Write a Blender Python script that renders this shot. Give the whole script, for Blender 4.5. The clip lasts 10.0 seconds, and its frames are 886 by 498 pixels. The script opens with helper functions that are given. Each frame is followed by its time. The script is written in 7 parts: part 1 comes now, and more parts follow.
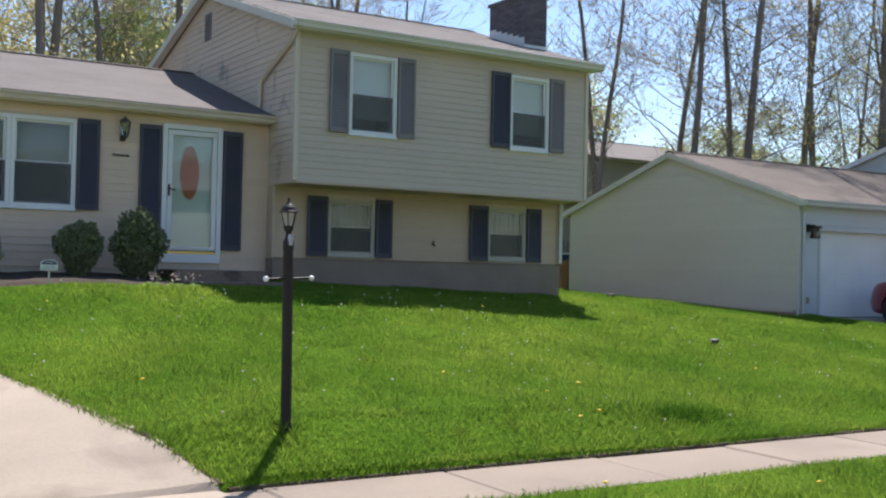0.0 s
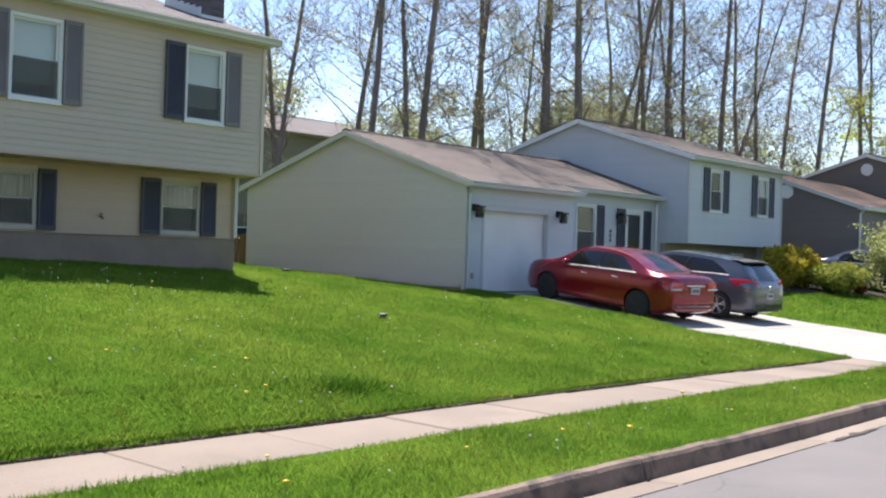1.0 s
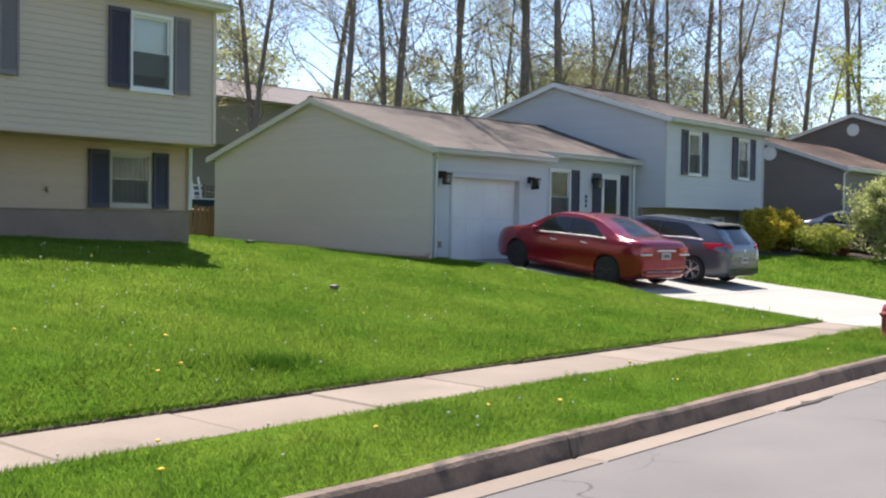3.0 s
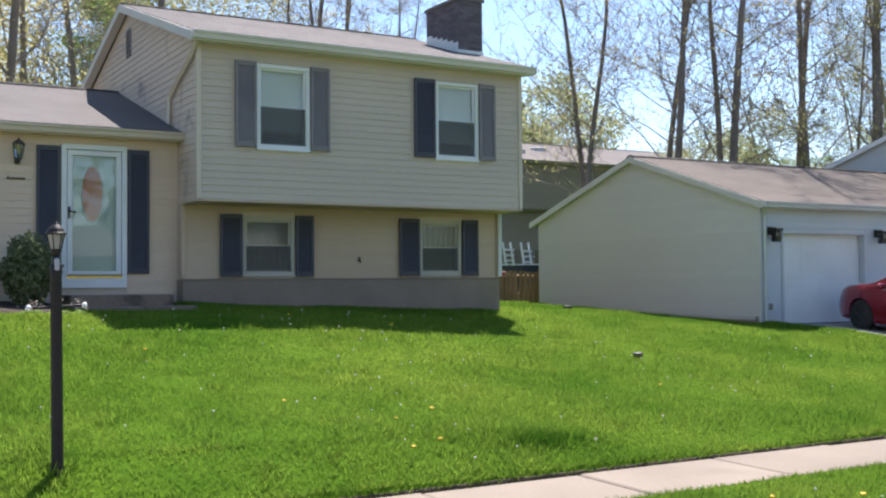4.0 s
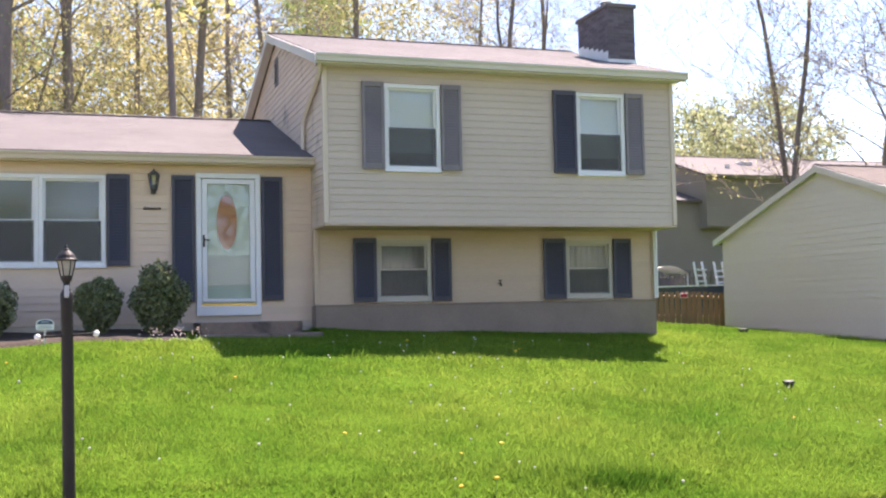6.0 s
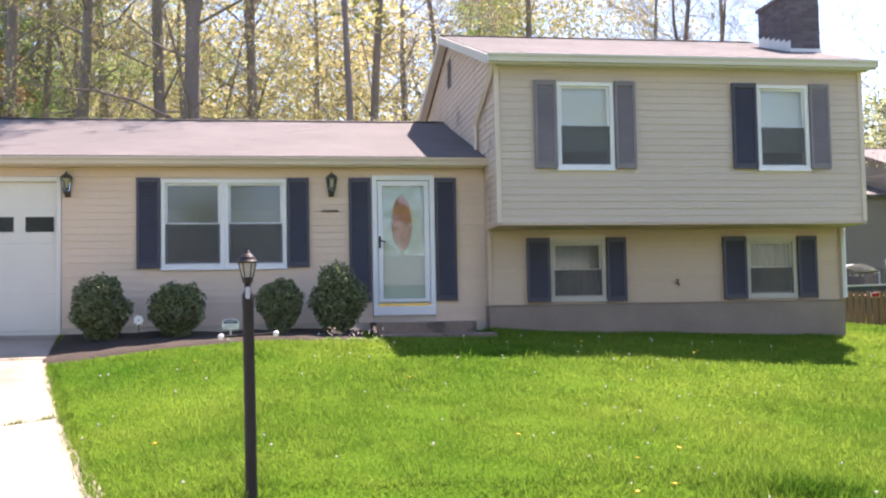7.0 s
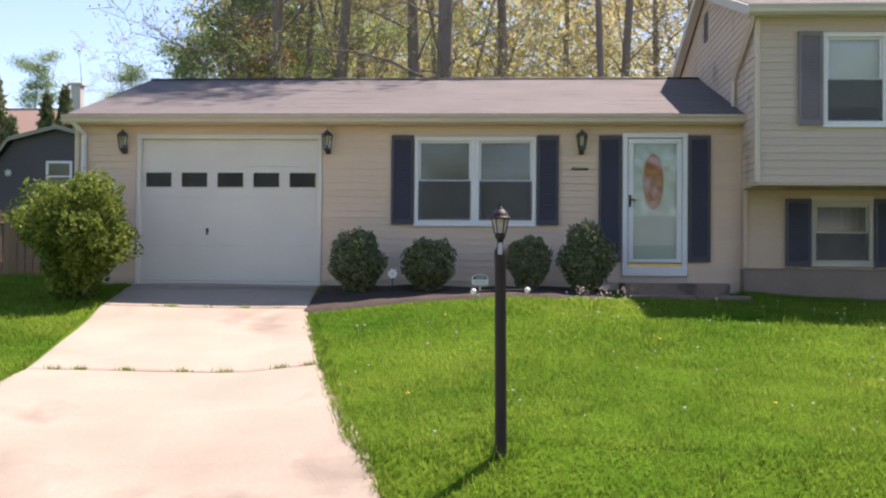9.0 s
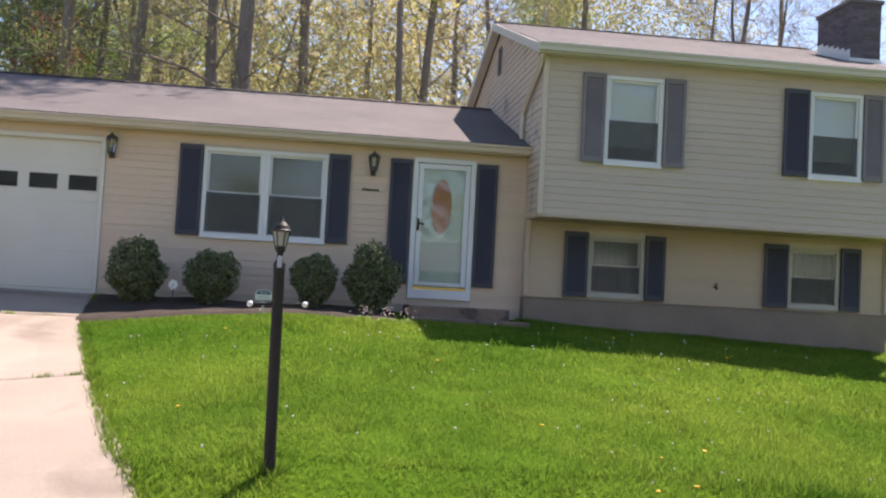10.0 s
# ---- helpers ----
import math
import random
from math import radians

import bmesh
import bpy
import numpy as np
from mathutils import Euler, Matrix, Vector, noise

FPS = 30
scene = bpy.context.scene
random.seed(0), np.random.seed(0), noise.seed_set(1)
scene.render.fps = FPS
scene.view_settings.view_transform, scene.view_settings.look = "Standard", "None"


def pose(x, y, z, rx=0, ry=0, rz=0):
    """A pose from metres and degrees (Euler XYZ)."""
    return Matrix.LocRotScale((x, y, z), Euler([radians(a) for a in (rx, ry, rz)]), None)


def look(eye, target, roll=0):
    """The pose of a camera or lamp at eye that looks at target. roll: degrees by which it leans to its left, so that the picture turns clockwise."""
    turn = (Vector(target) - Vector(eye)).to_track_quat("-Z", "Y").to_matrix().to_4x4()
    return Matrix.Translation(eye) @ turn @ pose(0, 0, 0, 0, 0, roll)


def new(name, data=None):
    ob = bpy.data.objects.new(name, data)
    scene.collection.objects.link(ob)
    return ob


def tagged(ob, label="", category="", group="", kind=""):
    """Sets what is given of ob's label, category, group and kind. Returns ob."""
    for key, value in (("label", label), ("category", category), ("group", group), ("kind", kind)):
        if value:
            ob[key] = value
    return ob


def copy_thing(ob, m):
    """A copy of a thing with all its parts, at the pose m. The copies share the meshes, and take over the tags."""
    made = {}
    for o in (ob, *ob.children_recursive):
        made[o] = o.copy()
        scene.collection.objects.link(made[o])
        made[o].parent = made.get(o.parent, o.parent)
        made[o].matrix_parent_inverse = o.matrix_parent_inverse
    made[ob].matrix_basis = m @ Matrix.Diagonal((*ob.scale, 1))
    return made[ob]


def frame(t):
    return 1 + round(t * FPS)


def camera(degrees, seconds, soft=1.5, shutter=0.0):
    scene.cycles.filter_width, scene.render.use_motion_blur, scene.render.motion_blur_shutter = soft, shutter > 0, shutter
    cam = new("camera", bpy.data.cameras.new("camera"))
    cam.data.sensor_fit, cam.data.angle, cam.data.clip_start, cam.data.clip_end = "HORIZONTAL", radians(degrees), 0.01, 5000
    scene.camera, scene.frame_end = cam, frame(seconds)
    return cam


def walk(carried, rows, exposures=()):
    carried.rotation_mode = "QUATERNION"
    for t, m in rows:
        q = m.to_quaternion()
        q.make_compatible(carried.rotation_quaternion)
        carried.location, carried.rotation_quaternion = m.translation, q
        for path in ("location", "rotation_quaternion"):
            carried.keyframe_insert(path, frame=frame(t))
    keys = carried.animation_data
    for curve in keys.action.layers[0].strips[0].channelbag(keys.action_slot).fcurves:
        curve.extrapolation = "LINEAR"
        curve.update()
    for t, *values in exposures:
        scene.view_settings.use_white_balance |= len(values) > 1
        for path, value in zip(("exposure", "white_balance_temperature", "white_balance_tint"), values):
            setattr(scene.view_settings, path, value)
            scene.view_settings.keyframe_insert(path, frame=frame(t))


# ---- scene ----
cam = camera(44.0, 10.0, 2.2)
PATH = [
    (0, (-7.217, -16.462, 1.534), (-6.155, -14.768, 1.577), 1.2),
    (0.5, (-7.212, -16.573, 1.519), (-5.966, -15.009, 1.544), 1.2),
    (1, (-7.217, -16.649, 1.576), (-5.716, -15.327, 1.585), 1.8),
    (1.5, (-7.166, -16.726, 1.585), (-5.552, -15.545, 1.582), 1.8),
    (2, (-7.019, -16.778, 1.537), (-5.396, -15.609, 1.529), 1.5),
    (2.2, (-6.919, -16.759, 1.571), (-5.322, -15.555, 1.552), 1.9),
    (3.3, (-6.034, -16.81, 1.575), (-4.634, -15.384, 1.504), -0.1),
    (3.5, (-5.768, -16.729, 1.522), (-4.488, -15.194, 1.448), -0.4),
    (4, (-5.264, -16.711, 1.587), (-4.256, -14.985, 1.654), -0.5),
    (4.5, (-4.73, -16.681, 1.566), (-3.951, -14.84, 1.647), -0.6),
    (5, (-4.277, -16.617, 1.552), (-3.598, -14.738, 1.648), -0.8),
    (5.2, (-4.054, -16.559, 1.591), (-3.399, -14.671, 1.69), -0.8),
    (6.3, (-3.57, -16.575, 1.55), (-2.973, -14.67, 1.672), -1.7),
    (6.5, (-3.548, -16.56, 1.574), (-3.032, -14.631, 1.693), -1.5),
    (7, (-3.583, -16.507, 1.568), (-3.265, -14.537, 1.691), -1.1),
    (7.5, (-3.616, -16.472, 1.557), (-3.529, -14.477, 1.668), -0.7),
    (8, (-3.627, -16.38, 1.571), (-3.754, -14.386, 1.649), -0.7),
    (8.5, (-3.62, -16.402, 1.571), (-3.778, -14.409, 1.623), -0.5),
    (9, (-3.63, -16.433, 1.558), (-3.756, -14.438, 1.609), 0.5),
    (9.5, (-3.601, -16.424, 1.543), (-3.534, -14.427, 1.632), 2.2),
    (10, (-3.535, -16.422, 1.52), (-3.288, -14.44, 1.622), 3.1),
]
walk(cam, [(t, look(eye, target, roll)) for t, eye, target, roll in PATH],
     [(0, 0.76, 6350, 15), (0.7, 0.92, 6350, 15), (1.2, 1.02, 6450, 17), (1.6, 1.05, 6450, 17), (2.2, 1.00, 6500, 17), (3.3, 0.97, 6600, 15), (4.0, 1.06, 6350, 15), (4.5, 1.21, 6550, 20), (5.2, 1.45, 6800, 25), (6.4, 1.71, 6850, 28), (7.5, 1.72, 6850, 27), (8.0, 1.50, 6820, 25), (8.5, 1.28, 6800, 24), (9, 1.12, 6950, 24), (9.5, 0.98, 6930, 24), (10, 1.04, 6900, 24)])

# ---- world and sun ----
SUN = Vector((0.66, 0.80, 1.75)).normalized()
world = bpy.data.worlds.new("sky_world")
scene.world = world
world.use_nodes = True
wn = world.node_tree
sky = wn.nodes.new("ShaderNodeTexSky")
sky.sky_type, sky.sun_disc = "NISHITA", False
sky.sun_elevation = math.asin(SUN.z)
sky.sun_rotation = math.atan2(SUN.x, SUN.y)
sky.air_density, sky.dust_density, sky.ozone_density = 1.0, 0.2, 3.0
wn.links.new(sky.outputs[0], wn.nodes["Background"].inputs[0])
wn.nodes["Background"].inputs[1].default_value = 0.11
sun = new("sun", bpy.data.lights.new("sun", "SUN"))
sun.data.energy, sun.data.angle, sun.data.color = 5.0, radians(0.6), (1.0, 0.95, 0.86)
sun.matrix_world = look(SUN * 60, (0, 0, 0))


# ---- materials ----
def mat(name, base, other=None, scale=1.5, fine=40.0, rough=0.7, bump=0.15, metal=0.0, translucent=0.0,
        vary=0.0, island=0.0, coat=0.0, stretch=(1, 1, 1), depth=0.01, blot=None, cracks=None, spec=0.5):
    """A two-scale noise material: broad stains between base and other, fine grain in tone and relief."""
    m = bpy.data.materials.new(name)
    m.use_nodes = True
    n, l = m.node_tree.nodes, m.node_tree.links
    p = n["Principled BSDF"]
    other = other or tuple(c * 0.78 for c in base)
    tc, mp = n.new("ShaderNodeTexCoord"), n.new("ShaderNodeMapping")
    mp.inputs["Scale"].default_value = stretch
    l.new(tc.outputs["Object"], mp.inputs[0])
    big, small = n.new("ShaderNodeTexNoise"), n.new("ShaderNodeTexNoise")
    for t, s, d in ((big, scale, 5), (small, fine, 3)):
        t.inputs["Scale"].default_value, t.inputs["Detail"].default_value = s, d
        l.new(mp.outputs[0], t.inputs["Vector"])
    add = n.new("ShaderNodeMath")
    add.operation = "MULTIPLY_ADD"
    add.inputs[1].default_value = 0.45
    l.new(small.outputs[0], add.inputs[0])
    l.new(big.outputs[0], add.inputs[2])
    ramp = n.new("ShaderNodeMapRange")
    ramp.inputs[1].default_value, ramp.inputs[2].default_value = 0.45, 1.0
    l.new(add.outputs[0], ramp.inputs[0])
    mix = n.new("ShaderNodeMix")
    mix.data_type = "RGBA"
    mix.inputs[6].default_value, mix.inputs[7].default_value = (*base, 1), (*other, 1)
    l.new(ramp.outputs[0], mix.inputs[0])
    col = mix.outputs[2]
    if blot:
        tone, size, level = blot
        sp = n.new("ShaderNodeTexNoise")
        sp.inputs["Scale"].default_value, sp.inputs["Detail"].default_value, sp.inputs["Distortion"].default_value = size, 7, 0.6
        l.new(tc.outputs["Object"], sp.inputs["Vector"])
        edge = n.new("ShaderNodeMapRange")
        edge.inputs[1].default_value, edge.inputs[2].default_value = level, level + 0.13
        l.new(sp.outputs[0], edge.inputs[0])
        over = n.new("ShaderNodeMix")
        over.data_type = "RGBA"
        over.inputs[7].default_value = (*tone, 1)
        l.new(edge.outputs[0], over.inputs[0])
        l.new(col, over.inputs[6])
        col = over.outputs[2]
    if cracks:
        size, width, tone = cracks
        warp, far = n.new("ShaderNodeVectorMath"), n.new("ShaderNodeTexNoise")
        warp.operation = "MULTIPLY_ADD"
        far.inputs["Scale"].default_value, far.inputs["Detail"].default_value = 1.6, 6
        l.new(tc.outputs["Object"], far.inputs["Vector"])
        l.new(far.outputs["Color"], warp.inputs[0])
        warp.inputs[1].default_value = (0.9, 0.9, 0.9)
        l.new(tc.outputs["Object"], warp.inputs[2])
        cell = n.new("ShaderNodeTexVoronoi")
        cell.feature = "DISTANCE_TO_EDGE"
        cell.inputs["Scale"].default_value = size
        l.new(warp.outputs[0], cell.inputs["Vector"])
        line = n.new("ShaderNodeMapRange")
        line.inputs[1].default_value, line.inputs[2].default_value, line.inputs[3].default_value, line.inputs[4].default_value = width * 0.4, width, 1, 0
        l.new(cell.outputs["Distance"], line.inputs[0])
        some = n.new("ShaderNodeMapRange")
        some.inputs[1].default_value, some.inputs[2].default_value = 0.48, 0.56
        l.new(big.outputs[0], some.inputs[0])
        both = n.new("ShaderNodeMath")
        both.operation = "MULTIPLY"
        l.new(line.outputs[0], both.inputs[0])
        l.new(some.outputs[0], both.inputs[1])
        over = n.new("ShaderNodeMix")
        over.data_type = "RGBA"
        over.inputs[7].default_value = (*tone, 1)
        l.new(both.outputs[0], over.inputs[0])
        l.new(col, over.inputs[6])
        col = over.outputs[2]
    if vary or island:
        src = n.new("ShaderNodeNewGeometry").outputs["Random Per Island"] if island else n.new("ShaderNodeObjectInfo").outputs["Random"]
        amount = island or vary
        rng = n.new("ShaderNodeMapRange")
        rng.inputs[3].default_value, rng.inputs[4].default_value = 1 - amount, 1 + amount
        l.new(src, rng.inputs[0])
        hsv = n.new("ShaderNodeHueSaturation")
        l.new(col, hsv.inputs["Color"])
        l.new(rng.outputs[0], hsv.inputs["Value"])
        col = hsv.outputs[0]
    l.new(col, p.inputs["Base Color"])
    p.inputs["Roughness"].default_value, p.inputs["Metallic"].default_value = rough, metal
    p.inputs["Specular IOR Level"].default_value = spec
    p.inputs["Coat Weight"].default_value = coat
    p.inputs["Coat Roughness"].default_value = 0.04
    if bump:
        b = n.new("ShaderNodeBump")
        b.inputs["Strength"].default_value, b.inputs["Distance"].default_value = bump, depth
        l.new(small.outputs[0], b.inputs["Height"])
        l.new(b.outputs[0], p.inputs["Normal"])
    if translucent:
        tr, sh = n.new("ShaderNodeBsdfTranslucent"), n.new("ShaderNodeMixShader")
        l.new(col, tr.inputs[0])
        sh.inputs[0].default_value = translucent
        l.new(p.outputs[0], sh.inputs[1])
        l.new(tr.outputs[0], sh.inputs[2])
        l.new(sh.outputs[0], n["Material Output"].inputs[0])
    return m


def glass_mat(name, tint, clear, rough=0.02):
    """Thin pane: mostly clear with a mirror-like sheen."""
    m = bpy.data.materials.new(name)
    m.use_nodes = True
    n, l = m.node_tree.nodes, m.node_tree.links
    n.remove(n["Principled BSDF"])
    gl, tr, sh, fr = (n.new("ShaderNode" + k) for k in ("BsdfGlossy", "BsdfTransparent", "MixShader", "Fresnel"))
    gl.inputs["Roughness"].default_value = rough
    tr.inputs[0].default_value = (*tint, 1)
    fr.inputs[0].default_value = 1.5
    rng = n.new("ShaderNodeMapRange")
    rng.inputs[3].default_value, rng.inputs[4].default_value = 1 - clear, 0.95
    l.new(fr.outputs[0], rng.inputs[0])
    l.new(rng.outputs[0], sh.inputs[0])
    l.new(tr.outputs[0], sh.inputs[1])
    l.new(gl.outputs[0], sh.inputs[2])
    l.new(sh.outputs[0], n["Material Output"].inputs[0])
    return m


BEIGE = mat("beige_vinyl_siding", (0.72, 0.545, 0.40), (0.635, 0.475, 0.345), 0.7, 25, 0.55, 0.05, vary=0.03, stretch=(0.4, 0.4, 1))
# the block's siding, darker and greyer than the wing's beige
BEIGE_BLOCK = mat("greyer_beige_vinyl_siding", (0.565, 0.466, 0.375), (0.495, 0.407, 0.325), 0.7, 25, 0.55, 0.05, vary=0.03, stretch=(0.4, 0.4, 1))
MILDEWED = mat("mildew_stained_beige_siding", (0.62, 0.49, 0.385), (0.54, 0.425, 0.33), 0.7, 25, 0.55, 0.05, vary=0.03, blot=((0.30, 0.25, 0.215), 1.7, 0.57))
# same beige vinyl, with jetty shade and warm flare put into its colour
SHADED_BEIGE = mat("shade_toned_beige_siding", (0.56, 0.42, 0.30), (0.48, 0.355, 0.25), 0.7, 25, 0.55, 0.05, vary=0.03, stretch=(0.4, 0.4, 1))
BEIGE_TRIM = mat("beige_vinyl_trim", (0.64, 0.53, 0.42), (0.57, 0.47, 0.37), 0.8, 25, 0.5, 0.04)
CREAM = mat("cream_vinyl_siding", (0.55, 0.54, 0.525), (0.485, 0.477, 0.462), 0.5, 20, 0.55, 0.05, island=0.02, stretch=(0.4, 0.4, 1))
PALE = mat("pale_blue_grey_siding", (0.55, 0.575, 0.60), (0.48, 0.50, 0.525), 0.5, 20, 0.55, 0.05, island=0.02)
TAUPE = mat("taupe_siding", (0.185, 0.155, 0.14), (0.15, 0.125, 0.112), 0.5, 20, 0.6, 0.05, island=0.03)
GREYTAN = mat("grey_tan_siding", (0.30, 0.27, 0.23), (0.25, 0.22, 0.19), 0.5, 20, 0.6, 0.05, island=0.03)
PALETRIM = mat("pale_grey_painted_trim", (0.56, 0.575, 0.585), (0.50, 0.51, 0.52), 1.2, 30, 0.5, 0.06)
WHITE = mat("white_painted_trim", (0.78, 0.78, 0.77), (0.68, 0.68, 0.67), 1.2, 30, 0.45, 0.06)
OFFWHITE = mat("weathered_offwhite_trim", (0.63, 0.60, 0.55), (0.54, 0.51, 0.46), 1.0, 30, 0.5, 0.06)
# greyer and darker than the white trim, for the two low windows
GREYBEIGE_TRIM = mat("grey_beige_vinyl_window_frame", (0.50, 0.46, 0.40), (0.43, 0.39, 0.33), 1.2, 30, 0.5, 0.06)
CREAMW = mat("cream_painted_steel", (0.74, 0.70, 0.62), (0.66, 0.62, 0.55), 1.0, 60, 0.5, 0.08)
NAVY = mat("dark_navy_vinyl", (0.044, 0.043, 0.062), (0.058, 0.056, 0.076), 2.5, 50, 0.5, 0.06)
FADED = mat("sun_faded_shutter_vinyl", (0.225, 0.198, 0.205), (0.175, 0.155, 0.162), 2.5, 30, 0.6, 0.08)
SHINGLE = mat("brown_asphalt_shingle", (0.150, 0.131, 0.126), (0.108, 0.095, 0.091), 0.8, 55, 0.9, 0.25, depth=0.008, island=0.05)
BROWNROOF = mat("weathered_brown_shingle", (0.125, 0.098, 0.082), (0.088, 0.068, 0.056), 0.8, 55, 0.9, 0.25, depth=0.008, island=0.08)
RUSTROOF = mat("rust_brown_shingle", (0.20, 0.125, 0.085), (0.13, 0.082, 0.058), 0.8, 55, 0.9, 0.25, depth=0.008, island=0.08)
RIDGE = mat("dark_ridge_shingle", (0.05, 0.042, 0.04), None, 2, 50, 0.9, 0.4)
BLOCK = mat("painted_masonry", (0.29, 0.22, 0.172), (0.20, 0.152, 0.12), 1.6, 45, 0.85, 0.35, vary=0.05)
BRICK = mat("dark_chimney_brick", (0.15, 0.128, 0.142), (0.105, 0.09, 0.10), 4, 60, 0.9, 0.4, island=0.2)
MORTAR = mat("mortar", (0.155, 0.14, 0.145), None, 5, 60, 0.95, 0.3)
CONCRETE = mat("weathered_concrete", (0.365, 0.30, 0.235), (0.275, 0.222, 0.172), 0.8, 35, 0.9, 0.25, vary=0.06, blot=((0.215, 0.17, 0.13), 0.7, 0.55))
WALKM = mat("sidewalk_concrete", (0.275, 0.22, 0.172), (0.19, 0.152, 0.118), 0.8, 35, 0.9, 0.25, vary=0.08, blot=((0.19, 0.152, 0.12), 0.8, 0.56))
CONCRETE2 = mat("pale_new_concrete", (0.385, 0.36, 0.32), (0.305, 0.283, 0.25), 0.5, 35, 0.85, 0.2, vary=0.04, blot=((0.30, 0.28, 0.25), 0.6, 0.58))
KERBM = mat("kerb_concrete", (0.25, 0.18, 0.135), (0.13, 0.092, 0.07), 1.4, 28, 0.92, 0.5, vary=0.10, depth=0.02, blot=((0.075, 0.06, 0.05), 2.2, 0.54))
DIRTY_TAR = mat("crumbled_tar_and_dirt", (0.085, 0.066, 0.052), (0.045, 0.038, 0.032), 6, 70, 0.95, 0.6, depth=0.01)
ASPHALT = mat("worn_asphalt", (0.178, 0.163, 0.153), (0.122, 0.113, 0.107), 0.5, 120, 0.9, 0.5, depth=0.008, blot=((0.15, 0.137, 0.132), 0.45, 0.56), cracks=(0.32, 0.006, (0.07, 0.064, 0.06)))
SOIL = mat("mulch_soil", (0.062, 0.042, 0.030), (0.034, 0.024, 0.017), 3, 35, 1.0, 0.8, depth=0.03)
TURF = mat("turf", (0.045, 0.11, 0.006), (0.09, 0.16, 0.010), 0.5, 14, 1.0, 0.6, depth=0.04, spec=0.05)
EARTH = mat("bare_earth", (0.10, 0.072, 0.042), (0.055, 0.045, 0.022), 6, 40, 1.0, 0.8, depth=0.03)
GRASS = mat("grass_blades", (0.072, 0.180, 0.016), (0.25, 0.335, 0.050), 0.55, 3.0, 0.85, 0.0, translucent=0.5, island=0.35, spec=0.08)
GLASS = glass_mat("window_glass", (0.92, 0.95, 0.94), 0.97, 0.06)
DOORGLASS = glass_mat("storm_door_glass", (0.92, 0.95, 0.94), 0.96, 0.025)
DARKGLASS = glass_mat("tinted_glass", (0.10, 0.11, 0.12), 0.96)
SHADE = mat("white_roller_blind", (0.82, 0.83, 0.78), (0.75, 0.76, 0.71), 1.2, 20, 0.8, 0.03)
# near-black for sheets behind glass, its colour standing in for unlit rooms
DARK = mat("room_darkness", (0.035, 0.033, 0.032), None, 2, 20, 0.9, 0)
BLACK = mat("black_painted_metal", (0.022, 0.018, 0.018), (0.032, 0.027, 0.025), 5, 90, 0.5, 0.08, spec=0.2)
PEWTER = mat("weathered_dark_metal", (0.085, 0.078, 0.074), (0.055, 0.05, 0.048), 5, 60, 0.55, 0.1, metal=0.3)
BARK = mat("tree_bark", (0.265, 0.205, 0.185), (0.165, 0.13, 0.118), 2.5, 22, 0.95, 0.9, stretch=(1, 1, 0.25), depth=0.03)
LEAF_LIGHT = mat("spring_leaf_yellow_green", (0.35, 0.37, 0.125), (0.39, 0.345, 0.155), 0.25, 3, 0.8, 0, translucent=0.8, island=0.18, spec=0.1)
LEAF_GREEN = mat("spring_leaf_green", (0.20, 0.32, 0.11), (0.32, 0.40, 0.13), 0.25, 3, 0.8, 0, translucent=0.65, island=0.3, spec=0.1)
LEAF_DARK = mat("evergreen_leaf", (0.165, 0.195, 0.10), (0.205, 0.225, 0.13), 1.2, 9, 0.8, 0, translucent=0.25, island=0.4, spec=0.15)


# ---- mesh helpers ----
def part(name, bm, material, parent, label="", smooth=False):
    me = bpy.data.meshes.new(name)
    bmesh.ops.recalc_face_normals(bm, faces=bm.faces)
    bm.to_mesh(me)
    bm.free()
    return link(name, me, material, parent, label, smooth)


def link(name, me, material, parent, label="", smooth=False):
    ob = new(name, me)
    for m in material if isinstance(material, (list, tuple)) else (material,):
        me.materials.append(m)
    if smooth:
        me.shade_smooth()
    if parent:
        ob.parent = parent
    if label:
        ob["label"] = label
    return ob


def thing(name, place, label, category, group="", kind="", turn=0.0):
    e = new(name)
    e.empty_display_size = 0.2
    e.matrix_basis = Matrix.Translation(place) @ Matrix.Rotation(turn, 4, "Z")
    return tagged(e, label, category, group, kind)


HEX = ((0, 1, 3, 2), (4, 6, 7, 5), (0, 4, 5, 1), (2, 3, 7, 6), (0, 2, 6, 4), (1, 5, 7, 3))


def solid(bm, pts, mi=0):
    """A six-faced block from eight corners, ordered x-major, then y, then z."""
    v = [bm.verts.new(p) for p in pts]
    for f in HEX:
        bm.faces.new([v[i] for i in f]).material_index = mi
    return v


def box(bm, x0, x1, y0, y1, z0, z1, mi=0):
    return solid(bm, [(x, y, z) for x in (x0, x1) for y in (y0, y1) for z in (z0, z1)], mi)


def rbox(bm, x0, x1, y0, y1, z0, z1, r=0.008, mi=0):
    """A box with its edges bevelled."""
    v = box(bm, x0, x1, y0, y1, z0, z1, mi)
    bmesh.ops.bevel(bm, geom=list({e for w in v for e in w.link_edges}), offset=r, segments=1, affect="EDGES", material=mi)


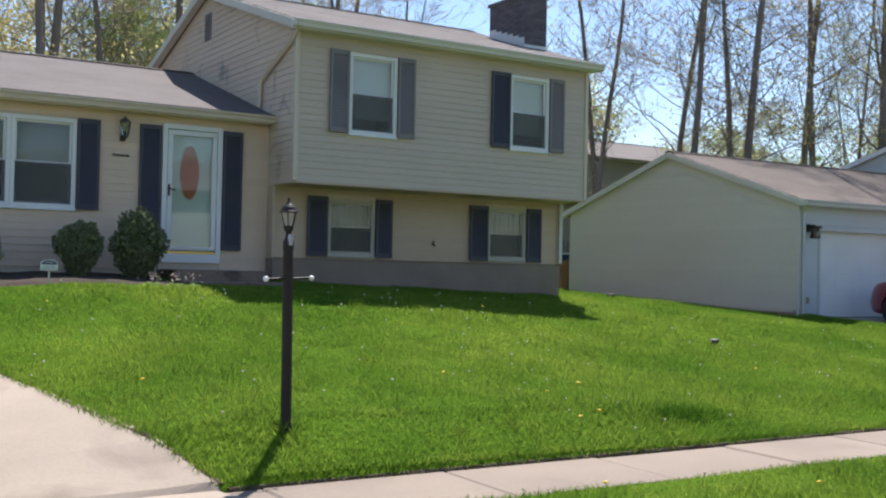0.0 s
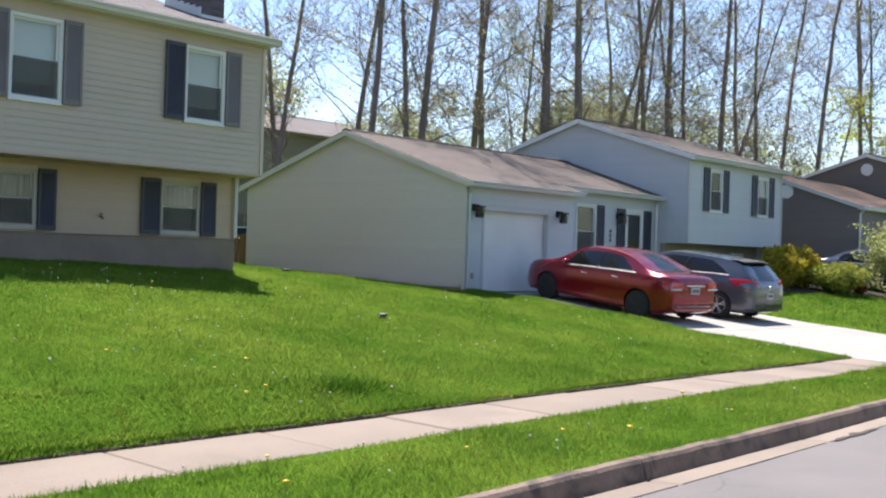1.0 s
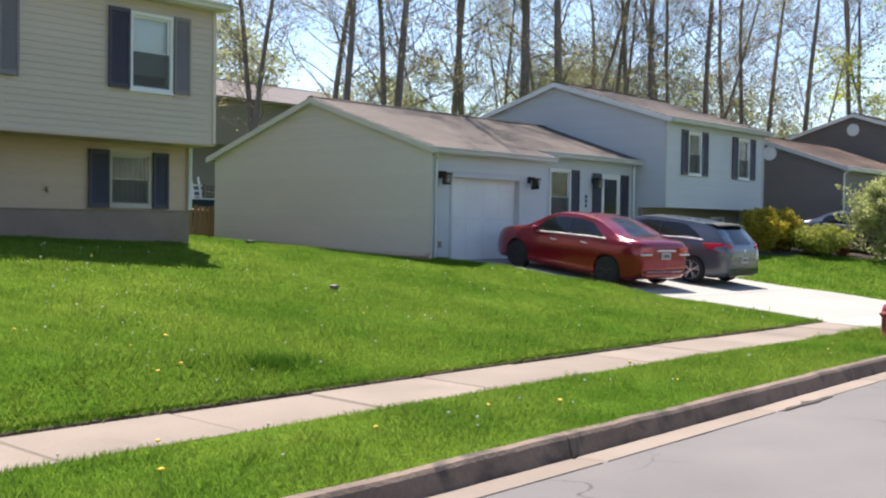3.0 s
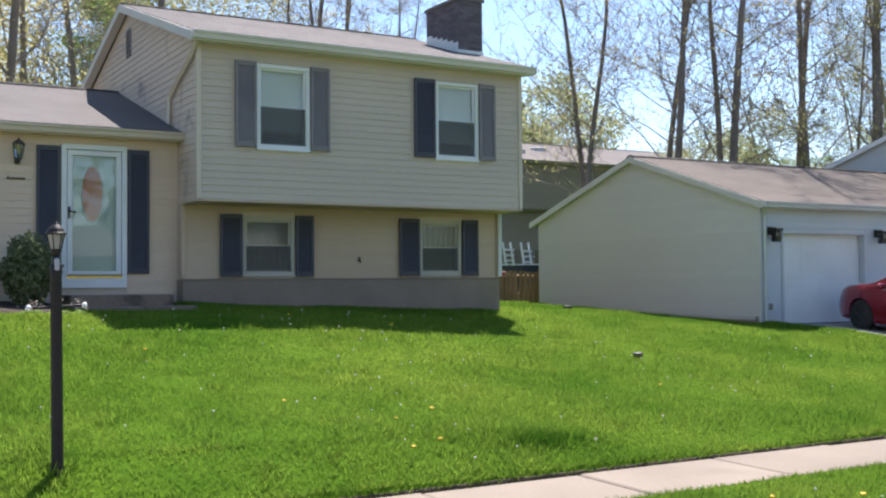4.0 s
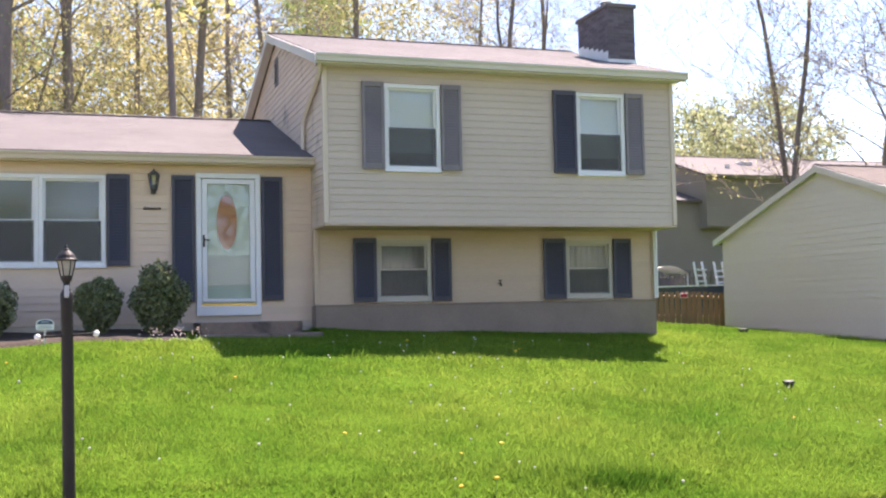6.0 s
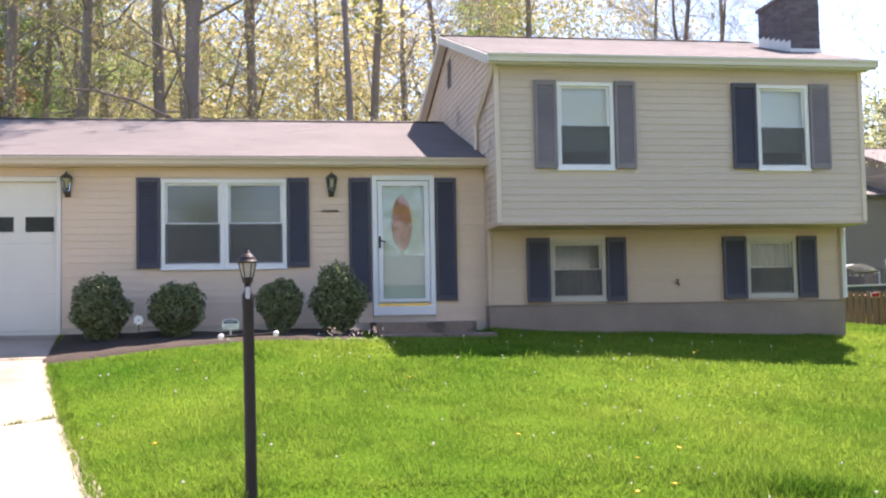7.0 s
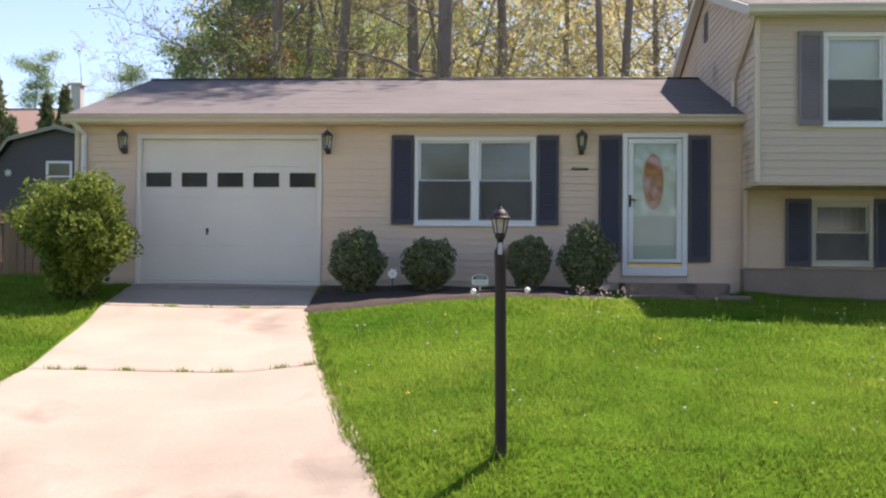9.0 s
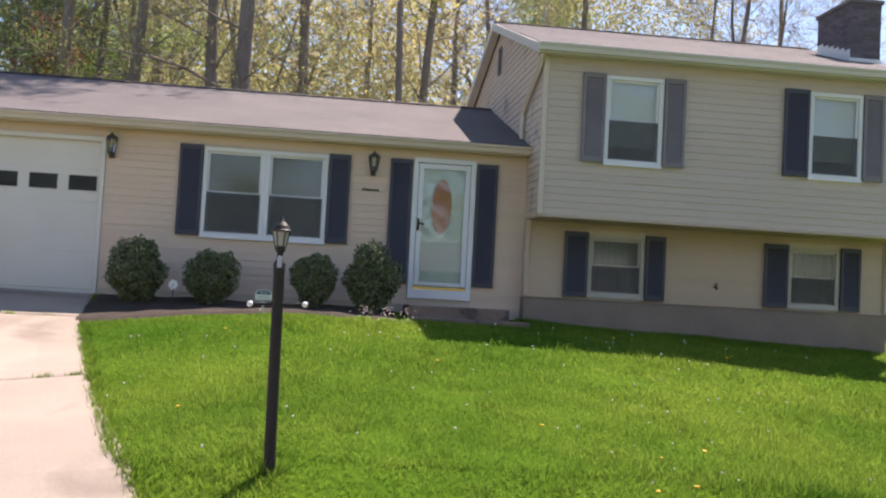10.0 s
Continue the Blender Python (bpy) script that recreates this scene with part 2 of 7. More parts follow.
def tube(bm, pts, radii, n=8, cap=True, mi=0):
    """A tube through points with a radius at each."""
    rings, prev = [], None
    for i, p in enumerate(pts):
        p = Vector(p)
        d = (Vector(pts[min(i + 1, len(pts) - 1)]) - Vector(pts[max(i - 1, 0)])).normalized()
        a = prev if prev and abs(prev.dot(d)) < 0.95 else Vector((1, 0, 0)) if abs(d.x) < 0.8 else Vector((0, 1, 0))
        a = (a - d * a.dot(d)).normalized()
        prev, b = a, d.cross(a)
        r = radii[i] if isinstance(radii, (list, tuple)) else radii
        rings.append([bm.verts.new(p + (a * math.cos(k * math.tau / n) + b * math.sin(k * math.tau / n)) * r) for k in range(n)])
    for s, t in zip(rings, rings[1:]):
        for k in range(n):
            bm.faces.new((s[k], s[(k + 1) % n], t[(k + 1) % n], t[k])).material_index = mi
    if cap:
        for r, rev in ((rings[0], True), (rings[-1], False)):
            bm.faces.new(r[::-1] if rev else r).material_index = mi


def prism(bm, pts, d):
    """A flat plate: an outline and its copy shifted by d, closed round the rim."""
    a = [bm.verts.new(p) for p in pts]
    b = [bm.verts.new(Vector(p) + Vector(d)) for p in pts]
    bm.faces.new(a[::-1])
    bm.faces.new(b)
    for k in range(len(pts)):
        j = (k + 1) % len(pts)
        bm.faces.new((a[k], a[j], b[j], b[k]))


def lathe(bm, prof, centre=(0, 0, 0), n=16, mi=0):
    """A turned body from (radius, height) pairs."""
    c = Vector(centre)
    rings = [[bm.verts.new(c + Vector((r * math.cos(k * math.tau / n), r * math.sin(k * math.tau / n), z))) for k in range(n)] for r, z in prof]
    for s, t in zip(rings, rings[1:]):
        for k in range(n):
            bm.faces.new((s[k], s[(k + 1) % n], t[(k + 1) % n], t[k])).material_index = mi
    bm.faces.new(rings[0][::-1]).material_index = mi
    bm.faces.new(rings[-1]).material_index = mi


# ---- the lie of the land ----
GX = (-30, -10, -9.0, -6.4, -4.9, -3.75, -0.3, 5, 11.1, 17, 25, 45)
GY = (-9.2, -8.4, -5, -2.5, -0.3, 4.3, 12, 40)
GZ = np.array([
    (0.07, 0.22, 0.75, 1.20, 1.40, 1.50, 1.6, 2), (0.0, 0.20, 0.65, 1.02, 1.38, 1.50, 1.6, 2), (0.0, 0.15, 0.60, 0.95, 1.39, 1.50, 1.6, 2),
    (0.0, 0.15, 0.60, 0.95, 1.39, 1.50, 1.6, 2), (0.0, 0.28, 0.75, 1.18, 1.40, 1.48, 1.6, 2), (0.06, 0.385, 0.84, 1.26, 1.40, 1.45, 1.6, 2),
    (0.02, 0.27, 0.78, 1.18, 1.35, 1.40, 1.6, 2), (0.03, 0.13, 0.57, 0.90, 1.15, 1.30, 1.5, 2), (-0.04, 0.07, 0.39, 0.66, 0.80, 1.00, 1.3, 2),
    (-0.08, 0.0, 0.33, 0.60, 0.72, 0.95, 1.3, 2), (-0.12, -0.02, 0.66, 0.92, 0.98, 1.05, 1.3, 2), (-0.22, -0.10, 0.55, 0.85, 0.95, 1.10, 1.4, 2)])


def street_z(x):
    return -0.015 - 0.006 * np.clip(x - 4, 0, 60)


def kerb_y(x):
    """The line of the kerb's upper edge, which swings in a little past the lawn."""
    return -12.06 + 0.03 * np.clip(x - 2, 0, 9)


def land(x, y):
    """Height of the lawns behind the walk, and of the strip and road in front of it."""
    x, y = np.broadcast_arrays(np.asarray(x, float), np.asarray(y, float))
    s = np.clip(np.interp(x, GX, np.arange(12)), 0, 10.999)
    t = np.clip(np.interp(y, GY, np.arange(8)), 0, 6.999)
    i, j = s.astype(int), t.astype(int)
    u, v = s - i, t - j
    z = GZ[i, j] * (1 - u) * (1 - v) + GZ[i + 1, j] * u * (1 - v) + GZ[i, j + 1] * (1 - u) * v + GZ[i + 1, j + 1] * u * v
    berm = 0.11 * np.clip(1 - np.abs(x - (nb_left(y) - 0.42)) / 0.42, 0, 1) * np.clip((y + 6.6) / 1.2, 0, 1) * np.clip((-1.0 - y) / 0.3, 0, 1)
    z = z + berm
    front = street_z(x) - 0.012 * np.clip(-10.2 - y, 0, 2)
    return np.where(y < -9.2, front, z + 0.012 * np.sin(x * 1.7 + y) * np.sin(y * 2.1 - 0.6 * x))


def on_land(x, y):
    return float(land(x, y))


def left_of_drive(y):
    return np.interp(y, (-12.3, -9.3, -6.2, -5.2, -3.35, -1.8, 0), (-9.6, -8.6, -8.5, -8.7, -9.03, -9.24, -9.4))


def right_of_drive(y):
    return np.interp(y, (-12.3, -9.25, -8.1, -5.6, -2, -1.4, 0), (-3.8, -4.43, -4.88, -5.5, -6.33, -6.42, -6.5))


def nb_left(y):
    return np.interp(y, (-12.2, -9.2, -7.9, -6.5, -4.0, -1.15), (11.0, 12.4, 11.95, 11.9, 11.7, 11.6))


def nb_right(y):
    return np.interp(y, (-12.2, -9.2, -7.3, -5.5, -1.15), (18.8, 18.0, 17.9, 17.5, 17.3))


def paved(x, y):
    x, y = np.asarray(x, float), np.asarray(y, float)
    ours = (x > left_of_drive(y)) & (x < right_of_drive(y)) & (y < 0.3) & (y > -12.4)
    theirs = (x > nb_left(y)) & (x < nb_right(y)) & (y < -0.4) & (y > -12.4)
    return ours | theirs | ((y < -9.22) & (y > -10.26)) | (y < kerb_y(x) + 0.075)


def built():
    g = [np.r_[-220, -120, -70, -45, np.arange(-32, 48, 0.3), 52, 60, 80, 120, 220], np.r_[-220, -120, -60, -34, -22.4, np.r_[np.arange(-22, -12.2, 0.4), np.arange(-12.2, -11.7, 0.05), np.arange(-11.6, -10.3, 0.3), -10.29, -10.25, -9.9, -9.6, -9.25, -9.2, np.arange(-9.0, 14, 0.25)], 16, 20, 26, 34, 45, 60, 90, 140, 260]]
    X, Y = np.meshgrid(*g, indexing="ij")
    Z = land(X, Y)
    Z = np.where((Y < -9.21) & (Y > -10.27), Z - 0.12, Z)
    Z = np.where(paved(X, Y) & (Y < -10.2), Z - 0.2, Z)
    inner = paved(X - 0.35, Y) & paved(X + 0.35, Y) & paved(X, Y + 0.3) & (Y > -9.25) & (Y < -0.6)
    Z = np.where(inner, Z - 0.12, Z)
    Z = np.where((Y < kerb_y(X) + 0.03) & (Y > -20.9), street_z(X) - 0.45, Z)
    Z = np.where(Y <= -20.9, street_z(X) + 0.05, Z)
    n, k = X.shape
    me = bpy.data.meshes.new("ground")
    idx = np.arange(n * k).reshape(n, k)
    faces = np.stack([idx[:-1, :-1], idx[1:, :-1], idx[1:, 1:], idx[:-1, 1:]], -1).reshape(-1, 4)
    me.from_pydata(np.stack([X, Y, Z], -1).reshape(-1, 3).tolist(), [], faces.tolist())
    tagged(link("ground", me, TURF, None, "", True), "green turf sloping up from street to houses", "lawn", kind="structure")


built()


def strip(name, q, material, parent, thick=0.1, gap=0.005, cuts=(1, 1), over=None):
    """One concrete slab on four plan corners, its arris rounded off; over: follow the land at that height."""
    c = sum((Vector(p) for p in q), Vector()) / 4
    q = [Vector(p) + (c - Vector(p)).normalized() * gap * 1.4 for p in q]
    nu, nv = cuts
    us = [0, 0.012, *(k / nu for k in range(1, nu)), 0.988, 1]
    vs = [0, 0.012, *(k / nv for k in range(1, nv)), 0.988, 1]
    bm = bmesh.new()
    rows = []
    for i, u in enumerate(us):
        row = []
        for j, v in enumerate(vs):
            p = (q[0] * (1 - u) + q[1] * u) * (1 - v) + (q[3] * (1 - u) + q[2] * u) * v
            if over is not None:
                p.z = on_land(p.x, p.y) + over
            if i in (0, len(us) - 1) or j in (0, len(vs) - 1):
                p.z -= 0.012
            row.append(bm.verts.new(p))
        rows.append(row)
    for a, b in zip(rows, rows[1:]):
        for k in range(len(vs) - 1):
            bm.faces.new((a[k], b[k], b[k + 1], a[k + 1]))
    rim = [r[0] for r in rows] + rows[-1][1:] + [r[-1] for r in rows[::-1]][1:] + rows[0][::-1][1:-1]
    low = [bm.verts.new(v.co - Vector((0, 0, thick))) for v in rim]
    for k in range(len(rim)):
        j = (k + 1) % len(rim)
        bm.faces.new((rim[k], low[k], low[j], rim[j]))
    return part(name, bm, material, parent)


def setting(name, label, category):
    return tagged(new(name), label, category, kind="structure")


# ---- street, walk and drives ----
def road():
    xs, ys = np.arange(-60, 90, 0.5), np.array([-20.6, -18.5, -16.5, -14.5, -13.2, -12.38])
    zs = np.array([-0.17, -0.10, -0.07, -0.09, -0.13, -0.165])
    X, Y = np.meshgrid(xs, ys, indexing="ij")
    Z = street_z(X) + zs[None, :]
    Y[:, -1] = kerb_y(xs) - 0.33
    n, k = X.shape
    idx = np.arange(n * k).reshape(n, k)
    me = bpy.data.meshes.new("road")
    me.from_pydata(np.stack([X, Y, Z], -1).reshape(-1, 3).tolist(), [], np.stack([idx[:-1, :-1], idx[1:, :-1], idx[1:, 1:], idx[:-1, 1:]], -1).reshape(-1, 4).tolist())
    tagged(link("road", me, ASPHALT, None, "", True), "worn grey asphalt street with fine cracks", "road", kind="structure")


road()


def slab_quad(xa, xb, ya, yb, dz=0.0):
    return [(x, y, on_land(x, y) + dz) for x, y in ((xa, ya), (xb, ya), (xb, yb), (xa, yb))]


walkway = setting("pavement", "weathered tan concrete sidewalk with jointed slabs", "sidewalk")
edges = [-30 + 1.52 * k for k in range(60)]
for a, b in zip(edges, edges[1:]):
    if -9.0 < (a + b) / 2 < -4.3 or 12.3 < (a + b) / 2 < 17.9:
        continue
    z = [street_z(v) + 0.004 + 0.006 * math.sin(a * 7) for v in (a, b)]
    strip("slab", [(a, -10.25, z[0] - 0.015), (b, -10.25, z[1] - 0.015), (b, -9.24, z[1]), (a, -9.24, z[0])], WALKM, walkway)

x0, x1 = float(right_of_drive(-9.24)) + 0.01, float(right_of_drive(-10.25)) + 0.01
xe = min(e for e in edges if e > x1)
strip("slab", [(x1, -10.25, street_z(x1) - 0.012), (xe, -10.25, street_z(xe) - 0.012), (xe, -9.24, street_z(xe)), (x0, -9.24, street_z(x0))], WALKM, walkway)

kerb = setting("kerb", "grey-brown concrete kerb stained along its face", "kerb")
gutter_strip = setting("gutter", "pale concrete gutter along the kerb", "gutter")
kx = [-30 + 3.05 * k for k in range(30)]
for a, b in zip(kx, kx[1:]):
    mid = (a + b) / 2
    drop = -9.9 < mid < -3.6
    bm = bmesh.new()
    prof = [(-0.055, -0.30), (-0.05, -0.17), (-0.012, -0.04), (0.01, -0.012), (0.085, -0.006), (0.085, -0.30)]
    ring = []
    for x in (a + 0.006, b - 0.006):
        ring.append([bm.verts.new((x, kerb_y(x) + y + 0.012 * math.sin(x * 3.1), street_z(x) + (min(z, -0.13) if drop else z))) for y, z in prof])
    for k in range(len(prof)):
        j = (k + 1) % len(prof)
        bm.faces.new((ring[0][k], ring[0][j], ring[1][j], ring[1][k]))
    bm.faces.new(ring[0])
    bm.faces.new(ring[1][::-1])
    bmesh.ops.subdivide_edges(bm, edges=[e for e in bm.edges if abs(e.verts[0].co.x - e.verts[1].co.x) > 1], cuts=8)
    for v in bm.verts:
        # the kerb dips to the gutter along the neighbours' driveway
        dip = np.interp(v.co.x, (9.7, 10.7, 18.2, 19.0), (0, 1, 1, 0))
        rise = v.co.z - float(street_z(v.co.x)) + 0.145
        if rise > 0:
            v.co.z -= rise * dip
        if v.co.z > street_z(v.co.x) - 0.2:
            v.co += Vector((0, noise.noise(v.co * 3) * 0.012, noise.noise(v.co * 2.3) * 0.010))
    part("kerb_stone", bm, KERBM, kerb)
    z = [street_z(v) for v in (a, b)]
    strip("slab", [(a, kerb_y(a) - 0.345, z[0] - 0.156), (b, kerb_y(b) - 0.345, z[1] - 0.156), (b, kerb_y(b) - 0.06, z[1] - 0.172), (a, kerb_y(a) - 0.06, z[0] - 0.172)], WALKM, gutter_strip, 0.08)

bm = bmesh.new()
for a in range(-60, 90, 3):
    za, zb = float(street_z(a)), float(street_z(a + 3))
    solid(bm, [(x, y, (za if x == a + 0.01 else zb) + z) for x in (a + 0.01, a + 2.99) for y in (-20.95, -20.55) for z in (-0.4, 0.02)])
tagged(part("kerb_row", bm, KERBM, kerb), kind="stuff")

# crumbled tar and dirt where the street meets the gutter
bm = bmesh.new()
for x0, x1, seed, wide in ((7.4, 9.0, 3, 0.10), (8.9, 10.9, 7, 0.24), (10.6, 13.4, 11, 0.15), (3.6, 5.0, 17, 0.07)):
    row = []
    for x in np.linspace(x0, x1, 26):
        x = float(x)
        taper = math.sin(math.pi * (x - x0) / (x1 - x0)) ** 0.6
        y = float(kerb_y(x)) - 0.36
        z = float(street_z(x)) - 0.150
        lo = y - taper * wide * (0.7 + 0.9 * noise.noise((x * 3.1, seed, 0)))
        hi = y + taper * wide * (0.5 + 1.0 * noise.noise((x * 4.3, seed, 5)))
        row.append([bm.verts.new((x, min(lo, y - 0.003), z)), bm.verts.new((x, max(hi, y + 0.003), z - 0.003))])
    for p, q in zip(row, row[1:]):
        bm.faces.new((p[0], q[0], q[1], p[1]))
tagged(part("tar_crumbs", bm, DIRTY_TAR, None), "dark crumbled tar and dirt along the gutter", "road dirt", kind="stuff")

drive = setting("driveway", "sunlit pinkish concrete driveway sloping to the garage", "driveway")
dy = [-12.0, -10.26, -9.24, -5.33, -1.72, -0.02]
for a, b in zip(dy, dy[1:]):
    q = [(x, y, on_land(x, y)) for x, y in ((left_of_drive(a), a), (right_of_drive(a), a), (right_of_drive(b), b), (left_of_drive(b), b))]
    n = max(1, int((b - a) / 0.35))
    if b < -10:
        q = [(x, y, z + (0.02 if y > -11 else -0.10)) for x, y, z in q]
        strip("slab", q, CONCRETE, drive, 0.12, cuts=(6, n))
    else:
        strip("slab", q, CONCRETE, drive, 0.12, gap=0.014, cuts=(12, n), over=0.022)
drive2 = setting("driveway", "bright pale concrete double driveway beside the neighbouring lawn", "driveway")
dy = [-11.68, -10.26, -9.24, -6.6, -4.2, -1.16]


def across(y, f):
    return nb_left(y) + (nb_right(y) - nb_left(y)) * f


for a, b in zip(dy, dy[1:]):
    for s in (0, 1):
        q = [(x, y, on_land(x, y)) for x, y in ((across(a, s / 2), a), (across(a, s / 2 + 0.5), a), (across(b, s / 2 + 0.5), b), (across(b, s / 2), b))]
        n = max(1, int((b - a) / 0.35))
        if b < -10:
            strip("slab", [(x, y, z + 0.02 if y > -11 else float(street_z(x)) - 0.128) for x, y, z in q], CONCRETE2, drive2, 0.12, cuts=(6, n))
        else:
            strip("slab", q, CONCRETE2, drive2, 0.12, cuts=(10, n), over=0.022)


footpath = setting("pavement", "pale concrete footpath slanting to the taupe house", "footpath")
for k in range(6):
    a, b = k / 6, (k + 1) / 6
    q = [(33.6 + 6.0 * f + w * 0.55, -8.9 + 5.3 * f - w * 0.62) for f, w in ((a, 1), (b, 1), (b, -1), (a, -1))]
    strip("slab", [(x, y, on_land(x, y)) for x, y in q], CONCRETE2, footpath, 0.1, cuts=(3, 3), over=0.05)


# ---- houses ----
def wpart(name, bm, material, parent, label="", smooth=False):
    """A part drawn in world metres under a thing that stands elsewhere."""
    ob = part(name, bm, material, parent, label, smooth)
    if parent.data is None:
        ob.matrix_parent_inverse = parent.matrix_basis.inverted()
    return ob


def slab_wall(bm, axis, plane, depth, u0, u1, z0, z1, holes=()):
    """A wall of some depth with rectangular openings right through it, as one closed body."""
    us = sorted({u0, u1, *(min(max(h[i], u0), u1) for h in holes for i in (0, 1))})
    zs = sorted({z0, z1, *(min(max(h[i], z0), z1) for h in holes for i in (2, 3))})
    ds = sorted((plane, plane + depth))
    made = {}

    def vert(i, j, k):
        if (i, j, k) not in made:
            u, z, d = us[i], zs[j], ds[k]
            made[i, j, k] = bm.verts.new((u, d, z) if axis == "x" else (d, u, z))
        return made[i, j, k]

    full = {(i, j) for i in range(len(us) - 1) for j in range(len(zs) - 1)
            if not any(h[0] < (us[i] + us[i + 1]) / 2 < h[1] and h[2] < (zs[j] + zs[j + 1]) / 2 < h[3] for h in holes)}
    for i, j in full:
        for k in (0, 1):
            bm.faces.new((vert(i, j, k), vert(i + 1, j, k), vert(i + 1, j + 1, k), vert(i, j + 1, k)))
        for di, dj, a, b in ((-1, 0, (i, j), (i, j + 1)), (1, 0, (i + 1, j), (i + 1, j + 1)), (0, -1, (i, j), (i + 1, j)), (0, 1, (i, j + 1), (i + 1, j + 1))):
            if (i + di, j + dj) not in full:
                bm.faces.new((vert(*a, 0), vert(*b, 0), vert(*b, 1), vert(*a, 1)))


def siding(parent, axis, plane, side, z0, z1, span, holes, material, step=0.105, joined=False):
    """Lapped boards: each course leans out at its foot, and stops at openings and at the rake."""
    whole = bmesh.new() if joined else None
    z = z0
    while z < z1 - 0.01:
        top = min(z + step, z1)
        (a0, b0), (a1, b1) = span(z), span(top)
        cuts = sorted((h[0], h[1]) for h in holes if h[2] < top - 0.04 and h[3] > z + 0.04)
        runs, at = [], a0
        for c, d in cuts:
            if c > at:
                runs.append((at, c))
            at = max(at, d)
        if at < b0:
            runs.append((at, b0))
        for c, d in runs:
            if d - c < 0.02:
                continue
            c1, d1 = (a1 if c == a0 else c), (b1 if d == b0 else d)
            if d1 - c1 < 0.01:
                c1 = d1 = (c1 + d1) / 2
            bm = whole or bmesh.new()
            low, high, inn = plane + side * (0.015 if joined else 0.013), plane + side * 0.002, plane - side * 0.004
            j = side * random.uniform(-0.0012, 0.0012)
            pts = []
            for u, w in ((c, c1), (d, d1)):
                for q0, q1 in ((low + j, high + j), (inn, inn)):
                    for h, uu, q in ((z, u, q0), (top + 0.003, w, q1)):
                        pts.append((uu, q, h) if axis == "x" else (q, uu, h))
            solid(bm, pts)
            if not joined:
                part("siding_board", bm, material, parent)
        z = top
    if joined:
        tagged(part("siding", whole, material, parent), kind="stuff")


def screen_mat():
    m = bpy.data.materials.new("fine_insect_mesh")
    m.use_nodes = True
    n, l = m.node_tree.nodes, m.node_tree.links
    tr, sh = n.new("ShaderNodeBsdfTransparent"), n.new("ShaderNodeMixShader")
    n["Principled BSDF"].inputs["Base Color"].default_value = (0.10, 0.10, 0.10, 1)
    n["Principled BSDF"].inputs["Roughness"].default_value = 0.7
    sh.inputs[0].default_value = 0.42
    l.new(tr.outputs[0], sh.inputs[1])
    l.new(n["Principled BSDF"].outputs[0], sh.inputs[2])
    l.new(sh.outputs[0], n["Material Output"].inputs[0])
    return m


MESHM = screen_mat()
BLIND = mat("grey_slat_blind", (0.36, 0.35, 0.33), (0.30, 0.29, 0.28), 1.5, 30, 0.6, 0.02)
CURTAIN = mat("pale_curtain", (0.185, 0.168, 0.135), (0.145, 0.132, 0.108), 2.5, 12, 0.9, 0.05, stretch=(3, 1, 0.3))


def ring_frame(bm, x0, x1, z0, z1, y0, y1, w, foot=None):
    """Four mitre-less boards round an opening."""
    foot = w if foot is None else foot
    rbox(bm, x0, x1, y0, y1, z1 - w, z1, 0.004)
    rbox(bm, x0, x1, y0, y1, z0, z0 + foot, 0.004)
    rbox(bm, x0, x0 + w, y0 + 0.001, y1, z0 + foot, z1 - w, 0.004)
    rbox(bm, x1 - w, x1, y0 + 0.001, y1, z0 + foot, z1 - w, 0.004)


def pane(parent, x0, x1, z0, z1, y, material=None, name="pane"):
    bm = bmesh.new()
    box(bm, x0, x1, y, y + 0.004, z0, z1)
    ob = part(name, bm, material or GLASS, parent)
    ob.visible_shadow = False
    return ob


